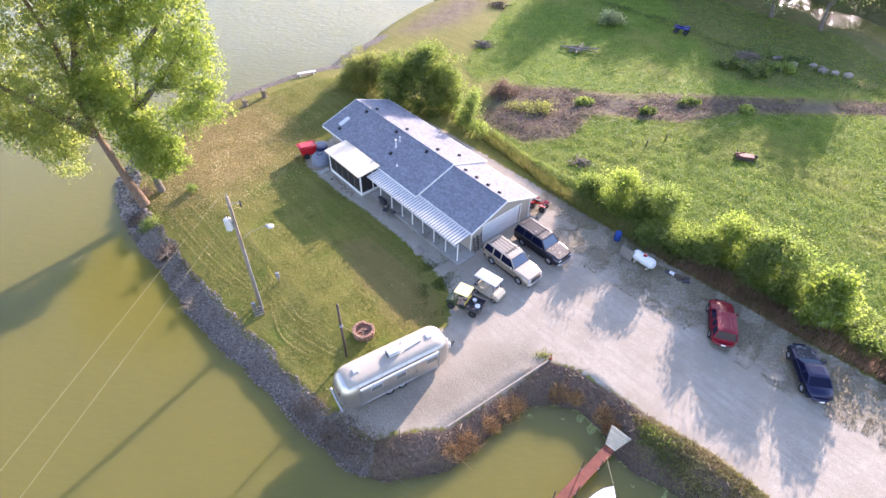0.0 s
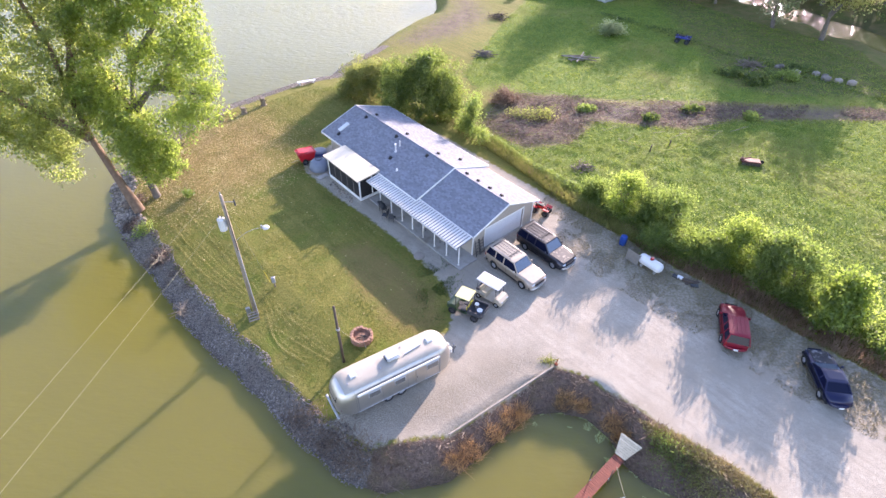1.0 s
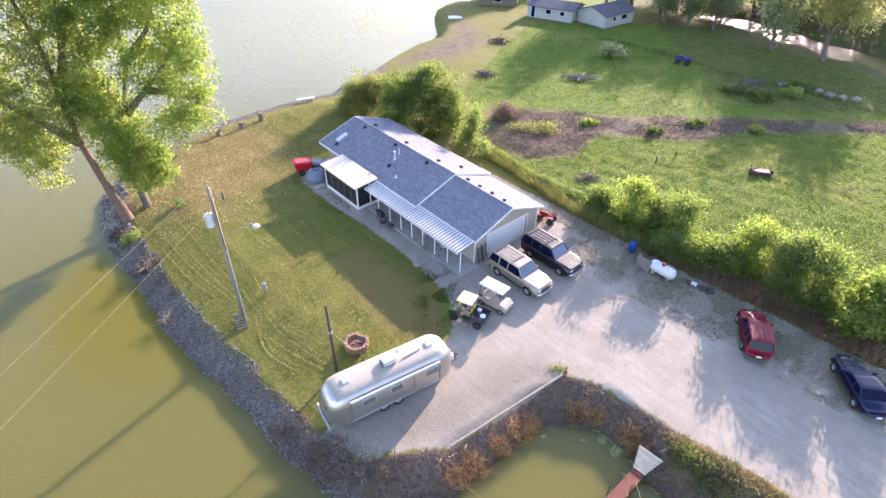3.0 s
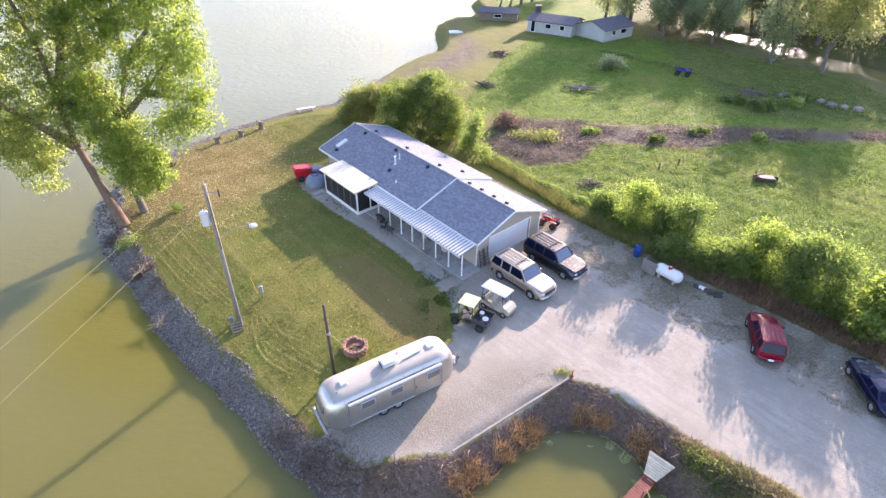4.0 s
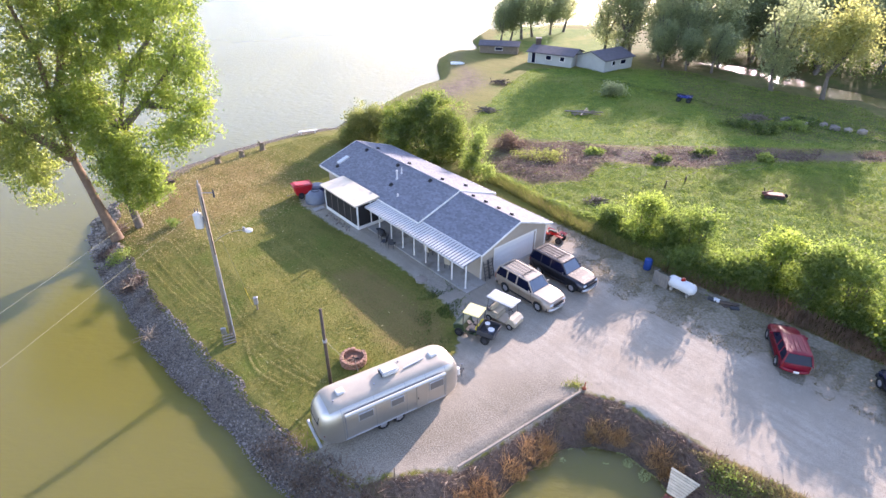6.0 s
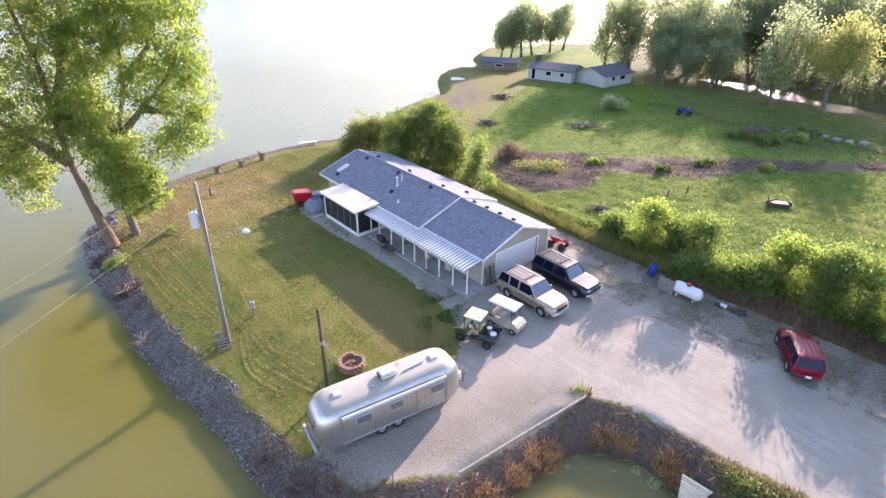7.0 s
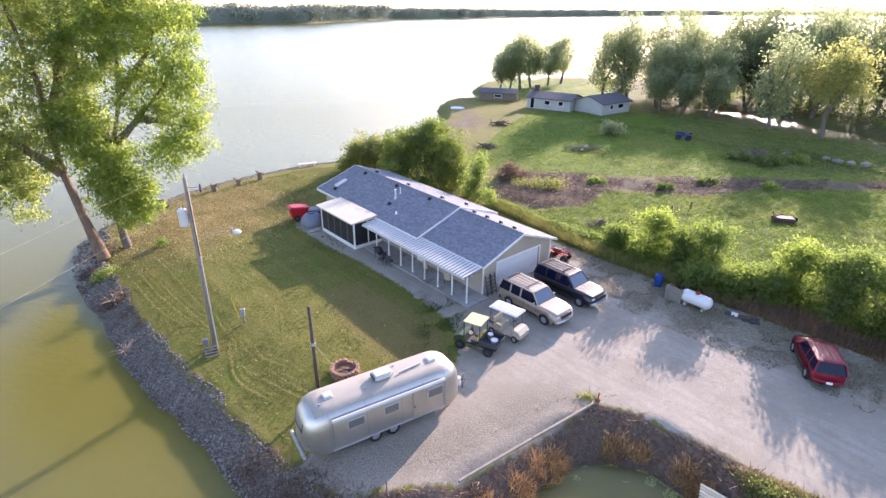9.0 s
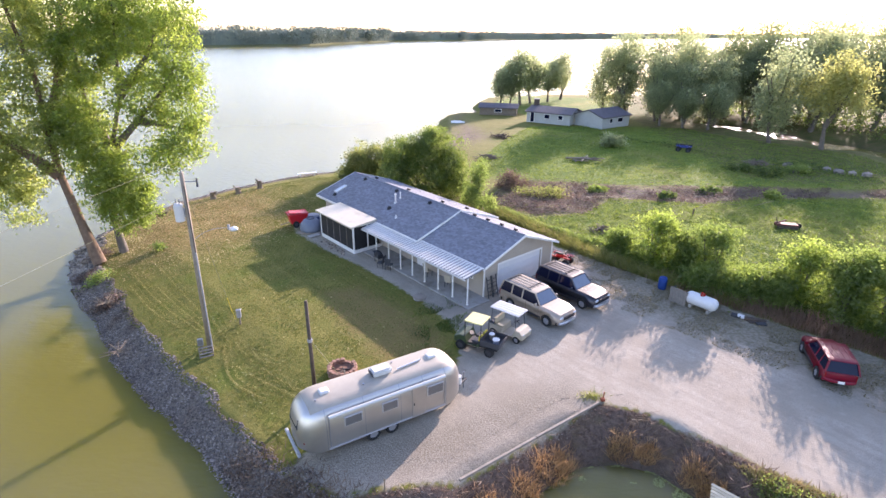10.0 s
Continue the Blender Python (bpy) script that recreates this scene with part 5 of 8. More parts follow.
    # roof gear
    ac = part("air_conditioner", box(BM(), (0.12, 0.0, 2.74), (0.95, 0.62, 0.3), 0.08, seg=2), MAT["white_metal"], o, "white rooftop air conditioner")
    part("grille", box(BM(), (-0.36, 0.0, 2.74), (0.02, 0.48, 0.18)), MAT["bed_gray"], ac)
    for x, y, sx in ((-2.6, 0.0, 0.42), (2.75, 0.0, 0.42)):
        v = part("roof_hatch", box(BM(), (x, y, 2.62), (sx, 0.42, 0.12), 0.03), MAT["white_metal"], o)
        part("cover", box(BM(), (x, y, 2.69), (sx - 0.1, 0.32, 0.03), 0.01), MAT["tank_white"], v)
    part("antenna", box(BM(), (1.5, -0.15, 2.66), (1.3, 0.07, 0.07), 0.01, pose(0, 0, 0, 0, 0, 6)), MAT["aluminium_dull"], o)
    for x, y in ((-0.9, -0.4), (0.9, 0.45), (-3.1, -0.4)):
        part("vent_cap", rod(BM(), (x, y, 2.48), (x, y, 2.64), 0.04, 0.05, 8), MAT["seam"], o)
    # rear: window, bumper; front: window, hitch, gas bottles
    part("rear_window", box(BM(), (-HL + 0.1, 0, 1.72), (0.1, 1.1, 0.5), 0.04, pose(0, 0, 0, 0, 14, 0)), MAT["bed_gray"], o)
    part("rear_bumper", box(BM(), (-HL - 0.1, 0, 0.5), (0.14, 2.0, 0.14), 0.03), MAT["galv"], o)
    for s in (-1, 1):
        part("tail_light", box(BM(), (-HL + 0.2, s * 0.75, 0.95), (0.1, 0.24, 0.12), 0.03), MAT["tail_red"], o)
    part("front_window", box(BM(), (HL - 0.1, 0, 1.72), (0.1, 1.2, 0.5), 0.04, pose(0, 0, 0, 0, -14, 0)), MAT["bed_gray"], o)
    bm = BM()
    for s in (-1, 1):
        rod(bm, (HL - 0.3, s * 0.5, 0.5), (HL + 0.85, 0, 0.5), 0.05, seg=6)
    part("hitch", bm, MAT["rubber_trim"], o)
    part("jack", rod(BM(), (HL + 0.7, 0, 0.0), (HL + 0.7, 0, 0.95), 0.04, seg=8), MAT["steel"], o)
    for s in (-0.18, 0.18):
        part("gas_bottle", rod(BM(), (HL + 0.28, s, 0.53), (HL + 0.28, s, 0.98), 0.15, 0.13, 12), MAT["tank_white"], o)
    # tandem wheels
    for x in (-0.62, 0.3):
        for s in (-1, 1):
            wheel(o, x - 0.2, s * (HW - 0.13), 0.33, 0.22)
    part("chassis", box(BM(), (0, 0, 0.46), (7.2, 1.9, 0.1)), MAT["rubber_trim"], o)
    return o


trailer(pose(-3.27, 20.58, 0, 0, 0, 32.3))

# ---- trees, shrubs and weeds ----
def leaf_quads(rng, centres, size, spread, squash=0.8, droop=0.0, flat=0.0):
    """Small folded leaf faces scattered round the centres (n x 3)."""
    n = len(centres)
    c = centres + rng.normal(size=(n, 3)) * spread * np.array([1, 1, squash])
    c[:, 2] -= droop * np.abs(rng.normal(size=n)) * np.broadcast_to(np.asarray(spread, float).reshape(-1), (n,))
    a = rng.normal(size=(n, 3))
    a[:, 2] *= 1 - flat
    a /= np.linalg.norm(a, axis=1, keepdims=True) + 1e-9
    b = rng.normal(size=(n, 3))
    b[:, 2] *= 1 - flat
    b -= a * (a * b).sum(1, keepdims=True)
    b /= np.linalg.norm(b, axis=1, keepdims=True) + 1e-9
    s = size * rng.uniform(0.6, 1.35, (n, 1))
    w = s * rng.uniform(0.38, 0.62, (n, 1))
    return np.stack([c - a * s * 0.5, c + b * w * 0.5 + a * s * 0.05, c + a * s * 0.5, c - b * w * 0.5 + a * s * 0.05], 1)


def tube(verts, faces, pts, radii, seg=7):
    """Add a tapered limb along pts to verts and faces."""
    base = len(verts)
    pts = [Vector(p) for p in pts]
    for i, p in enumerate(pts):
        d = (pts[min(i + 1, len(pts) - 1)] - pts[max(i - 1, 0)]).normalized()
        x = d.orthogonal().normalized() if abs(d.z) < 0.95 else Vector((1, 0, 0))
        x = (x - d * x.dot(d)).normalized()
        y = d.cross(x)
        for k in range(seg):
            a = 2 * math.pi * k / seg
            q = p + (x * math.cos(a) + y * math.sin(a)) * radii[i]
            verts.append((q.x, q.y, q.z))
    for i in range(len(pts) - 1):
        for k in range(seg):
            a, b = base + i * seg + k, base + i * seg + (k + 1) % seg
            faces.append((a, b, b + seg, a + seg))


def bez(p0, p1, p2, n):
    out = []
    for k in range(n + 1):
        t = k / n
        out.append(tuple((1 - t) ** 2 * a + 2 * t * (1 - t) * b + t * t * c for a, b, c in zip(p0, p1, p2)))
    return out


def tree(name, m, label, trunks, blobs, clumps, per, leaf, spread, leaves, bark, seed, r0=0.3, droop=0.3, twigs=True, category="tree", group=""):
    """trunks: polylines of the stems; blobs: (centre, radii) that the crown fills; clumps and leaves per clump."""
    rng = np.random.default_rng(seed)
    o = thing(name, m, label, category, group)
    V, F = [], []
    stems = []
    for tr in trunks:
        n = len(tr)
        rad = [r0 * (1 - 0.8 * i / (n - 1)) * (1.35 if i == 0 else 1) for i in range(n)]
        tube(V, F, tr, rad, 9)
        for i in range(n - 1):
            for k in range(5):
                f = k / 5
                stems.append([a + (b - a) * f for a, b in zip(tr[i], tr[i + 1])] + [rad[i] + (rad[i + 1] - rad[i]) * f])
    stems = np.array(stems)
    vol = np.array([r[0] * r[1] * r[2] for _, r in blobs]) ** 0.75
    pick = rng.choice(len(blobs), clumps, p=vol / vol.sum())
    C = []
    for i in pick:
        c, r = blobs[i]
        d = rng.normal(size=3)
        d /= np.linalg.norm(d)
        lump = 1.04 + 0.75 * noise.noise(Vector(d * 2.6) + Vector((seed, i * 3.1, 0)))
        C.append(np.array(c) + d * np.array(r) * rng.uniform(0.2, 1.0) ** 0.5 * lump)
    C = np.array(C)
    # each limb springs from the nearest stem or earlier limb
    near = [np.linalg.norm(stems[:, :3] - c, axis=1).min() for c in C]
    C = C[np.argsort(near)]
    nodes = [tuple(q) for q in stems]
    for c in C:
        N = np.array(nodes)
        d = np.linalg.norm(N[:, :3] - c, axis=1) + 1.6 * np.maximum(0, N[:, 2] - c[2] + 0.2)
        s = N[d.argmin()]
        p0 = s[:3]
        ln = np.linalg.norm(c - p0)
        mid = (p0 + c) / 2 + rng.normal(size=3) * 0.1 * ln + np.array([0, 0, 0.08 * ln])
        rr = min(s[3] * 0.6, 0.012 + 0.016 * ln)
        pts = bez(p0, mid, c, 4)
        if twigs:
            tube(V, F, pts, [rr, rr * 0.85, rr * 0.7, rr * 0.55, rr * 0.4], 5)
        nodes += [(*pts[2], rr * 0.7), (*pts[3], rr * 0.55), (*pts[4], rr * 0.4)]
    pymesh("trunk", V, F, bark, o, smooth=True)
    reps = rng.integers(int(per * 0.55), int(per * 1.5), len(C))
    cen = np.repeat(C, reps, axis=0)
    sp = np.repeat(spread * rng.uniform(0.6, 1.35, len(C)), reps)[:, None]
    quads_mesh("crown", leaf_quads(rng, cen, leaf, sp, 0.75, droop), leaves, o)
    return o


# the big leaning cottonwoods on the point
tree("tree", pose(0, 0, 0), "tall leaning cottonwood with sunlit yellow-green leaves at the water's edge",
     [[(-28.2, 39.0, -0.5), (-29.2, 39.5, 2.6), (-30.4, 40.2, 6.4), (-31.0, 40.9, 9.6), (-31.4, 41.6, 13.6), (-32.6, 42.2, 18.0), (-33.4, 42.6, 22.0)],
      [(-30.4, 40.2, 6.4), (-32.6, 39.8, 8.4), (-35.6, 39.4, 11.0), (-38.4, 39.4, 14.0)],
      [(-31.0, 40.9, 9.6), (-30.4, 42.4, 13.0), (-29.8, 43.6, 17.5), (-29.6, 44.4, 21.0)]],
     [((-34.0, 42.0, 18.6), (5.0, 4.2, 4.6)), ((-37.5, 40.0, 13.4), (4.6, 3.8, 4.4)), ((-30.2, 43.6, 18.4), (3.6, 3.4, 4.4)), ((-32.6, 40.6, 10.8), (3.6, 3.0, 3.0)), ((-35.2, 39.6, 8.2), (2.8, 2.4, 2.6)),
      ((-34.6, 39.8, 5.8), (2.0, 1.7, 2.0)), ((-33.7, 39.7, 4.1), (1.4, 1.2, 1.5)), ((-34.2, 39.7, 7.2), (2.0, 1.7, 1.8)), ((-33.0, 39.6, 6.0), (1.5, 1.3, 1.5)), ((-31.4, 39.6, 8.6), (2.2, 1.8, 2.0)), ((-37.8, 39.2, 8.8), (2.8, 2.2, 2.6)), ((-30.6, 41.8, 13.0), (3.0, 2.8, 3.0)), ((-40.0, 41.0, 17.0), (3.8, 3.6, 4.2)), ((-29.6, 41.4, 10.0), (2.0, 1.7, 2.0))],
     1500, 52, 0.235, 0.36, MAT["leaf_big"], MAT["bark"], 11, 0.38, 0.8)
tree("tree", pose(0, 0, 0), "upright cottonwood with an open yellowing crown on the point",
     [[(-27.4, 41.1, -0.4), (-27.8, 41.3, 2.9), (-26.9, 41.7, 8.0), (-25.6, 42.1, 12.2), (-25.3, 42.4, 15.4), (-25.0, 42.8, 20.0)],
      [(-26.9, 41.7, 8.0), (-24.4, 41.8, 10.4), (-22.2, 42.0, 12.6), (-20.4, 42.0, 15.0)],
      [(-25.6, 42.1, 12.2), (-23.0, 42.2, 15.0), (-21.4, 42.4, 18.2)],
      [(-24.4, 41.8, 10.4), (-22.6, 41.6, 10.2), (-20.6, 41.6, 9.8)],
      [(-26.9, 41.7, 8.0), (-28.4, 42.2, 12.0), (-28.6, 42.6, 16.5)]],
     [((-23.8, 42.8, 19.4), (4.0, 3.2, 3.0)), ((-21.2, 42.2, 16.8), (2.6, 2.4, 2.2)), ((-20.6, 42.0, 14.0), (2.0, 1.8, 1.9)), ((-21.0, 41.8, 11.4), (2.2, 1.9, 1.7)), ((-21.2, 41.6, 9.2), (2.1, 1.8, 1.6)), ((-22.8, 41.6, 7.8), (1.8, 1.5, 1.6)),
      ((-25.4, 43.0, 17.0), (2.8, 2.6, 2.4)), ((-28.0, 42.6, 15.6), (2.8, 2.4, 3.2)), ((-27.4, 40.8, 8.6), (2.7, 1.8, 2.8)), ((-26.2, 40.6, 6.0), (2.4, 1.6, 2.5)), ((-25.0, 40.7, 4.6), (1.7, 1.3, 1.8)),
      ((-28.8, 40.8, 10.6), (2.4, 1.7, 2.4)), ((-26.2, 40.7, 3.2), (1.5, 1.1, 1.3)), ((-27.8, 40.5, 4.8), (1.7, 1.3, 1.8)), ((-23.8, 42.0, 12.6), (2.6, 1.8, 2.6)), ((-26.8, 40.5, 7.2), (2.2, 1.5, 2.4)), ((-25.8, 40.5, 4.4), (1.9, 1.3, 1.8))],
     1500, 54, 0.225, 0.34, MAT["leaf_bright"], MAT["bark_gray"], 12, 0.27, 0.7)

# shrubs north of the house
def shrub(x, y, blobs, clumps, per, leaf, spread, leaves, seed, label, category="shrub"):
    z = zheight(x, y)
    stems = []
    rng = np.random.default_rng(seed + 500)
    top = max(c[2] for c, r in blobs)
    for c, r in blobs[:6]:
        stems.append([(c[0] * 0.25, c[1] * 0.25, -0.15), (c[0] * 0.6 + rng.normal() * 0.1, c[1] * 0.6, c[2] * 0.5), (c[0], c[1], c[2])])
    return tree("shrub" if category == "shrub" else "tree", pose(x, y, z), label, stems, blobs, clumps, per, leaf, spread, leaves, MAT["bark_gray"], seed, 0.07, 0.3, True, category)


shrub(-2.6, 58.6, [((0.9, 0, 5.0), (2.6, 2.4, 2.4)), ((-2.4, 0.2, 4.4), (2.3, 2.2, 2.1)), ((2.8, -0.8, 3.0), (1.7, 1.8, 2.0)), ((-3.4, 0.4, 2.6), (1.7, 1.7, 2.0)), ((0.4, 0.2, 6.2), (1.6, 1.5, 1.2)), ((-0.4, -1.4, 2.0), (3.8, 1.8, 2.0)), ((2.6, -1.6, 1.2), (1.8, 1.4, 1.2)), ((-3.2, -1.0, 1.2), (1.8, 1.4, 1.2))], 460, 110, 0.21, 0.4, MAT["leaf_mid"], 21,
      "large dense dark green shrub behind the house")
shrub(-9.8, 62.6, [((0, 0, 2.7), (2.0, 1.9, 2.0)), ((-1.9, 0.4, 2.0), (1.3, 1.4, 1.7)), ((1.9, 0.2, 2.8), (1.6, 1.7, 1.7)), ((-0.2, -0.8, 1.2), (3.0, 1.4, 1.2))], 230, 90, 0.2, 0.38, MAT["leaf_olive"], 22,
      "rounded olive green shrubs between the house and the lake")
shrub(-13.2, 64.0, [((0, 0, 0.8), (1.1, 1.1, 0.8)), ((1.3, -0.5, 0.9), (1.1, 1.0, 0.9))], 40, 70, 0.18, 0.34, MAT["leaf_olive"], 23, "low yellowing shrub at the lake bank")
shrub(2.7, 53.4, [((0, 0, 2.0), (1.0, 1.0, 1.8)), ((0.2, -0.4, 4.1), (0.8, 0.8, 1.2)), ((0.9, -1.4, 1.0), (1.0, 0.9, 1.0)), ((-0.8, 0.9, 0.9), (0.9, 0.9, 0.9))], 80, 85, 0.2, 0.34, MAT["leaf_hedge"], 24,
      "bright yellow-green sapling beside the house")
shrub(6.6, 61.4, [((0, 0, 0.9), (1.4, 1.1, 0.9)), ((1.4, 0.3, 0.7), (1.1, 0.9, 0.7))], 44, 60, 0.2, 0.36, MAT["bank_dead"], 25, "dead grey-brown bush in the field")
shrub(9.6, 57.6, [((0, 0, 0.5), (1.5, 0.9, 0.5)), ((2.0, 0.3, 0.5), (1.3, 0.9, 0.5)), ((-1.6, 0.4, 0.5), (1.0, 0.8, 0.5))], 40, 40, 0.2, 0.4, MAT["leaf_olive"], 26, "low green brambles in cut brush")
for k, (x, y, w) in enumerate(((16.5, 59.6, 0.7), (24.0, 57.6, 0.6), (29.5, 60.2, 0.8), (36.0, 58.6, 0.6), (41.0, 68.5, 1.1), (38.5, 70.8, 1.0), (45.5, 70.0, 1.2), (48.5, 72.6, 1.0))):
    shrub(x, y, [((0, 0, 0.5 * w), (1.3 * w, 1.0 * w, 0.5 * w)), ((1.1 * w, 0.4 * w, 0.4 * w), (0.9 * w, 0.8 * w, 0.4 * w))], 22, 55, 0.26, 0.26, MAT["leaf_shade" if k % 3 else "leaf_hedge"], 130 + k, "low green bramble among the cut brush")
shrub(25.4, 85.6, [((0, 0, 1.0), (1.5, 1.4, 1.0))], 26, 80, 0.3, 0.45, MAT["leaf_far"], 27, "round pale green bush in the far field")
# saplings and a bright bush along the drive's hedge
def umbrella(x, y, h, w, seed, leaves, label="vine-draped young tree with bare stems in the hedge"):
    """Several stems under a spreading leafy top."""
    h *= 1.06
    rng = np.random.default_rng(seed)
    blobs = []
    for k in range(6):
        a, q = k * 1.05 + rng.uniform(-0.3, 0.3), w * rng.uniform(0.25, 0.62)
        blobs.append(((math.cos(a) * q, math.sin(a) * q, h * rng.uniform(0.66, 0.84)), (w * 0.5, w * 0.5, h * 0.16)))
    blobs.append(((0, 0, h * 0.82), (w * 0.6, w * 0.6, h * 0.17)))
    blobs.append(((0.3 * w, 0.2 * w, h * 0.45), (w * 0.85, w * 0.85, h * 0.3)))
    blobs.append(((-0.3 * w, -0.1 * w, h * 0.4), (w * 0.85, w * 0.85, h * 0.28)))
    blobs.append(((0, -0.2 * w, h * 0.22), (w * 0.9, w * 0.9, h * 0.18)))
    return shrub(x, y, blobs, int(90 + 38 * w), 56, 0.185, 0.34, leaves, seed, label, "tree")


umbrella(16.2, 39.4, 4.3, 1.5, 28, MAT["leaf_bright"], "young leafy tree standing in the hedge")
umbrella(19.5, 37.0, 4.5, 1.65, 29, MAT["leaf_hedge"], "young leafy tree standing in the hedge")
umbrella(17.9, 38.1, 3.0, 1.2, 31, MAT["leaf_hedge"])
umbrella(14.0, 41.4, 2.0, 0.9, 32, MAT["leaf_hedge"])
umbrella(18.0, 35.0, 1.8, 1.2, 33, MAT["leaf_hedge"])
umbrella(20.3, 33.8, 2.1, 1.4, 34, MAT["leaf_hedge"])
umbrella(22.0, 32.8, 2.5, 1.3, 35, MAT["leaf_hedge"])
umbrella(25.6, 31.0, 5.0, 1.7, 36, MAT["leaf_hedge"])
umbrella(26.9, 29.2, 4.8, 1.5, 37, MAT["leaf_hedge"])
umbrella(23.6, 32.8, 4.8, 1.4, 38, MAT["leaf_bright"])
umbrella(24.8, 30.4, 4.4, 1.4, 40, MAT["leaf_hedge"])
shrub(28.5, 26.5, [((0, 0, 2.4), (1.7, 1.6, 1.6)), ((0.3, 0.4, 3.7), (1.1, 1.1, 0.9)), ((-0.8, -0.5, 1.4), (1.2, 1.1, 1.0)), ((1.0, 0.2, 1.6), (1.1, 1.2, 1.0))], 120, 90, 0.26, 0.36, MAT["leaf_bright"], 30, "round bright green young tree in the hedge", "tree")
shrub(31.2, 23.6, [((0, 0, 0.9), (1.4, 1.2, 0.9)), ((1.5, -1.5, 0.8), (1.2, 1.2, 0.8))], 50, 80, 0.22, 0.3, MAT["leaf_hedge"], 39, "low leafy bush at the drive's edge")
shrub(-24.3, 40.9, [((0, 0, 0.3), (0.5, 0.4, 0.3))], 8, 60, 0.16, 0.16, MAT["leaf_hedge"], 31, "small green bush on the lawn")


def along(pts, rng, n, width):
    p = np.array(pts, float)
    seg = np.diff(p, axis=0)
    ln = np.hypot(seg[:, 0], seg[:, 1])
    i = rng.choice(len(seg), n, p=ln / ln.sum())
    f = rng.uniform(size=n)[:, None]
    nrm = np.stack([-seg[i, 1], seg[i, 0]], 1) / ln[i][:, None]
    off = rng.uniform(0, 1, n)
    return p[i] + seg[i] * f, nrm, off, i + f[:, 0]


def blades(rng, base, h, w, lean=0.25):
    n = len(base)
    a = rng.uniform(0, 2 * math.pi, n)
    side = np.stack([np.cos(a), np.sin(a), np.zeros(n)], 1) * (w * rng.uniform(0.6, 1.4, n))[:, None]
    tip = base + np.stack([rng.normal(size=n) * lean, rng.normal(size=n) * lean, np.ones(n)], 1) * h[:, None]
    return np.stack([base - side, base + side, tip + side * 0.3, tip - side * 0.3], 1)


_r = np.random.default_rng(41)
# dry brown stems at the hedge foot
_p, _nrm, _o, _k = along(HEDGE, _r, 26000, 1)
_kp = (_k > 5.2) | (_r.uniform(size=len(_k)) < 0.05)
_g = _k < 6.0
_xy = _p[_g] + _nrm[_g] * (_o[_g][:, None] * 1.6 - 0.7)
tall_grass = quads_mesh("tall_grass", blades(_r, np.column_stack([_xy, height(_xy[:, 0], _xy[:, 1]) - 0.03]), _r.uniform(0.25, 0.75, len(_xy)), 0.024, 0.45), MAT["straw"])
tagged(tall_grass, "tall yellowing grass along the back of the house", "grass", kind="stuff")
_p, _nrm, _o, _k = _p[_kp], _nrm[_kp], _o[_kp], _k[_kp]
_w = np.where(_k < 4.5, 1.1, 2.3)[:, None]
_xy = _p + _nrm * (_o[:, None] * _w - np.where(_k < 4.5, 0.6, 0.95)[:, None])
_h = 0.3 + 0.45 * _r.uniform(size=len(_xy)) + 0.18 * wob(_xy[:, 0], _xy[:, 1], 1.1)
_b = np.column_stack([_xy, height(_xy[:, 0], _xy[:, 1]) - 0.05])
hedge_stems = quads_mesh("dry_weeds", blades(_r, _b, np.maximum(_h, 0.15), 0.02), MAT["stem_red"])
tagged(hedge_stems, "dry reddish-brown weed stems along the drive", "weeds", kind="stuff")
# green growth on top of and behind them, taller towards the road
_p, _nrm, _o, _k = along(HEDGE, _r, 100000, 1)
_k = np.maximum(_k - 2, 0)
_wide = np.clip(0.9 + 0.62 * _k, 1.5, 4.6) * (1 + 0.25 * wob(_p[:, 0], _p[:, 1], 2.0, 4.0))
_xy = _p + _nrm * (np.clip(0.1 + 0.32 * _k, 0.1, 0.95)[:, None] + _o[:, None] * _wide[:, None])
_top = np.where(_k > 7.3, 1.3, np.clip(0.55 + 0.27 * _k, 0.5, 1.9)) * (0.72 + 0.28 * wob(_xy[:, 0], _xy[:, 1], 0.9, 5.0)) * np.sin(np.clip(_o, 0.06, 0.97) * math.pi) ** 0.55
_zz = height(_xy[:, 0], _xy[:, 1]) + np.maximum(_top, 0.12) * _r.uniform(0.15, 1.0, len(_xy)) ** 0.4
hedge_leaves = quads_mesh("hedgerow", leaf_quads(_r, np.column_stack([_xy, _zz]), 0.16, 0.10, flat=0.35), MAT["leaf_hedge"])
tagged(hedge_leaves, "overgrown green hedgerow of vines and weeds", "hedge", kind="stuff")

# weeds of the green field
def fill(poly, n, rng, x0, x1, y0, y1, low=2.0):
    x, y = rng.uniform(x0, x1, n), rng.uniform(y0, y1, n)
    k = inside(x, y, poly) & (shore(x, y) > low)
    return x[k], y[k]


_x1, _y1 = fill(LUSH, 230000, _r, 3, 62, 14, 59)
_keep = (seg_dist(_x1, _y1, HEDGE, False) > 1.0)
_x1, _y1 = _x1[_keep], _y1[_keep]
_lump = 0.10 + 0.17 * np.clip(wob(_x1, _y1, 0.42, 7.0) + 0.35 * wob(_x1, _y1, 1.7, 1.0), 0, 1)
_z1 = height(_x1, _y1) + _lump * _r.uniform(0.4, 1.2, len(_x1))
field_weeds = quads_mesh("field_weeds", leaf_quads(_r, np.column_stack([_x1, _y1, _z1]), 0.15, 0.05, flat=0.55), MAT["weed_field"])
tagged(field_weeds, "knee-high green weeds covering the field", "weeds", kind="stuff")
_x1, _y1 = fill(LUSH_FAR, 90000, _r, 0, 62, 60, 106)
_z1 = height(_x1, _y1) + 0.08 + 0.14 * np.clip(wob(_x1, _y1, 0.6, 7.0), 0, 1)
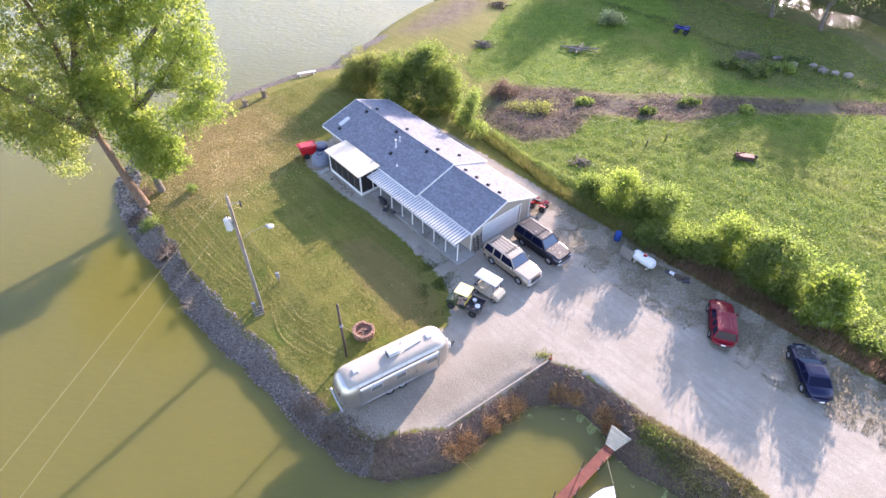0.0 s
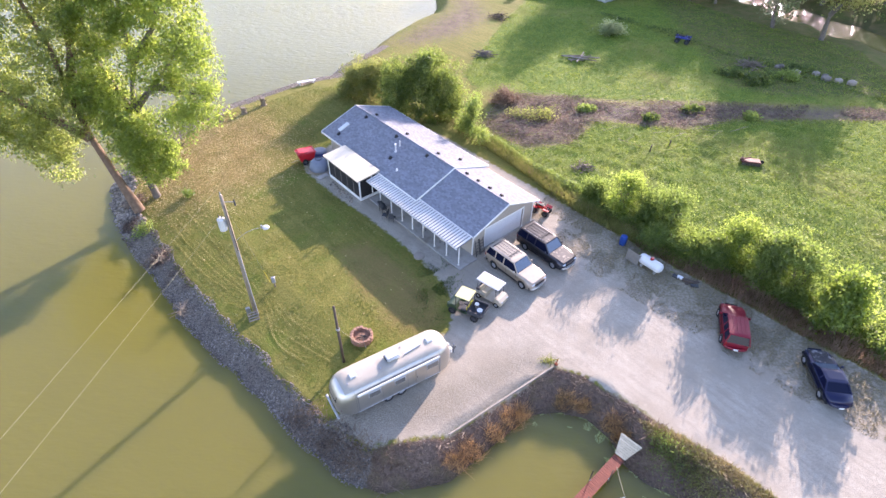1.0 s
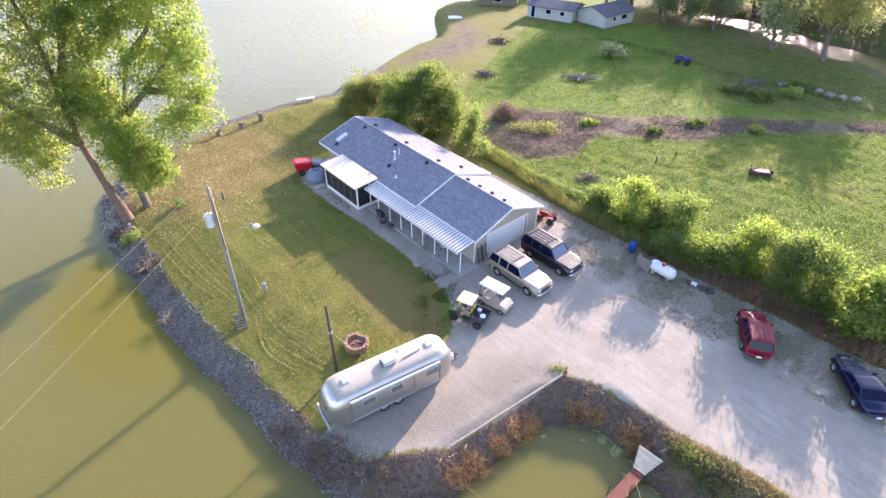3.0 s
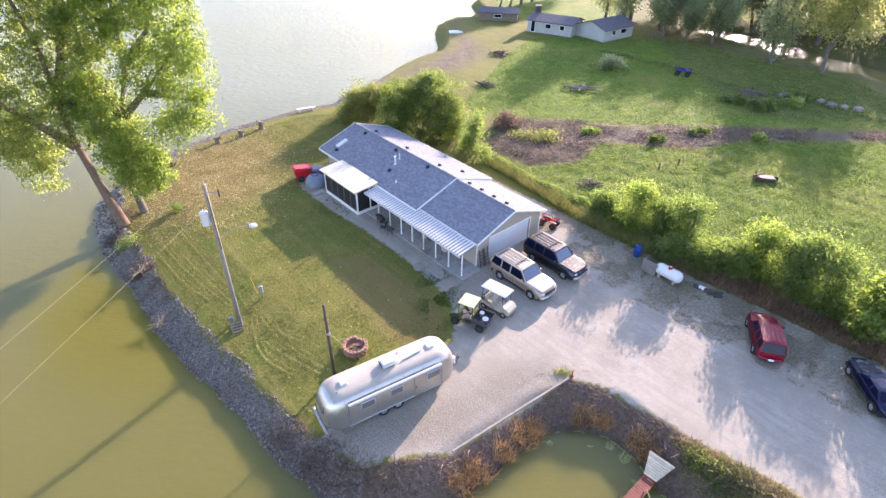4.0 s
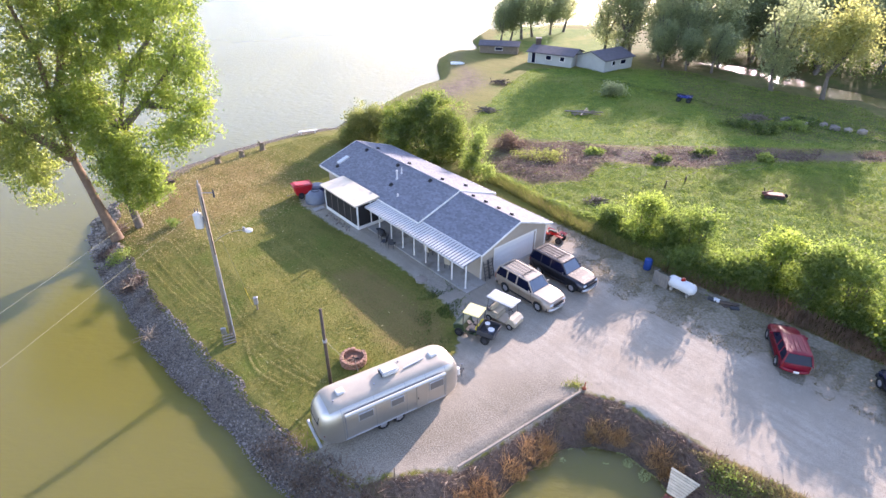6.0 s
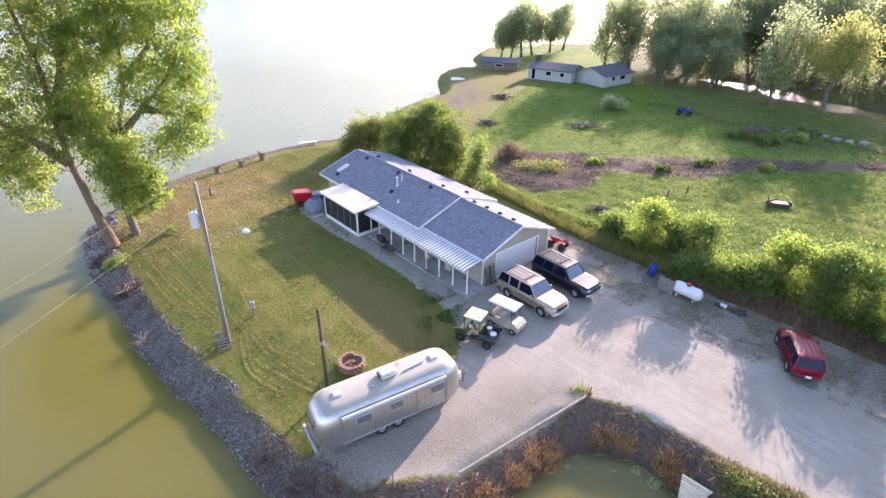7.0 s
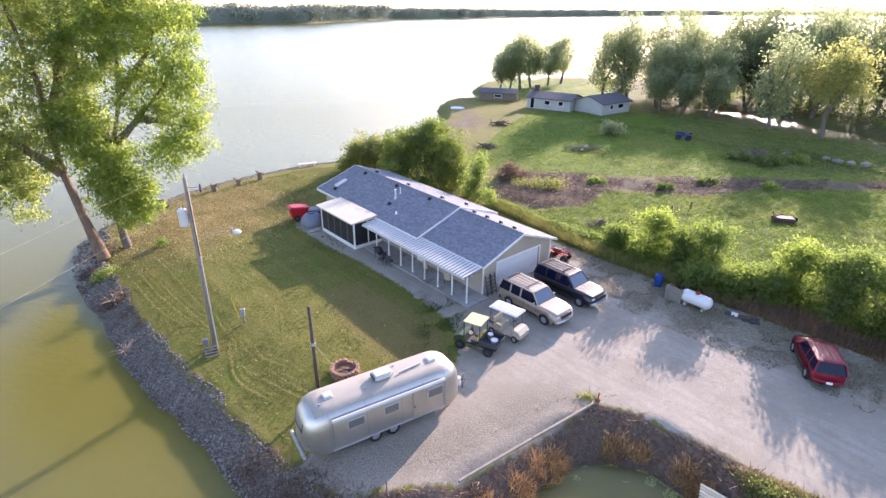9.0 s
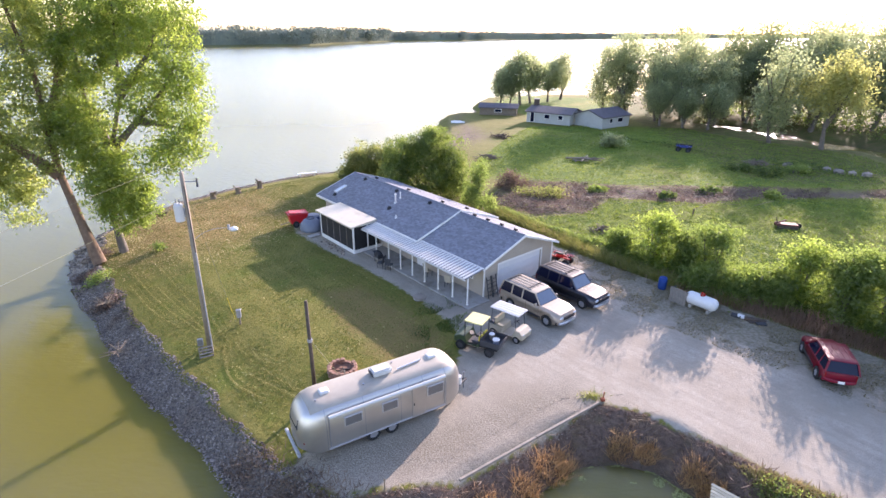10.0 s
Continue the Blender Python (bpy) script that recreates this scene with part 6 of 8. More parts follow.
far_weeds = quads_mesh("meadow_weeds", leaf_quads(_r, np.column_stack([_x1, _y1, _z1]), 0.19, 0.05, flat=0.6), MAT["weed_field"])
tagged(far_weeds, "short green meadow growth beyond the brush", "weeds", kind="stuff")
# cut brown brush
_x1, _y1 = fill(BROWN, 60000, _r, 3, 62, 48, 65)
_kk = (wob(_x1, _y1, 1.9, 9.0) + 0.6 * wob(_x1, _y1, 0.6, 4.0) > -0.6 + np.clip((_x1 - 30) / 40, 0, 0.5)) & (signed(_x1, _y1, BROWN) > 0.5 + 0.9 * wob(_x1, _y1, 1.4, 6.0))
_x1, _y1 = _x1[_kk], _y1[_kk]
_hh = 0.12 + 0.38 * np.clip(wob(_x1, _y1, 1.1, 9.0), 0, 1)
_z1 = height(_x1, _y1) + _hh * _r.uniform(0.1, 1.0, len(_x1))
brush = quads_mesh("cut_brush", leaf_quads(_r, np.column_stack([_x1, _y1, _z1]), 0.19, 0.10, flat=0.4), MAT["brush_brown"])
tagged(brush, "swath of dead brown cut brush across the field", "brush", kind="stuff")
# bleached cut stems lying in the swath
_V, _F = [], []
for _ in range(300):
    x, y = _r.uniform(4, 34), _r.uniform(50, 64)
    if not inside(np.array([x]), np.array([y]), BROWN)[0] and _r.uniform() > 0.12:
        continue
    a, ln, z = _r.uniform(-0.7, 0.9), _r.uniform(0.4, 1.5), zheight(x, y)
    d = np.array([math.cos(a), math.sin(a), 0]) * ln
    p = np.array([x, y, z + _r.uniform(0.05, 0.3)])
    tube(_V, _F, [tuple(p - d), tuple(p + np.array([0, 0, 0.08])), tuple(p + d + np.array([0, 0, _r.uniform(-0.02, 0.25)]))], [0.022, 0.018, 0.01], 4)
cut_stems = pymesh("cut_stems", _V, _F, MAT["old_wood"])
tagged(cut_stems, "pale cut stems strewn over the brown brush", "stems", kind="stuff")
# rough growth at the field's far corner and along the channel
ROW = [(27.0, 95.5), (36.3, 85.7), (42.1, 78.0), (48.1, 73.2), (52.6, 67.0), (60.0, 60.0)]
_x1, _y1 = _r.uniform(26, 64, 60000), _r.uniform(58, 98, 60000)
_k = (seg_dist(_x1, _y1, ROW, False) < 0.9 + 0.8 * wob(_x1, _y1, 1.6, 2.0)) | ((np.hypot(_x1 - 40.5, (_y1 - 70.5) * 1.3) < 4.2) & (wob(_x1, _y1, 1.4, 2.0) > -0.2))
_x1, _y1 = _x1[_k], _y1[_k]
_z1 = height(_x1, _y1) + np.clip(0.35 + 0.6 * wob(_x1, _y1, 1.6, 2.0), 0.12, 1.0) * _r.uniform(0.1, 1, len(_x1))
rough = quads_mesh("rough_growth", leaf_quads(_r, np.column_stack([_x1, _y1, _z1]), 0.24, 0.12), MAT["leaf_shade"])
tagged(rough, "dark tangled undergrowth near the channel", "undergrowth", kind="stuff")

# undergrowth beneath the trees beyond the channel
_x1, _y1 = _r.uniform(40, 110, 26000), _r.uniform(78, 136, 26000)
_dc = seg_dist(_x1, _y1, CHANNEL, False)
_k = (shore(_x1, _y1) > 0.3) & (_dc < 22) & (_dc > 6.2) & inside(_x1, _y1, CHANNEL + [(420.0, 200.0), (40.0, 200.0)])
_x1, _y1 = _x1[_k], _y1[_k]
_z1 = height(_x1, _y1) + np.clip(2.6 + 2.2 * wob(_x1, _y1, 3.6, 2.0), 0.6, 5.0) * _r.uniform(0.05, 1, len(_x1))
under = quads_mesh("thicket", leaf_quads(_r, np.column_stack([_x1, _y1, _z1]), 0.5, 0.2), MAT["leaf_mid"])
tagged(under, "shady green thicket under the trees beyond the channel", "thicket", kind="stuff")

# inlet bank: dark dead grass, orange reeds, some green
_x1, _y1, = _r.uniform(-5, 22, 60000), _r.uniform(6, 23, 60000)
_d1 = shore(_x1, _y1)
_k = inside(_x1, _y1, INLET_SIDE) & (_d1 > 0.05) & (_d1 < 3.6)
_x1, _y1 = _x1[_k], _y1[_k]
_b = np.column_stack([_x1, _y1, height(_x1, _y1) - 0.03])
_h = _r.uniform(0.05, 0.24, len(_x1)) * (1 + 0.5 * wob(_x1, _y1, 0.6))
bank_grass = quads_mesh("bank_grass", blades(_r, _b, _h, 0.022, 1.3), MAT["bank_dead"])
tagged(bank_grass, "matted dead brown grass on the inlet bank", "grass", kind="stuff")


def reeds(x, y, r, n, h, material, label, seed):
    rng = np.random.default_rng(seed)
    a, q = rng.uniform(0, 2 * math.pi, n), r * np.sqrt(rng.uniform(0, 1, n))
    px, py = x + np.cos(a) * q * 1.4, y + np.sin(a) * q
    b = np.column_stack([px, py, np.maximum(height(px, py), WATER - 0.2) - 0.02])
    o = quads_mesh("reed_clump", blades(rng, b, h * rng.uniform(0.4, 1.1, n), 0.010, 0.55), material)
    return tagged(o, label, "reeds", "reeds of the inlet")


for k, (x, y, r, h) in enumerate(((0.9, 15.7, 0.55, 0.75), (1.9, 16.4, 0.6, 0.85), (3.4, 17.6, 0.5, 0.8), (4.6, 18.6, 0.6, 0.85), (5.3, 19.2, 0.45, 0.75), (8.2, 20.0, 0.55, 0.8), (9.3, 19.7, 0.4, 0.7), (10.9, 18.4, 0.5, 0.8), (11.3, 17.6, 0.4, 0.7))):
    reeds(x, y, r * 0.95, 340, h * 0.85, MAT["reed_orange"], "tawny orange reed clump on the inlet bank", 60 + k)
for k, (x, y, r) in enumerate(((13.9, 15.6, 0.9), (14.9, 14.6, 0.8), (13.2, 16.6, 0.6), (15.8, 13.4, 0.8))):
    rng = np.random.default_rng(80 + k)
    px, py = x + rng.normal(size=800) * r * 0.7, y + rng.normal(size=800) * r * 0.6
    pz = height(px, py) + rng.uniform(0, 0.3, 800)
    o = quads_mesh("weed_patch", leaf_quads(rng, np.column_stack([px, py, pz]), 0.11, 0.05), MAT["straw" if k % 2 else "leaf_hedge"])
    tagged(o, "green weeds on the inlet bank", "weeds", kind="stuff")

# weeds at the beam's end and dead growth on the stones beside the trailer
for k, (x, y, rx, ry, n, c, label) in enumerate(((7.3, 22.5, 0.32, 0.16, 170, "leaf_olive", "small weeds round the stake at the beam's end"), (-7.0, 16.6, 1.0, 0.7, 1600, "bank_dead", "dead brown weeds over the stones by the trailer"),
                                              (-5.0, 15.6, 0.8, 0.6, 1200, "bank_dead", "dead brown weeds over the stones by the trailer"), (-9.2, 18.4, 0.8, 0.5, 900, "bank_dead", "dead brown weeds over the stones by the trailer"))):
    rng = np.random.default_rng(170 + k)
    px, py = x + rng.normal(size=n) * rx, y + rng.normal(size=n) * ry
    ok = shore(px, py) > 0.2
    px, py = px[ok], py[ok]
    o = quads_mesh("weed_patch", blades(rng, np.column_stack([px, py, height(px, py)]), rng.uniform(0.08, 0.32, len(px)), 0.016, 0.9), MAT[c])
    tagged(o, label, "weeds", kind="stuff")
# tawny grass on the bank between the inlet and the drive
SLOPE_GRASS = [(12.4, 18.2), (14.4, 17.2), (17.0, 15.3), (19.2, 12.9), (22.0, 7.6), (19.6, 6.4), (18.2, 9.8), (16.4, 12.8), (14.2, 15.0), (12.8, 16.6)]
_x1, _y1 = fill(SLOPE_GRASS, 90000, _r, 12, 23, 6, 19, 0.6)
_k = wob(_x1, _y1, 0.7, 3.0) + 0.5 * wob(_x1, _y1, 0.25, 2.0) > -0.55
_x1, _y1 = _x1[_k], _y1[_k]
slope_grass = quads_mesh("slope_grass", blades(_r, np.column_stack([_x1, _y1, height(_x1, _y1) - 0.02]), _r.uniform(0.06, 0.24, len(_x1)), 0.02, 0.8), MAT["slope_straw"])
tagged(slope_grass, "tawny and olive grass on the slope above the inlet", "grass", kind="stuff")

# fallen leaves on the lawn by the point
_x1, _y1 = _r.uniform(-33, -2, 130000), _r.uniform(20, 62, 130000)
_k = (shore(_x1, _y1) > 1.5) & (inside(_x1, _y1, [(-6.9, 18.6), (-11.0, 22.0), (-28.0, 39.2), (-33.0, 46.0), (-29.0, 56.0), (-17.0, 66.0), (-9.0, 60.0), (-14.8, 47.8), (-4.5, 35.4), (-0.4, 30.2), (-3.0, 23.2)])) & (_r.uniform(size=130000) < np.clip(0.5 + signed(_x1, _y1, LITTER) / 9, np.clip((_y1 - 30) / 900, 0.002, 0.015), 1))
_x1, _y1 = _x1[_k], _y1[_k]
litter = quads_mesh("fallen_leaves", leaf_quads(_r, np.column_stack([_x1, _y1, height(_x1, _y1) + 0.04]), 0.12, 0.015, flat=0.8), MAT["leaf_litter"])
tagged(litter, "dry tan fallen leaves scattered over the lawn", "leaves", kind="stuff")
# weeds in the gravel near the hedge
_p, _nrm, _o, _k = along(HEDGE[3:], _r, 100000, 1)
_xy = _p - _nrm * (_o[:, None] ** 1.3 * 6.6)
_k = wob(_xy[:, 0], _xy[:, 1], 0.8, 3.0) + 0.5 * wob(_xy[:, 0], _xy[:, 1], 0.25, 2.0) > -0.1
_xy = _xy[_k]
drive_weeds = quads_mesh("gravel_weeds", leaf_quads(_r, np.column_stack([_xy, height(_xy[:, 0], _xy[:, 1]) + 0.02]), 0.08, 0.02, flat=0.5), MAT["drive_weed"])
tagged(drive_weeds, "sparse dry weeds growing through the gravel", "weeds", kind="stuff")
# tall grass tufts round the patio corner
_xy = _r.normal(size=(3500, 2)) * np.array([0.8, 1.6]) + np.array([-0.6, 29.6])
_k = wob(_xy[:, 0], _xy[:, 1], 0.5, 3.0) > -0.1
_xy = _xy[_k]
tuft = quads_mesh("grass_tufts", blades(_r, np.column_stack([_xy, height(_xy[:, 0], _xy[:, 1])]), _r.uniform(0.06, 0.2, len(_xy)), 0.02, 0.5), MAT["leaf_shade"])
tagged(tuft, "uncut green grass tufts at the lawn corner", "grass", kind="stuff")

# short tufts and dry flecks over the mown lawn
LAWN = [(-6.9, 18.6), (-11.0, 22.0), (-16.6, 27.2), (-23.6, 34.2), (-28.0, 39.2), (-31.0, 46.0), (-29.0, 54.0), (-24.0, 59.0), (-17.0, 66.0), (-11.0, 64.0), (-9.0, 58.0), (-14.8, 47.8), (-10.6, 41.4), (-4.5, 35.4), (-0.4, 30.2), (0.2, 25.2), (-3.0, 23.2)]
_x1, _y1 = fill(LAWN, 170000, _r, -32, 1, 18, 67)
_k = (signed(_x1, _y1, BARE) < 0) | (_r.uniform(size=len(_x1)) < 0.5)
_x1, _y1 = _x1[_k], _y1[_k]
_b = np.column_stack([_x1, _y1, height(_x1, _y1) - 0.005])
lawn_tufts = quads_mesh("lawn_grass", blades(_r, _b, _r.uniform(0.03, 0.075, len(_b)) * (1 + 0.5 * wob(_x1, _y1, 0.7, 2.0)), 0.022, 0.8), MAT["lawn_blade"])
tagged(lawn_tufts, "short mown grass of the lawn", "grass", kind="stuff")

# dry clippings along the mower's lines
_q = []
for line in RUTS:
    for off, dens in ((0.0, 60), (0.33, 24)):
        c = [np.array(v, float) for v in [line[0]] + line + [line[-1]]]
        p = []
        for a, b, d, e in zip(c, c[1:], c[2:], c[3:]):
            for t in np.arange(0, 1, 0.1):
                p.append(0.5 * (2 * b + (d - a) * t + (2 * a - 5 * b + 4 * d - e) * t * t + (3 * b - a - 3 * d + e) * t ** 3))
        p = np.array(p + [c[-1]])
        sg = np.diff(p, axis=0)
        ln = np.hypot(sg[:, 0], sg[:, 1])
        n = int(ln.sum() * dens)
        i = _r.choice(len(sg), n, p=ln / ln.sum())
        nrm = np.stack([-sg[i, 1], sg[i, 0]], 1) / (ln[i][:, None] + 1e-9)
        xy = p[i] + sg[i] * _r.uniform(size=(n, 1)) + nrm * (off + _r.normal(size=(n, 1)) * 0.045)
        xy = xy[wob(xy[:, 0], xy[:, 1], 0.9, 5.0) > -0.75]
        _q.append(leaf_quads(_r, np.column_stack([xy, height(xy[:, 0], xy[:, 1]) + 0.045]), 0.06, 0.008, flat=0.95))
clippings = quads_mesh("grass_clippings", np.concatenate(_q), MAT["clipping"])
tagged(clippings, "thin pale lines of dry mown clippings on the lawn", "clippings", kind="stuff")

# ---- far trees ----
def far_tree(seed, h, w, low, leaves):
    rng = np.random.default_rng(seed)
    tr = [(0, 0, -0.4), (0.1 * w * rng.normal(), 0.1 * w * rng.normal(), h * 0.25), (0.15 * w * rng.normal(), 0.1 * w * rng.normal(), h * 0.55), (0.2 * w * rng.normal(), 0.1 * w, h * 0.88)]
    trunks = [tr]
    for k in range(3):
        a = rng.uniform(0, 6.28)
        trunks.append([tr[1], (math.cos(a) * w * 0.3, math.sin(a) * w * 0.3, h * 0.45), (math.cos(a) * w * 0.6, math.sin(a) * w * 0.6, h * 0.66)])
    blobs = []
    for k in range(14):
        a, q = rng.uniform(0, 6.28), rng.uniform(0.15, 0.8) * w
        zc = h * rng.uniform(low, 0.84)
        f = 1 - 0.45 * abs(zc / h - 0.55) / 0.3
        blobs.append(((math.cos(a) * q * f, math.sin(a) * q * f, zc), (w * 0.42, w * 0.42, h * 0.12)))
    blobs.append(((0, 0, h * 0.88), (w * 0.35, w * 0.35, h * 0.11)))
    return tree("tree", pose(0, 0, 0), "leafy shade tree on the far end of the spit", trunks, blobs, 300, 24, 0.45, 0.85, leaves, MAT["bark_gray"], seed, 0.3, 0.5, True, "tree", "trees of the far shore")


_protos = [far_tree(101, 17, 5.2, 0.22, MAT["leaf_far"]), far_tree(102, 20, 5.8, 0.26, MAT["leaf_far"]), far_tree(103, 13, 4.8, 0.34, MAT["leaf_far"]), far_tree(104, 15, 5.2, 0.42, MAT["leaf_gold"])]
# x, y, kind, scale
_spots = [(11.5, 132.0, 2, 0.74), (14.0, 134.0, 2, 0.72), (16.9, 136.4, 2, 1.06), (20.0, 140.0, 2, 0.95), (25.0, 144.0, 2, 0.82),
          (35.6, 117.4, 0, 1.06), (38.6, 121.0, 1, 0.86), (32.6, 119.5, 0, 0.86), (42.0, 112.5, 0, 0.8), (46.5, 109.5, 2, 0.95), (52.0, 108.5, 0, 0.82), (56.5, 111.0, 0, 0.9), (48.4, 115.5, 0, 1.02), (44.0, 117.0, 2, 1.05), (54.8, 116.4, 0, 1.03), (59.6, 114.7, 1, 0.85), (51.0, 121.0, 1, 0.86), (53.4, 90.6, 0, 0.94), (63.3, 99.6, 1, 1.0), (58.5, 103.5, 2, 1.2), (66.5, 103.0, 0, 1.05),
          (77.2, 111.1, 1, 1.0), (84.1, 112.8, 0, 1.15), (89.2, 109.7, 1, 1.0), (94.4, 106.6, 0, 1.2), (70.4, 126.8, 1, 1.1), (84.1, 124.4, 1, 1.1), (94.4, 124.1, 1, 1.2), (62.0, 124.0, 1, 1.05), (104.0, 118.0, 1, 1.15), (72.0, 110.0, 2, 1.3), (76.0, 120.0, 0, 1.2),
          (100.0, 104.0, 0, 1.2), (110.0, 108.0, 1, 1.1), (46.0, 127.0, 0, 1.05), (66.0, 118.0, 0, 1.15), (54.0, 134.0, 1, 1.05), (88.0, 102.0, 2, 1.1), (80.0, 104.0, 2, 1.15), (41.0, 107.5, 2, 0.7), (44.5, 104.5, 2, 0.62), (48.6, 103.0, 2, 0.7)]
for k, (x, y, i, s) in enumerate(_spots):
    src = _protos[i]
    while zheight(x, y) < -0.5:
        x, y = x + 1.0, y + 0.9
    m = pose(x, y, zheight(x, y), 0, 0, (k * 77) % 360) @ Matrix.Diagonal((s * (0.92 + 0.16 * ((k * 37) % 10) / 10), s, s, 1))
    copy_thing(src, m)
# the first of each kind takes its own place
for i, (x, y) in enumerate(((57.0, 120.0), (71.0, 116.0), (29.0, 148.0), (58.6, 85.2))):
    _protos[i].matrix_basis = pose(x, y, zheight(x, y), 0, 0, 40 * i)

# the wooded skyline across the lake
_q, _rr = [], np.random.default_rng(7)
_fp = np.array(FAR, float)
_sg = np.diff(_fp, axis=0)
_ln = np.hypot(_sg[:, 0], _sg[:, 1])
for k in range(2600):
    i = _rr.choice(len(_sg), p=_ln / _ln.sum())
    p = _fp[i] + _sg[i] * _rr.uniform()
    back = _rr.uniform(4, 60)
    p = p + np.array([-0.3, 1.0]) * back
    far = np.hypot(*p)
    h = 11 + 8 * _rr.uniform() + (3 if p[0] < -100 else 0)
    n = 150 if far < 1100 else 60
    c = np.tile([p[0], p[1], h * 0.5], (n, 1)) + _rr.normal(size=(n, 3)) * np.array([h * 0.28, h * 0.28, h * 0.22])
    c[:, 2] = np.clip(c[:, 2], 0.8, h * 0.86)
    _q.append(leaf_quads(_rr, c, h * 0.14, 0.4))
for i in range(len(FAR) - 1):
    (ax, ay), (bx, by) = FAR[i], FAR[i + 1]
    m = max(2, int(math.hypot(bx - ax, by - ay) / 5))
    t = np.arange(m)[:, None] / m
    dx, dy = (bx - ax) / m, (by - ay) / m
    for back in (10.0, 26.0, 44.0):
        p = np.array([[ax, ay]]) * (1 - t) + np.array([[bx, by]]) * t + np.array([[-0.3, 1.0]]) * back
        hh = 9.0 + 2.6 * wob(p[:, 0], p[:, 1], 9.0, back) + 1.2 * _rr.normal(size=m) + (2.0 if ax < -100 else 0)
        z0 = np.zeros(m)
        a, b = np.column_stack([p, z0]), np.column_stack([p + np.array([[dx, dy]]) * 1.1, z0])
        _q.append(np.stack([a, b, b + np.column_stack([z0, z0, hh]), a + np.column_stack([z0, z0, hh])], 1))
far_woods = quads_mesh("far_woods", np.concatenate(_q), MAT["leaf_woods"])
tagged(far_woods, "line of woods across the lake, haze painted into its grey-green", "woods", kind="stuff")

# ---- utility pole with transformer, lamp, guy and meter ----
def utility_pole(m):
    o = thing("utility_pole", m, "weathered wooden utility pole with transformer and conduit on the lawn", "utility pole")
    bm = BM()
    rod(bm, (0, 0, -0.2), (0, 0.3, 10.6), 0.165, 0.105, 14)
    part("post", bm, MAT["pole_wood"], o, smooth=True)
    part("conduit", rod(BM(), (0.19, -0.12, 0.0), (0.14, 0.05, 6.2), 0.045, seg=8), MAT["galv"], o, "grey electrical conduit")
    part("cable", rod(BM(), (0.14, 0.05, 6.2), (0.1, 0.15, 9.9), 0.025, seg=6), MAT["rubber_trim"], o)
    tr = BM()
    rod(tr, (-0.38, 0.1, 8.0), (-0.38, 0.1, 8.85), 0.24, 0.24, 18)
    rod(tr, (-0.38, 0.1, 8.85), (-0.38, 0.1, 8.98), 0.25, 0.14, 18)
    t = part("transformer", tr, MAT["white_metal"], o, "pale grey transformer can")
    for dx in (-0.08, 0.1):
        part("bushing", rod(BM(), (-0.38 + dx, 0.1, 8.95), (-0.38 + dx, 0.1, 9.2), 0.035, 0.02, 8), MAT["bed_gray"], t)
    part("bracket", box(BM(), (-0.16, 0.2, 8.45), (0.14, 0.12, 0.5), 0.01), MAT["galv"], o)
    arm = BM()
    rod(arm, (0.05, 0.28, 10.1), (0.75, 0.28, 10.12), 0.025, seg=6)
    part("cross_arm", arm, MAT["galv"], o)
    part("insulator", rod(BM(), (0.75, 0.28, 9.85), (0.75, 0.28, 10.3), 0.06, 0.04, 8), MAT["bed_gray"], o)
    part("top_pin", rod(BM(), (0, 0.3, 10.55), (0, 0.3, 10.85), 0.03, seg=6), MAT["galv"], o)
    return o


PB = (-14.0, 26.65)
utility_pole(pose(PB[0], PB[1], zheight(*PB)))


def yard_lamp(m):
    o = thing("yard_lamp", m, "white yard light on a thin metal arm fixed to the pole", "lamp")
    arm = BM()
    pts = bez((0, 0, 0), (0.6, 0.5, 0.55), (1.45, 1.15, 0.22), 8)
    for a, b in zip(pts, pts[1:]):
        rod(arm, a, b, 0.014, seg=6)
    part("arm", arm, MAT["galv"], o)
    bm = BM()
    bmesh.ops.create_uvsphere(bm, u_segments=18, v_segments=10, radius=0.22, matrix=pose(1.62, 1.28, 0.12) @ Matrix.Diagonal((1.15, 1.0, 0.62, 1)))
    part("shade", bm, MAT["tank_white"], o, "white dome lamp head", smooth=True)
    part("ballast", rod(BM(), (1.42, 1.13, 0.16), (1.42, 1.13, 0.42), 0.08, 0.07, 10), MAT["galv"], o)
    return o


yard_lamp(pose(PB[0] + 0.12, PB[1] + 0.3, 6.55))

# low slatted steps at the pole's foot
o = thing("wooden_steps", pose(-14.0, 26.1, zheight(-14.0, 26.1), 0, 0, 28), "small grey slatted wooden steps leaning at the pole foot", "steps")
for k in range(4):
    part("tread", box(BM(), (0, -0.18 + 0.16 * k, 0.1 + 0.11 * k), (0.75, 0.13, 0.035), 0.006), MAT["beam_wood"], o)
for s in (-1, 1):
    part("stringer", box(BM(), (s * 0.36, 0.06, 0.25), (0.045, 0.72, 0.12), 0.006, pose(0, 0, 0, 33, 0, 0)), MAT["old_wood"], o)
    part("leg", box(BM(), (s * 0.36, 0.34, 0.22), (0.045, 0.06, 0.48), 0.005), MAT["old_wood"], o)
o = thing("meter_box", pose(-14.35, 26.35, zheight(-14.35, 26.35), 0, 0, 20), "grey electric box on a short post beside the pole", "electric box")
part("post", box(BM(), (0, 0, 0.5), (0.09, 0.09, 1.1), 0.005), MAT["old_wood"], o)
bx = part("cabinet", box(BM(), (0, -0.1, 0.85), (0.3, 0.14, 0.45), 0.015), MAT["galv"], o)
part("cover", box(BM(), (0, -0.175, 0.85), (0.24, 0.012, 0.38), 0.004), MAT["steel"], bx)

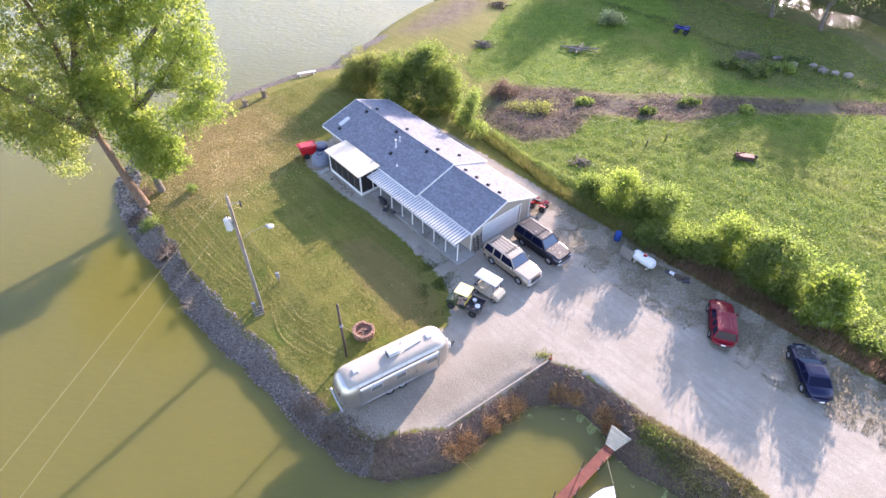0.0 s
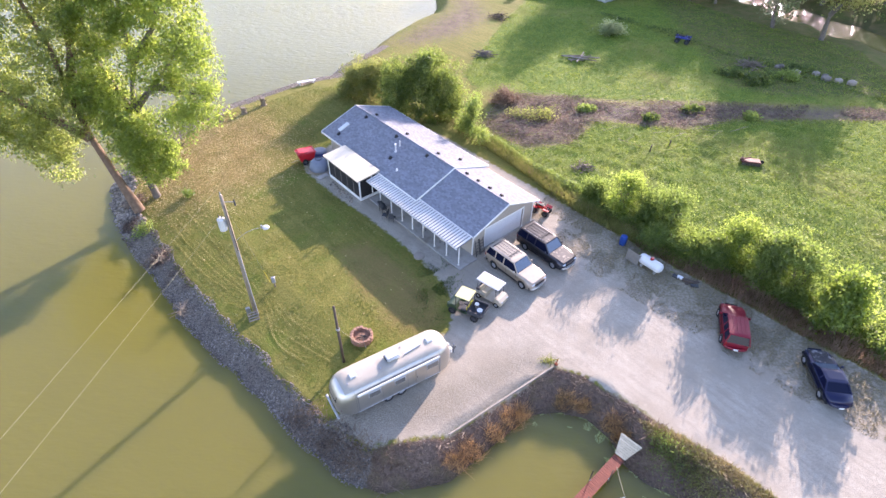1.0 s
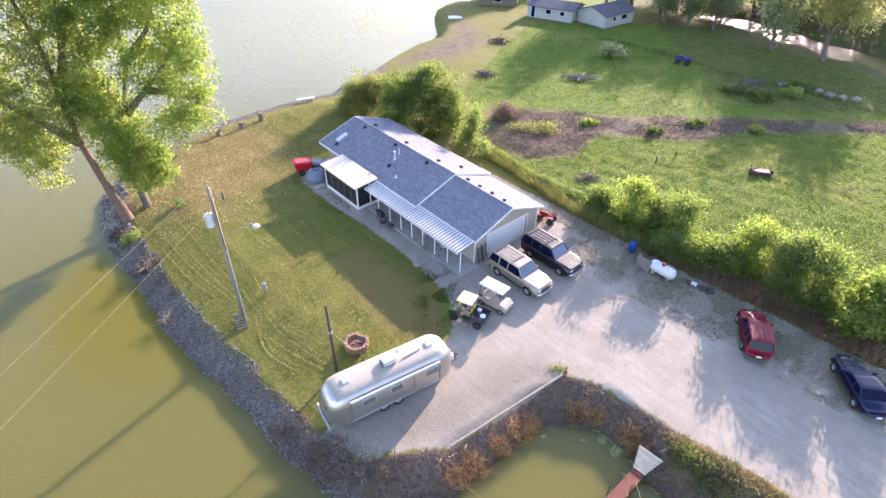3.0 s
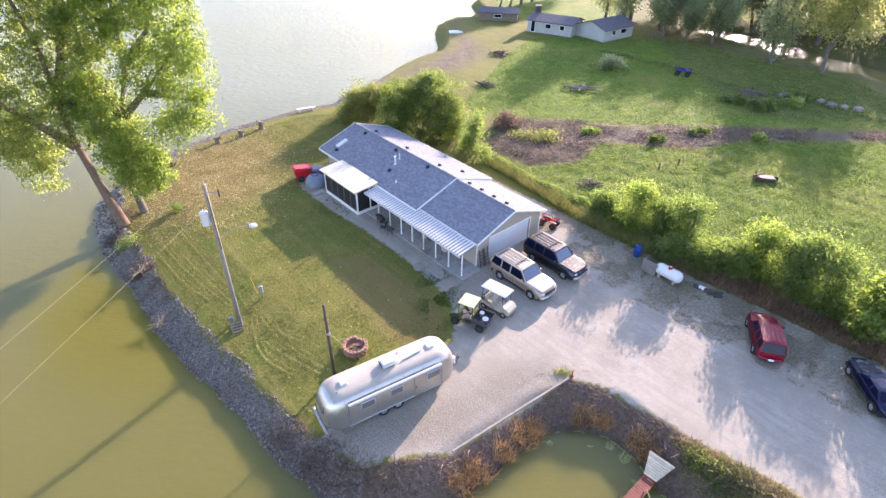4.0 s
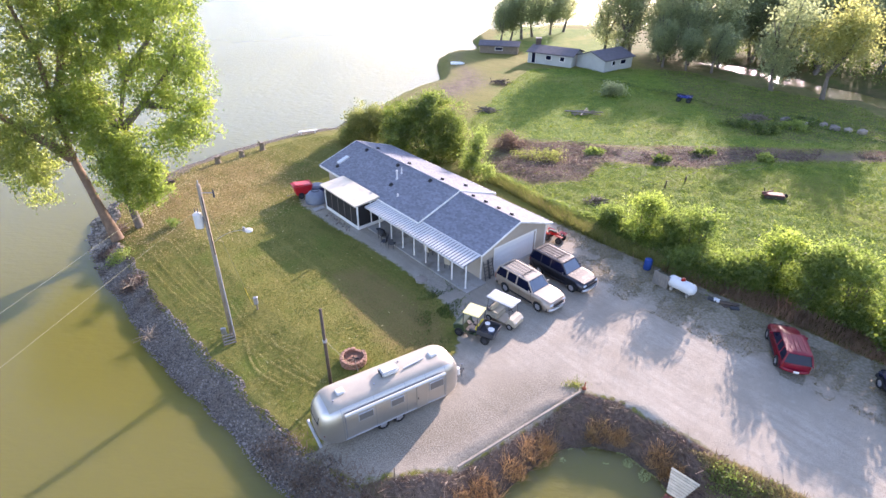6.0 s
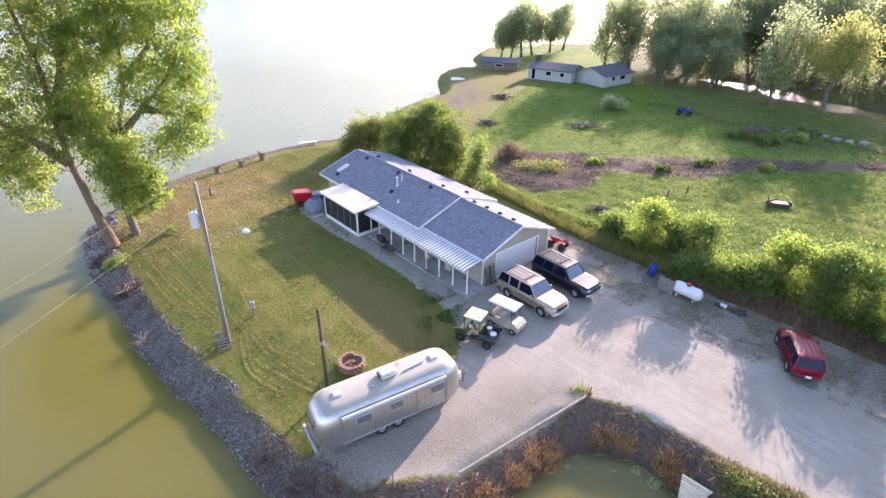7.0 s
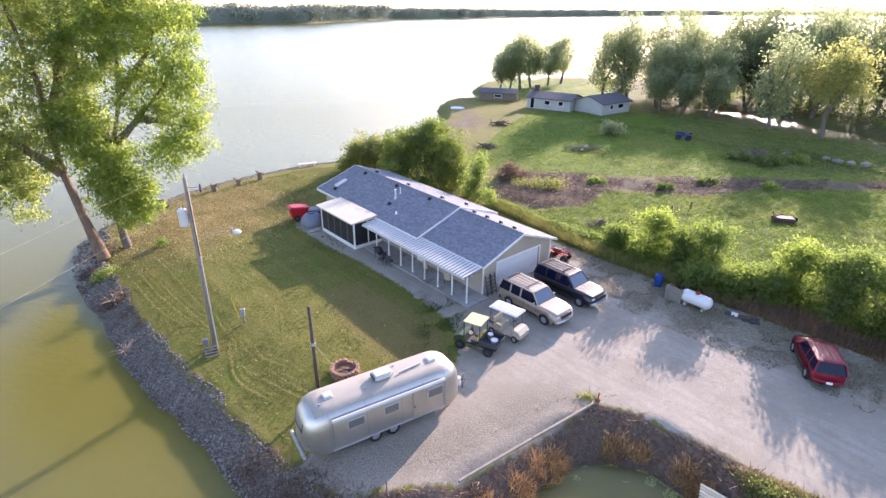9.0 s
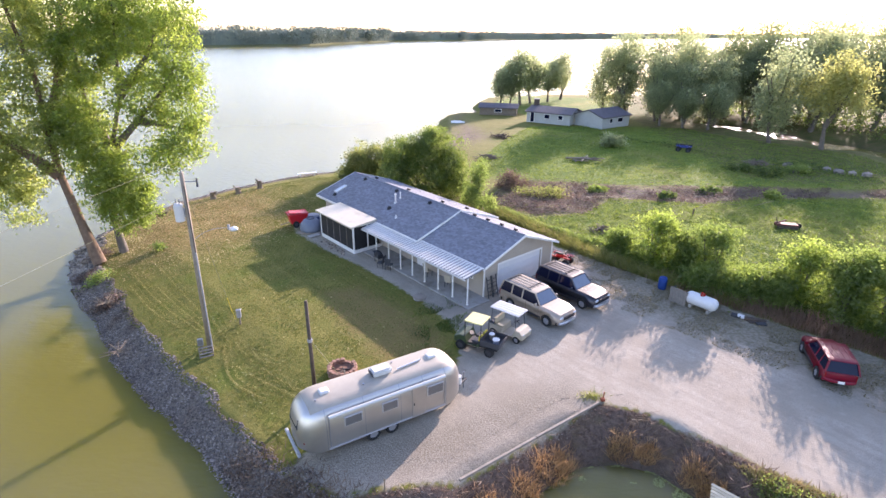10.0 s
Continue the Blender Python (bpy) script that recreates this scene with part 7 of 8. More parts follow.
MP = (-13.15, 29.2)
o = thing("power_pedestal", pose(MP[0], MP[1], zheight(*MP), 0, 0, 15), "grey metal power pedestal on a post in the lawn", "electric box")
part("post", box(BM(), (0, 0, 0.4), (0.1, 0.1, 0.9), 0.006), MAT["old_wood"], o)
bx = part("cabinet", box(BM(), (0, -0.08, 0.78), (0.26, 0.2, 0.5), 0.02), MAT["galv"], o)
part("cap", box(BM(), (0, -0.08, 1.05), (0.3, 0.24, 0.04), 0.01), MAT["steel"], bx)

# guy from the pole's top to the ground, with a yellow guard
o = thing("guy_wire", pose(0, 0, 0), "steel guy wire with a yellow guard running from the pole", "cable")
GA, GB = Vector((PB[0], PB[1] + 0.28, 9.6)), Vector((-13.5, 29.4, 0.02))
part("strand", rod(BM(), GA, GB, 0.01, seg=5), MAT["wire"], o)
part("guard", rod(BM(), GB + (GA - GB) * 0.02, GB + (GA - GB) * 0.2, 0.016, seg=6), MAT["seat_yellow"], o, "yellow plastic guy guard")


def cable(name, a, b, sag, r, label, n=24):
    bm = BM()
    a, b = Vector(a), Vector(b)
    pts = []
    for k in range(n + 1):
        t = k / n
        p = a.lerp(b, t)
        p.z -= sag * 4 * t * (1 - t)
        pts.append(p)
    V, F = [], []
    tube(V, F, pts, [r] * len(pts), 5)
    bm.free()
    o = pymesh(name, V, F, MAT["wire"])
    return tagged(o, label, "cable", "overhead wires")


cable("overhead_wire", (PB[0], PB[1] + 0.3, 10.8), (-27.5, -42.0, 11.3), 0.9, 0.006, "pale overhead power wire running out over the lake")
cable("overhead_wire", (PB[0] + 0.05, PB[1] + 0.2, 9.0), (-27.0, -42.0, 9.6), 0.8, 0.006, "pale overhead power wire running out over the lake")

# dark post behind the trailer, with a stay
PP = (-6.75, 22.25)
o = thing("wooden_post", pose(PP[0], PP[1], zheight(*PP)), "dark weathered wooden post behind the trailer", "post")
part("shaft", rod(BM(), (0, 0, -0.1), (-0.05, 0.06, 5.5), 0.105, 0.08, 10), MAT["dark_post"], o, smooth=True)
part("clamp", rod(BM(), (-0.02, 0.03, 3.3), (-0.02, 0.03, 3.45), 0.125, 0.125, 10), MAT["galv"], o)
part("stay", rod(BM(), (0, 0.03, 3.4), (1.25, 1.3, 0.02), 0.012, seg=5), MAT["wire"], o)

# ---- stone fire pit ----
o = thing("fire_pit", pose(-5.75, 24.2, zheight(-5.75, 24.2)), "round reddish stone fire pit with ash inside", "fire pit")
_rs = random.Random(5)
for row in range(3):
    for k in range(18):
        a = 2 * math.pi * (k + 0.5 * (row % 2)) / 18
        if row == 2 and k in (3, 4):
            continue
        bm = BM()
        box(bm, (0, 0, 0), (0.2 + _rs.uniform(-0.02, 0.03), 0.245 + _rs.uniform(-0.02, 0.02), 0.15), 0.03)
        for v in bm.verts:
            v.co += Vector((_rs.uniform(-0.015, 0.015), _rs.uniform(-0.015, 0.015), _rs.uniform(-0.012, 0.012)))
        st = part("stone", bm, MAT["pit_stone"], o)
        st.matrix_basis = pose(math.cos(a) * 0.7, math.sin(a) * 0.7, 0.075 + 0.15 * row, 0, 0, math.degrees(a) + _rs.uniform(-4, 4))
bm = BM()
rod(bm, (0, 0, 0), (0, 0, 0.2), 0.62, 0.6, 20)
part("ash_bed", bm, MAT["ash"], o, "grey-brown ash")
for k in range(4):
    a = k * 0.9
    part("charred_log", rod(BM(), (math.cos(a) * 0.4, math.sin(a) * 0.4, 0.14), (-math.cos(a + 0.4) * 0.35, -math.sin(a + 0.4) * 0.35, 0.24), 0.05, 0.04, 7), MAT["dark_post"], o)
o = thing("poker_stick", pose(-5.35, 23.3, 0.02, 0, 0, -60), "pale stick leaning on the fire pit", "stick")
part("shaft", rod(BM(), (0, 0, 0), (-0.35, 0, 0.55), 0.025, seg=6), MAT["beam_wood"], o)

# ---- long timber at the gravel's edge ----
A, B = Vector((0.45, 16.85, 0)), Vector((7.5, 22.0, 0))
ang = math.degrees(math.atan2(B.y - A.y, B.x - A.x))
o = thing("timber_kerb", pose((A.x + B.x) / 2, (A.y + B.y) / 2, 0.02, 0, 0, ang), "long pale timber beam edging the gravel above the inlet", "kerb")
for k in range(2):
    ln = (B - A).length / 2
    part("beam", box(BM(), (-ln / 2 + ln * k, 0, 0.06), (ln - 0.02, 0.12, 0.13), 0.02, pose(0, 0, 0, 0, 0.3 * (k - 0.5), 0)), MAT["beam_wood"], o)
o = thing("rusty_stake", pose(7.72, 22.2, 0.0), "short rusty stake with an orange cap at the beam end", "stake")
part("stake", rod(BM(), (0, 0, -0.1), (0.03, 0.02, 0.55), 0.035, 0.03, 8), MAT["orange_rust"], o)
part("cap", box(BM(), (0, 0, 0.1), (0.22, 0.2, 0.18), 0.04), MAT["orange_rust"], o)
o = thing("bank_post", pose(-2.55, 16.35, 0.0), "thin grey stake at the gravel's edge", "stake")
part("stake", rod(BM(), (0, 0, -0.1), (0, 0, 0.6), 0.03, seg=7), MAT["old_wood"], o)

# ---- dock, gangway and boat in the inlet ----
D0, D1 = Vector((10.85, 16.15, -0.95)), Vector((5.4, 11.2, -1.05))
dx = (D1 - D0)
o = thing("dock", pose(D0.x, D0.y, -1.0, 0, 0, math.degrees(math.atan2(dx.y, dx.x))), "narrow red-brown plank dock with thin posts", "dock")
L = dx.length
n = 44
for k in range(n):
    bm = BM()
    box(bm, (L * (k + 0.5) / n, 0, 0.06), (L / n - 0.012, 0.66, 0.035))
    part("plank", bm, MAT["dock_red"], o)
for s in (-1, 1):
    part("stringer", box(BM(), (L / 2, s * 0.28, -0.02), (L, 0.06, 0.14)), MAT["old_wood"], o)
for x, s in ((1.6, 1), (2.5, -1), (3.9, 1), (5.2, -1), (6.3, 1)):
    part("post", rod(BM(), (x, s * 0.37, -1.4), (x, s * 0.37, 1.15), 0.035, seg=8), MAT["dark_post"], o)
    part("bracket", box(BM(), (x, s * 0.35, 0.06), (0.12, 0.06, 0.1), 0.01), MAT["galv"], o)
G = thing("gangway", pose(10.85, 16.15, -0.9, 0, -16, math.degrees(math.atan2(17.3 - 16.15, 11.95 - 10.85))), "pale fan-shaped slatted ramp from the bank to the dock", "ramp")
for k in range(9):
    w0 = 0.72 + 0.085 * k
    part("slat", box(BM(), (0.07 + 0.145 * k, 0, 0.08), (0.125, w0, 0.035), 0.004), MAT["dock_pale"], G)
for s in (-1, 1):
    part("bearer", box(BM(), (0.65, s * 0.34, 0.03), (1.25, 0.06, 0.08), 0.0, pose(0, 0, 0, 0, 0, s * 9)), MAT["old_wood"], G)


def boat(m):
    o = thing("boat", m, "white fibreglass boat moored beside the dock", "boat")
    rings = []
    for k in range(13):
        t = k / 12
        x = 5.2 * t
        w = 0.98 * (1 - max(0, t - 0.35) ** 2.2 / 0.65 ** 2.2) ** 0.7 + 0.02
        z = 0.62 + 0.22 * t * t
        d = 0.25 - 0.2 * t ** 3
        rings.append([(x, -w, z), (x, -w * 0.86, 0.1 - 0.0 * t), (x, 0, -d + 0.3 * max(0, t - 0.7)), (x, w * 0.86, 0.1), (x, w, z), (x, w * 0.9, z + 0.03), (x, 0, z + 0.10 + 0.02 * t), (x, -w * 0.9, z + 0.03)])
    bm = BM()
    loft(bm, rings)
    part("hull", bm, MAT["hull_white"], o, smooth=False)
    bm = BM()
    for a, b in zip(rings, rings[1:]):
        for i in (0, 4):
            rod(bm, a[i], b[i], 0.03, seg=5)
    part("rub_rail", bm, MAT["rubber_trim"], o)
    part("cleat", box(BM(), (4.85, 0, 0.98), (0.16, 0.06, 0.06), 0.01), MAT["chrome"], o)
    part("windscreen", box(BM(), (2.4, 0, 0.95), (0.05, 1.3, 0.35), 0.01, pose(0, 0, 0, 0, -30, 0)), MAT["car_glass"], o)
    part("cockpit", box(BM(), (1.3, 0, 0.74), (1.7, 1.3, 0.06), 0.02), MAT["bed_gray"], o)
    bm = BM()
    rod(bm, (4.4, -0.42, 1.0), (5.05, 0, 1.12), 0.018, seg=5)
    rod(bm, (4.4, 0.42, 1.0), (5.05, 0, 1.12), 0.018, seg=5)
    part("bow_rail", bm, MAT["chrome"], o)
    return o


boat(pose(7.1, 9.6, WATER + 0.02, 0, 0, 50.0))
cable("mooring_line", (10.45, 13.7, -0.55), (10.5, 15.5, -0.85), 0.06, 0.014, "green mooring line from boat to dock", 6)

# duckweed drifted against the inlet bank
_rw = np.random.default_rng(91)
_x1, _y1 = _rw.uniform(4, 14, 30000), _rw.uniform(12, 20, 30000)
_d1 = shore(_x1, _y1)
_k = (_d1 < 0.02) & (_d1 > -0.9) & (wob(_x1, _y1, 0.28, 2.0) + 0.5 * wob(_x1, _y1, 0.9, 5.0) - np.maximum(0, 5.5 - _x1) > 0.75 - 0.7 * (_d1 > -0.1) - 0.45 * ((_x1 > 9) & (_y1 > 15.5)))
_x1, _y1 = _x1[_k], _y1[_k]
o = quads_mesh("duckweed", leaf_quads(_rw, np.column_stack([_x1, _y1, np.full(len(_x1), WATER + 0.012)]), 0.09, 0.004, flat=0.97), MAT["duckweed"])
tagged(o, "pale green duckweed and lily leaves drifted against the inlet bank", "water plants", kind="stuff")

# ---- by the hedge: gas tank, pallet, barrel, junk ----
def gas_tank(m):
    o = thing("gas_tank", m, "white horizontal propane tank on block feet", "gas tank")
    bm = BM()
    rings = []
    for k in range(25):
        t = -1 + 2 * k / 24
        x = 1.25 * math.sin(t * math.pi / 2)
        e = max(0.0, abs(x) - 0.85) / 0.4
        r = 0.48 * math.sqrt(max(0.002, 1 - min(1, e) ** 2))
        rings.append([(x, r * math.cos(2 * math.pi * j / 20), 0.72 + r * math.sin(2 * math.pi * j / 20)) for j in range(20)])
    loft(bm, rings)
    part("shell", bm, MAT["tank_white"], o, smooth=True)
    part("valve_dome", rod(BM(), (0, 0, 1.15), (0, 0, 1.36), 0.2, 0.16, 14), MAT["tail_red"], o, "red valve dome")
    for x in (-0.7, 0.7):
        part("foot", box(BM(), (x, 0, 0.14), (0.2, 0.7, 0.28), 0.01), MAT["concrete"], o)
        part("saddle", box(BM(), (x, 0, 0.3), (0.08, 0.6, 0.1), 0.01), MAT["steel"], o)
    return o


gas_tank(pose(16.75, 31.95, 0, 0, 0, -50) @ Matrix.Diagonal((0.86, 0.9, 0.9, 1)))
o = thing("pallet_screen", pose(15.5, 32.75, 0, 0, 0, 38), "grey board screen standing at the gas tank's end", "screen")
for k in range(6):
    part("board", box(BM(), (0, -0.5 + 0.2 * k, 0.55), (0.05, 0.185, 1.1), 0.006), MAT["pallet_gray"], o)
for z in (0.2, 0.85):
    part("batten", box(BM(), (0.05, 0, z), (0.05, 1.25, 0.1), 0.005), MAT["old_wood"], o)
for s in (-1, 1):
    part("brace", box(BM(), (0.3, s * 0.55, 0.95), (0.6, 0.05, 0.08), 0.005), MAT["pallet_gray"], o)
o = thing("plastic_barrel", pose(15.3, 35.0, 0), "blue plastic barrel by the weeds", "barrel")
bm = BM()
loft(bm, [[(r * math.cos(2 * math.pi * j / 18), r * math.sin(2 * math.pi * j / 18), z) for j in range(18)] for z, r in ((0, 0.25), (0.05, 0.28), (0.28, 0.29), (0.3, 0.305), (0.34, 0.29), (0.56, 0.29), (0.58, 0.305), (0.62, 0.29), (0.84, 0.28), (0.88, 0.25))])
part("drum", bm, MAT["barrel_blue"], o, smooth=True)
part("rim", rod(BM(), (0, 0, 0.87), (0, 0, 0.9), 0.26, 0.26, 18), MAT["barrel_blue"], o)
o = thing("scrap_pile", pose(19.3, 30.5, 0, 0, 0, -40), "low heap of dark scrap and a pale sheet beside the drive", "scrap")
part("tarp", box(BM(), (-0.5, 0.05, 0.14), (0.5, 0.35, 0.16), 0.05, pose(0, 0, 0, 5, 8, 12)), MAT["tank_white"], o)
for k, (x, y, w, h) in enumerate(((-0.8, 0, 0.6, 0.2), (0.1, 0.1, 0.9, 0.22), (0.7, -0.05, 0.6, 0.16), (0.4, 0.2, 1.2, 0.1))):
    part("scrap", box(BM(), (x, y, h / 2), (w, 0.3, h), 0.03, pose(0, 0, 0, 0, 0, 17 * k)), MAT["dark_post"] if k % 2 else MAT["bed_gray"], o)

# ---- behind the screened room: red bin, grey dome, blue tub ----
o = thing("red_crate", pose(-14.35, 47.2, zheight(-14.35, 47.2), 0, 0, 30) @ Matrix.Diagonal((1.12, 1.12, 1.2, 1)), "open red plastic tub trailer behind the screened room", "cart")
bm = BM()
loft(bm, [[(-0.6, -0.42, 0.3), (0.6, -0.42, 0.3), (0.6, 0.42, 0.3), (-0.6, 0.42, 0.3)], [(-0.78, -0.55, 1.05), (0.78, -0.55, 1.05), (0.78, 0.55, 1.05), (-0.78, 0.55, 1.05)]])
part("tub", bm, MAT["bin_red"], o)
for s in (-1, 1):
    part("rim", box(BM(), (0, s * 0.56, 1.06), (1.66, 0.08, 0.07), 0.02), MAT["bin_red"], o)
    part("rim", box(BM(), (s * 0.79, 0, 1.06), (0.08, 1.1, 0.07), 0.02), MAT["bin_red"], o)
    wheel(o, -0.25, s * 0.5, 0.26, 0.14, "bed_gray")
part("lid", box(BM(), (0.0, 0, 1.12), (1.3, 0.9, 0.05), 0.02, pose(0, 0, 0, 0, 6, 0)), MAT["bin_red"], o)
part("tow_bar", rod(BM(), (-0.6, 0, 0.4), (-1.4, 0, 0.28), 0.03, seg=6), MAT["beam_wood"], o)
o = thing("covered_tub", pose(-12.75, 45.85, zheight(-12.75, 45.85)), "round tub under a domed grey cover on a wooden base", "tub")
bm = BM()
rings = []
for z, r in ((0.12, 0.98), (0.35, 1.0), (0.62, 0.96), (0.85, 0.86), (1.05, 0.68), (1.18, 0.42), (1.22, 0.12)):
    rings.append([(r * math.cos(2 * math.pi * j / 22), r * math.sin(2 * math.pi * j / 22), z + 0.015 * math.sin(j * 2.2)) for j in range(22)])
loft(bm, rings)
part("cover", bm, MAT["tarp_gray"], o, smooth=True)
part("base", box(BM(), (0, 0, 0.06), (2.1, 2.0, 0.12), 0.02), MAT["beam_wood"], o)
bm = BM()
V, F = [], []
tube(V, F, [(0.32 * math.cos(a), 0.32 * math.sin(a), 1.24) for a in [2 * math.pi * k / 14 for k in range(15)]], [0.04] * 15, 6)
bm.free()
pymesh("top_ring", V, F, MAT["bed_gray"], o)
o = thing("kiddie_pool", pose(-13.2, 48.4, zheight(-13.2, 48.4)), "blue tarp-covered round tub behind the house corner", "tub")
part("shell", rod(BM(), (0, 0, 0), (0, 0, 0.62), 0.66, 0.72, 20), MAT["tarp_blue"], o)
part("cover", rod(BM(), (0, 0, 0.62), (0, 0, 0.74), 0.75, 0.5, 20), MAT["tarp_gray"], o)
# stepping slab and white stones by the screened room
o = thing("stepping_slab", pose(-12.2, 44.4, 0.0, 0, 0, 42), "flat pale concrete slab on the ground", "slab")
part("slab", box(BM(), (0, 0, 0.05), (1.1, 0.6, 0.1), 0.01), MAT["concrete"], o)
_rs2 = random.Random(8)
for k in range(26):
    p = HOUSE @ Vector((-7.0 + _rs2.uniform(-0.25, 0.3), 13.0 + k * 0.16, 0))
    bm = BM()
    bmesh.ops.create_icosphere(bm, subdivisions=1, radius=_rs2.uniform(0.07, 0.15))
    for v in bm.verts:
        v.co *= _rs2.uniform(0.8, 1.15)
    st = part("edging_stone", bm, MAT["stone_piece"])
    st.location = (p.x, p.y, zheight(p.x, p.y) + 0.03)
    tagged(st, "small pale edging stone beside the screened room", "stone", "edging stones")

# round concrete lid in the lawn
o = thing("well_cover", pose(-2.1, 32.9, zheight(-2.1, 32.9)), "round pale concrete well cover", "well cover")
part("ring", rod(BM(), (0, 0, 0), (0, 0, 0.14), 0.42, 0.42, 26), MAT["concrete"], o)
part("lid", rod(BM(), (0, 0, 0.14), (0, 0, 0.19), 0.46, 0.44, 26), MAT["beam_wood"], o)

# stumps set along the lake bank
def stump(x, y, h, seed):
    rng = random.Random(seed)
    o = thing("stump", pose(x, y, zheight(x, y), 0, 0, seed * 50), "grey weathered stump with driftwood knots at the lake bank", "stump", "stumps on the bank")
    bm = BM()
    loft(bm, [[(r * math.cos(2 * math.pi * j / 11) * rng.uniform(0.85, 1.15), r * math.sin(2 * math.pi * j / 11) * rng.uniform(0.85, 1.15), z) for j in range(11)] for z, r in ((-0.05, 0.42), (0.2, 0.3), (h * 0.6, 0.26), (h, 0.25))])
    part("bole", bm, MAT["old_wood"], o)
    for k in range(5):
        a = rng.uniform(0, 6.28)
        part("knot", rod(BM(), (0, 0, h * 0.5), (math.cos(a) * 0.5, math.sin(a) * 0.5, h * rng.uniform(0.6, 1.3)), 0.09, 0.04, 7), MAT["old_wood"], o)
    return o


for k, (x, y, h) in enumerate(((-26.0, 55.8, 0.8), (-23.9, 57.6, 0.75), (-22.2, 59.8, 0.95), (-30.4, 52.6, 0.4))):
    stump(x, y, h, k + 1)
o = thing("bench", pose(-18.4, 66.6, zheight(-18.4, 66.6), 0, 0, 25), "weathered white bench at the water's edge", "bench")
part("seat", box(BM(), (0, 0, 0.42), (2.4, 0.42, 0.07), 0.01), MAT["white_trim"], o)
for x in (-0.9, 0.9):
    part("support", box(BM(), (x, 0, 0.19), (0.12, 0.36, 0.42), 0.01), MAT["white_trim"], o)
o = thing("driftwood_heap", pose(-28.9, 50.2, zheight(-28.9, 50.2)), "small heap of firewood and stones near the cottonwoods", "wood heap")
for k in range(9):
    a = k * 0.7
    part("log", rod(BM(), (math.cos(a) * 0.5, math.sin(a) * 0.3, 0.07 + 0.03 * k), (-math.cos(a) * 0.6, -math.sin(a) * 0.35 + 0.1, 0.09 + 0.03 * k), 0.09, 0.06, 7), MAT["dark_post" if k % 3 else "old_wood"], o)

# ---- out in the field ----
def brush_pile(x, y, r, n, seed, label, m):
    rng = np.random.default_rng(seed)
    o = thing("brush_pile", pose(x, y, zheight(x, y)), label, "brush pile", "brush piles")
    V, F = [], []
    for k in range(n):
        a, q = rng.uniform(0, 6.28), r * rng.uniform(0, 0.8)
        p = np.array([math.cos(a) * q, math.sin(a) * q, rng.uniform(0.03, 0.5 * (1.1 - q / r))])
        d = rng.normal(size=3) * np.array([1, 1, 0.22])
        d = d / np.linalg.norm(d) * rng.uniform(0.4, 1.1) * r
        tube(V, F, [tuple(p - d / 2), tuple(p + rng.normal(size=3) * 0.04), tuple(p + d / 2)], [0.05, 0.04, 0.015], 5)
    V = [(a, b, max(0.02, c)) for a, b, c in V]
    pymesh("tangle", V, F, m, o)
    return o


brush_pile(14.2, 47.0, 1.3, 60, 1, "grey pile of cut branches in the field", MAT["old_wood"])
brush_pile(5.2, 76.5, 1.8, 70, 2, "grey-brown branch pile in the meadow", MAT["bark_gray"])
brush_pile(8.6, 93.0, 2.2, 60, 3, "low pile of driftwood and brush near the far shore", MAT["dark_post"])
brush_pile(43.0, 74.5, 2.4, 80, 4, "tangled brush pile at the field corner", MAT["old_wood"])
o = thing("log_pile", pose(18.9, 75.6, zheight(18.9, 75.6)), "pale bleached logs and planks piled in the meadow", "log pile")
_rl = random.Random(4)
for k in range(14):
    a = _rl.uniform(-0.7, 0.5) + (1.5 if k % 5 == 0 else 0)
    c = Vector((_rl.uniform(-1.2, 1.2), _rl.uniform(-0.8, 0.8), 0.12 + 0.03 * k))
    d = Vector((math.cos(a), math.sin(a), _rl.uniform(-0.06, 0.12))) * _rl.uniform(0.9, 2.0)
    part("log", rod(BM(), c - d, c + d, 0.1, 0.07, 8), MAT["beam_wood" if k % 3 else "old_wood"], o)
o = thing("farm_implement", pose(31.9, 48.4, zheight(31.9, 48.4) + 0.02, 0, 0, -12), "rusty red farm mower standing in the weeds", "farm implement")
part("deck", box(BM(), (0, 0, 0.35), (1.9, 0.9, 0.22), 0.06, seg=2), MAT["machine_rust"], o)
part("frame", box(BM(), (-0.5, 0.05, 0.6), (0.9, 0.12, 0.12), 0.02, pose(0, 0, 0, 0, -20, 0)), MAT["machine_rust"], o)
part("hitch", rod(BM(), (-0.8, 0, 0.4), (-1.0, 0, 1.0), 0.05, 0.04, 8), MAT["dark_post"], o)
for s in (-1, 1):
    part("skid", box(BM(), (0, s * 0.47, 0.18), (1.8, 0.05, 0.3), 0.01), MAT["dark_post"], o)
wheel(o, 1.1, 0.12, 0.25, 0.14, "bed_gray")
for k, (x, y) in enumerate(((22.0, 50.5), (24.4, 51.6))):
    o = thing("fence_post", pose(x, y, zheight(x, y)), "short dark post stump at the edge of the cut brush", "post", "field posts")
    part("shaft", rod(BM(), (0, 0, -0.1), (0.04, 0, 0.75), 0.08, 0.07, 8), MAT["dark_post"], o)
for k in range(9):
    x, y = 46.5 + 0.95 * k + 0.5 * math.sin(k * 5.1), 74.0 - 0.6 * k + 0.9 * math.sin(k * 2.3)
    bm = BM()
    bmesh.ops.create_icosphere(bm, subdivisions=1, radius=0.36 + 0.14 * ((k * 7) % 3))
    for v in bm.verts:
        v.co = Vector((v.co.x * 1.2, v.co.y, v.co.z * 0.8)) * (0.85 + 0.3 * noise.random())
    b = part("boulder", bm, MAT["stone_piece"])
    b.location = (x, y, zheight(x, y) + 0.2)
    tagged(b, "pale boulder in the rough at the field corner", "rock", "boulders")
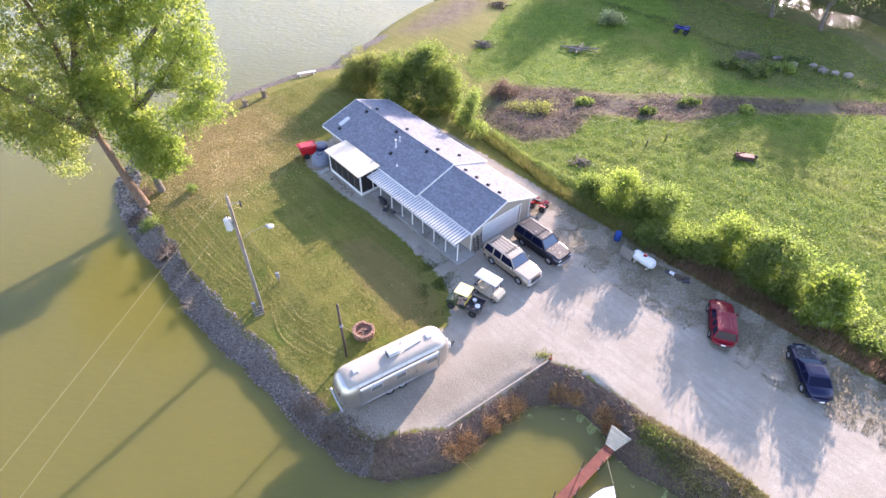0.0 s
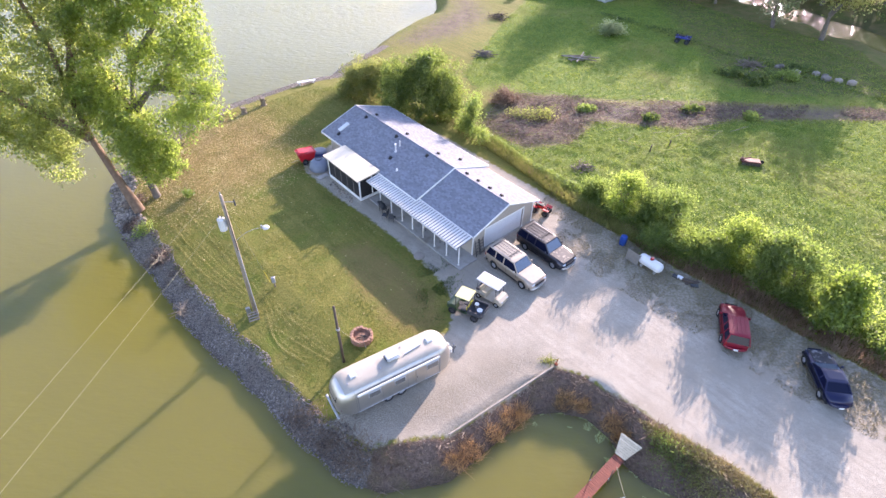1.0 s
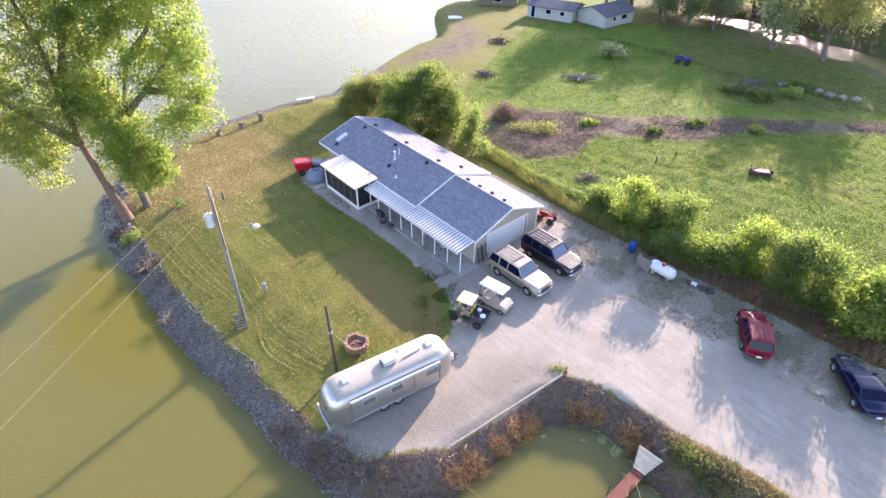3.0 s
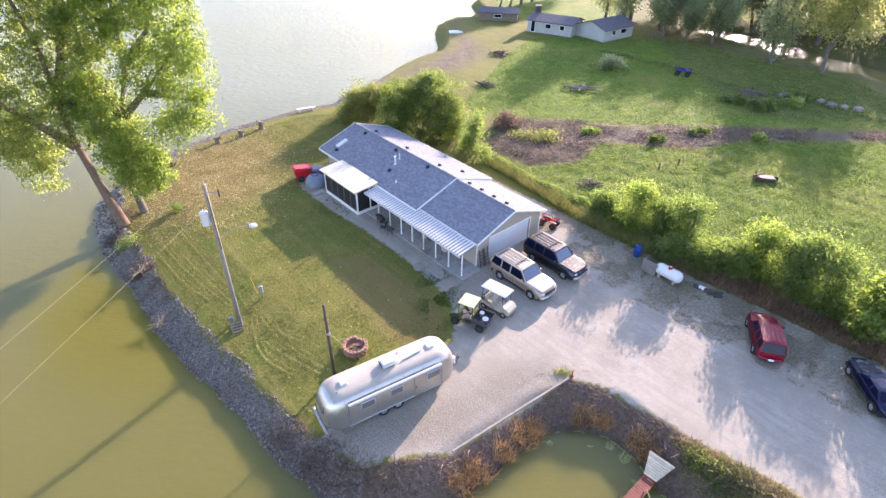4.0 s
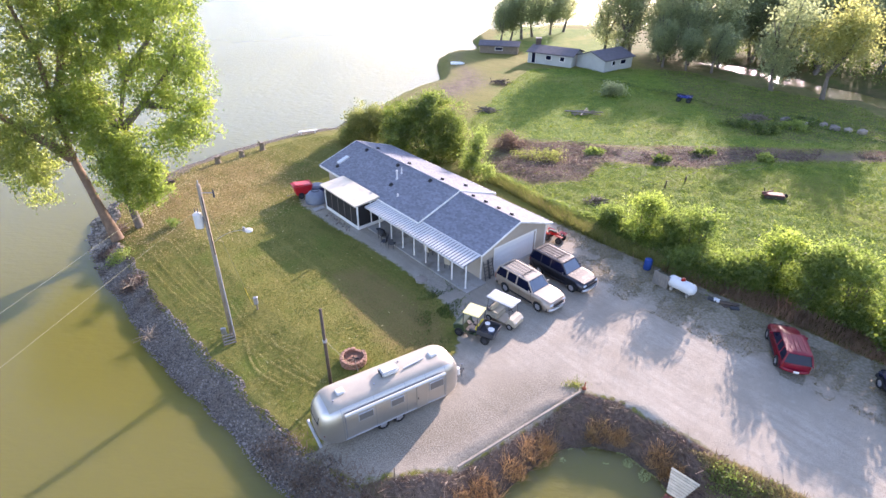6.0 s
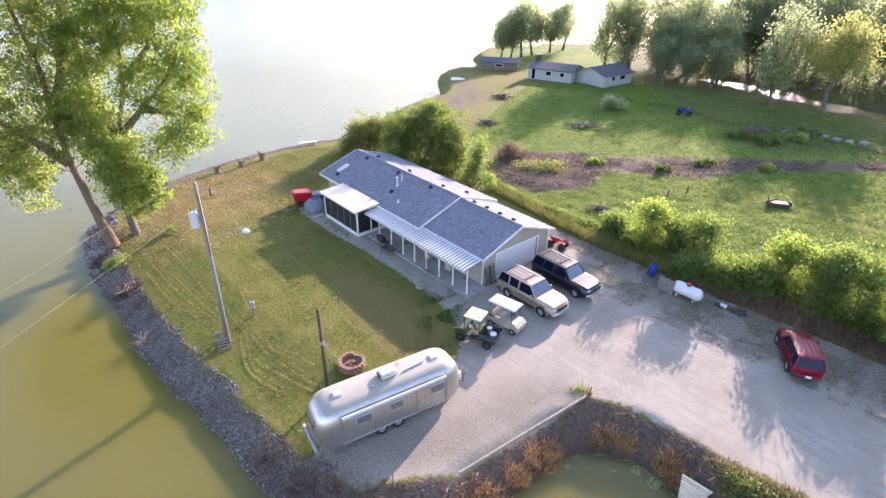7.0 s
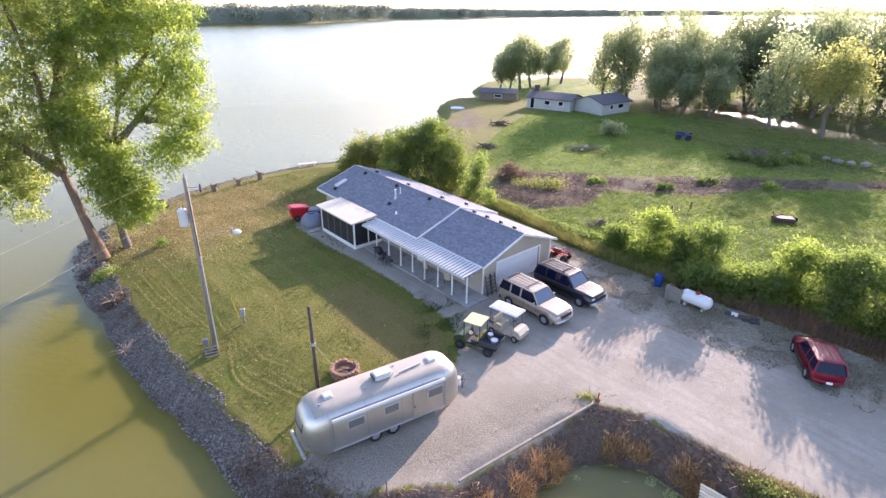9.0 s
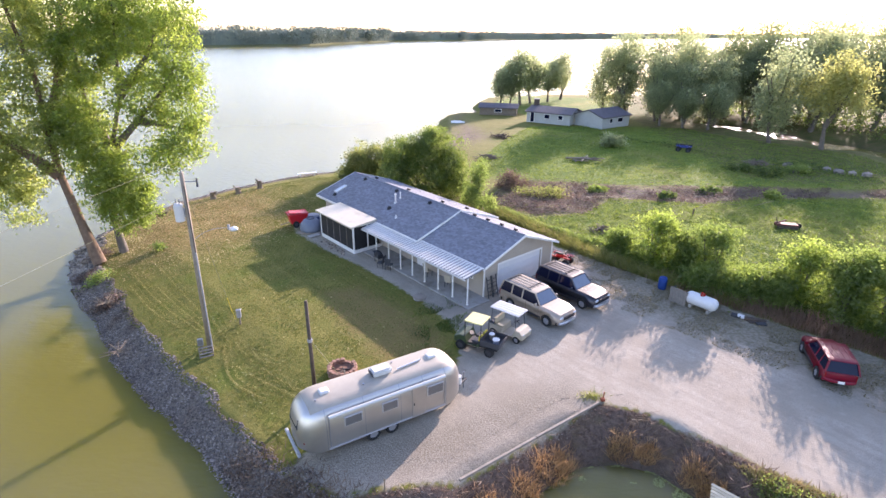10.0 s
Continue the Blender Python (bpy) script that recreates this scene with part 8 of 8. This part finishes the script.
o = thing("white_float", pose(1.2, 108.0, zheight(1.2, 108.0)), "small white overturned skiff on the far shore", "skiff")
bm = BM()
loft(bm, [[(x, w * math.cos(a), 0.42 * math.sin(a) * h) for a in [math.pi * j / 8 for j in range(9)]] for x, w, h in ((-1.3, 0.5, 0.9), (-0.4, 0.62, 1.0), (0.6, 0.5, 0.95), (1.4, 0.1, 0.5))])
part("hull", bm, MAT["hull_white"], o)

# ---- the far house at the end of the spit ----
def gable_house(name, m, L, W, eave, ridge, wall, roof, label, windows):
    o = thing(name, m, label, "house")
    bm = BM()
    prism(bm, [(-W / 2, 0), (W / 2, 0), (W / 2, eave), (0, ridge), (-W / 2, eave)], -L / 2, L / 2)
    wl = part("wall", bm, wall, o)
    sl = math.hypot(W / 2, ridge - eave)
    for s in (-1, 1):
        bm = BM()
        k = 1 + 0.35 / (W / 2)
        prism(bm, [(0, ridge + 0.06), (s * W / 2 * k, ridge + 0.06 - (ridge - eave) * k), (s * W / 2 * k, ridge - 0.1 - (ridge - eave) * k), (0, ridge - 0.1)], -L / 2 - 0.35, L / 2 + 0.35)
        part("roof", bm, roof, o)
    for axis, u, z, w, h in windows:
        if axis == "X":
            wf = part("window", box(BM(), (W / 2 + 0.03, u, z), (0.08, w, h), 0.01), MAT["white_trim"], o)
            part("pane", box(BM(), (W / 2 + 0.075, u, z), (0.02, w - 0.16, h - 0.16)), MAT["car_glass"], wf)
        elif axis == "x":
            wf = part("window", box(BM(), (-W / 2 - 0.03, u, z), (0.08, w, h), 0.01), MAT["white_trim"], o)
            part("pane", box(BM(), (-W / 2 - 0.075, u, z), (0.02, w - 0.16, h - 0.16)), MAT["car_glass"], wf)
        else:
            wf = part("window", box(BM(), (u, -L / 2 - 0.03, z), (w, 0.08, h), 0.01), MAT["white_trim"], o)
            part("pane", box(BM(), (u, -L / 2 - 0.075, z), (w - 0.16, 0.02, h - 0.16)), MAT["car_glass"], wf)
    return o


gable_house("cottage", pose(29.6, 107.4, zheight(29.6, 107.4), 0, 0, -52), 8.4, 6.6, 2.2, 3.3, MAT["far_wall"], MAT["far_roof"], "pale grey cottage wing with a low dark gable roof",
            [("X", -1.6, 1.4, 0.9, 0.9), ("X", 1.2, 1.4, 1.6, 0.9)])
gable_house("cottage", pose(20.6, 110.4, zheight(20.6, 110.4), 0, 0, 59), 9.0, 6.0, 2.2, 3.0, MAT["far_wall"], MAT["far_roof"], "long low pale cottage facing the meadow",
            [("x", -2.6, 1.4, 1.0, 0.9), ("x", 0.2, 1.4, 1.2, 0.9), ("x", 3.3, 1.05, 0.9, 2.0)])
gable_house("boathouse", pose(10.4, 120.6, zheight(10.4, 120.6), 0, 0, 80), 8.0, 4.2, 1.7, 2.3, MAT["old_wood"], MAT["far_roof"], "low brown boathouse at the far shore",
            [("x", 0.0, 1.0, 1.6, 0.7)])
o = thing("garden_shed", pose(37.5, 123.0, zheight(37.5, 123.0), 0, 0, 10), "small white shed under the far trees", "shed")
part("wall", box(BM(), (0, 0, 1.1), (3.0, 2.4, 2.2)), MAT["white_trim"], o)
part("roof", box(BM(), (0, 0, 2.28), (3.4, 2.8, 0.16), 0.02, pose(0, 0, 0, 5, 0, 0)), MAT["far_roof"], o)
o = thing("chimney_stack", pose(17.4, 112.6, zheight(17.4, 112.6)), "dark brick chimney beside the cottage", "chimney")
part("stack", box(BM(), (0, 0, 2.1), (1.0, 0.8, 4.2), 0.02), MAT["dark_post"], o)
part("cap", box(BM(), (0, 0, 4.24), (1.15, 0.95, 0.12), 0.02), MAT["concrete"], o)

# ---- riprap along the bank ----
def rock_mesh(seed):
    rng = random.Random(seed)
    bm = BM()
    bmesh.ops.create_icosphere(bm, subdivisions=1, radius=1.0)
    for v in bm.verts:
        v.co *= rng.uniform(0.72, 1.12)
    me = bpy.data.meshes.new("stone")
    bm.to_mesh(me)
    bm.free()
    return me


_rocks = [rock_mesh(k) for k in range(8)]
_rr = np.random.default_rng(17)
_x1, _y1 = _rr.uniform(-36, 0.5, 380000), _rr.uniform(12.5, 76, 380000)
_d1 = shore(_x1, _y1)
_in = inside(_x1, _y1, INLET_SIDE)
_k = (_d1 > -0.3) & (_d1 < np.where(_y1 > 48, 3.6, 2.1) + 0.3 * wob(_x1, _y1, 0.8)) & ~_in & ~((_x1 > -3.6) & (_y1 > 15.9)) & (_rr.uniform(size=len(_x1)) < np.where(_y1 > 48, 0.3, 1.0))
_x1, _y1, _d1 = _x1[_k], _y1[_k], _d1[_k]
_z1 = height(_x1, _y1)
_s1 = np.where(_rr.uniform(size=len(_x1)) < 0.10 + 0.35 * (np.hypot(_x1 + 30, _y1 - 40) < 4), _rr.uniform(0.05, 0.085, len(_x1)), _rr.uniform(0.022, 0.048, len(_x1)))
_s1 = np.where((np.hypot(_x1 + 31.0, _y1 - 42.0) < 6.5) & (_rr.uniform(size=len(_x1)) < 0.10), _rr.uniform(0.10, 0.24, len(_x1)), _s1)
riprap = thing("riprap", pose(0, 0, 0), "grey crushed stone riprap protecting the lake bank", "riprap", kind="structure")
_near = (_y1 > 15.0) & (_y1 < 20.6) & (_s1 > 0.036) & (_s1 < 0.06)
_idx = np.where(_near)[0][:290]
for m in _rocks:
    m.materials.append(MAT["stone_piece"])
for i in _idx:
    o = new("stone", _rocks[i % 8])
    o.parent = riprap
    q = _s1[i] * 1.1
    o.matrix_basis = pose(_x1[i], _y1[i], _z1[i] + 0.04, _rr.uniform(0, 360), _rr.uniform(0, 360), 0) @ Matrix.Diagonal((q * 1.25, q, q * 0.8, 1))
_rest = np.setdiff1d(np.arange(len(_x1)), _idx)
_pale = _rest[_y1[_rest] > 50]
_rest = _rest[_y1[_rest] <= 50]
_tv = [np.array([v.co for v in m.vertices]) for m in _rocks]
_tf = np.array([list(p.vertices) for p in _rocks[0].polygons])


def heap(name, which, material):
    vv, ff, b = [], [], 0
    for i in which:
        a, c = _rr.uniform(0, 6.28), _rr.uniform(-1, 1)
        t = _tv[i % 8] * np.array([1.25, 1.0, 0.75]) * _s1[i]
        ca, sa = math.cos(a), math.sin(a)
        cb, sb = math.cos(c), math.sin(c)
        t = t @ np.array([[ca, -sa, 0], [sa, ca, 0], [0, 0, 1]]) @ np.array([[1, 0, 0], [0, cb, -sb], [0, sb, cb]])
        vv.append(t + np.array([_x1[i], _y1[i], _z1[i] + 0.03]))
        ff.append(_tf + b)
        b += len(t)
    o = pymesh(name, np.concatenate(vv).tolist(), np.concatenate(ff).tolist(), material, riprap)
    return tagged(o, kind="stuff")


heap("stone_fill", _rest, MAT["stone"])
heap("pale_stones", _pale, MAT["stone_pale"])


def driftwood(x, y, z, seed):
    rng = np.random.default_rng(seed)
    o = thing("driftwood", pose(x, y, z, 0, 0, 60 * seed), "bleached tangle of driftwood branches on the riprap", "driftwood")
    for k in range(16):
        a = rng.uniform(0, 6.28)
        ln = rng.uniform(0.5, 1.1)
        part("branch", rod(BM(), (0.1 * rng.normal(), 0.1 * rng.normal(), 0.06), (math.cos(a) * ln, math.sin(a) * ln, rng.uniform(0.1, 0.5)), 0.03, 0.01, 6), MAT["old_wood"], o)


driftwood(-20.1, 27.4, -1.1, 1)
driftwood(-23.7, 32.3, -0.5, 2)
for k, (x, y, c) in enumerate(((-27.0, 36.6, "leaf_hedge"), (-24.2, 33.0, "brush_brown"), (-28.6, 37.6, "brush_brown"), (-29.3, 40.6, "brush_brown"))):
    rng = np.random.default_rng(70 + k)
    px, py = x + rng.normal(size=900) * 0.5, y + rng.normal(size=900) * 0.4
    o = quads_mesh("bank_weeds", leaf_quads(rng, np.column_stack([px, py, height(px, py) + rng.uniform(0.02, 0.4, 900)]), 0.15, 0.06), MAT[c])
    tagged(o, "scrubby weeds at the top of the stone bank" if k else "leafy green weed at the top of the stone bank", "weeds", "weeds of the stone bank")
# gravel lumps along the timber and the drive's rim
_x1, _y1 = _rr.uniform(-6, 9, 9000), _rr.uniform(14, 23, 9000)
_dl = seg_dist(_x1, _y1, [(-5.2, 16.2), (-2.4, 16.4), (0.4, 16.85), (7.5, 22.0)], False)
_k = (_dl < 1.7) & (shore(_x1, _y1) > 1.0) & (_rr.uniform(size=9000) < np.maximum(0.45 - _dl, 0.3 * np.exp(-((_dl - 1.35) / 0.2) ** 2)))
_VV, _FF, _b = [], [], 0
for x, y in zip(_x1[_k], _y1[_k]):
    t = _tv[_b % 8] * _rr.uniform(0.012, 0.032)
    _VV.append(t + np.array([x, y, zheight(x, y) + 0.02]))
    _FF.append(_tf + _b)
    _b += len(t)
rim = pymesh("loose_stones", np.concatenate(_VV).tolist(), np.concatenate(_FF).tolist(), MAT["gravel_lump"])
tagged(rim, "loose stones along the gravel's edge", "stones", kind="stuff")
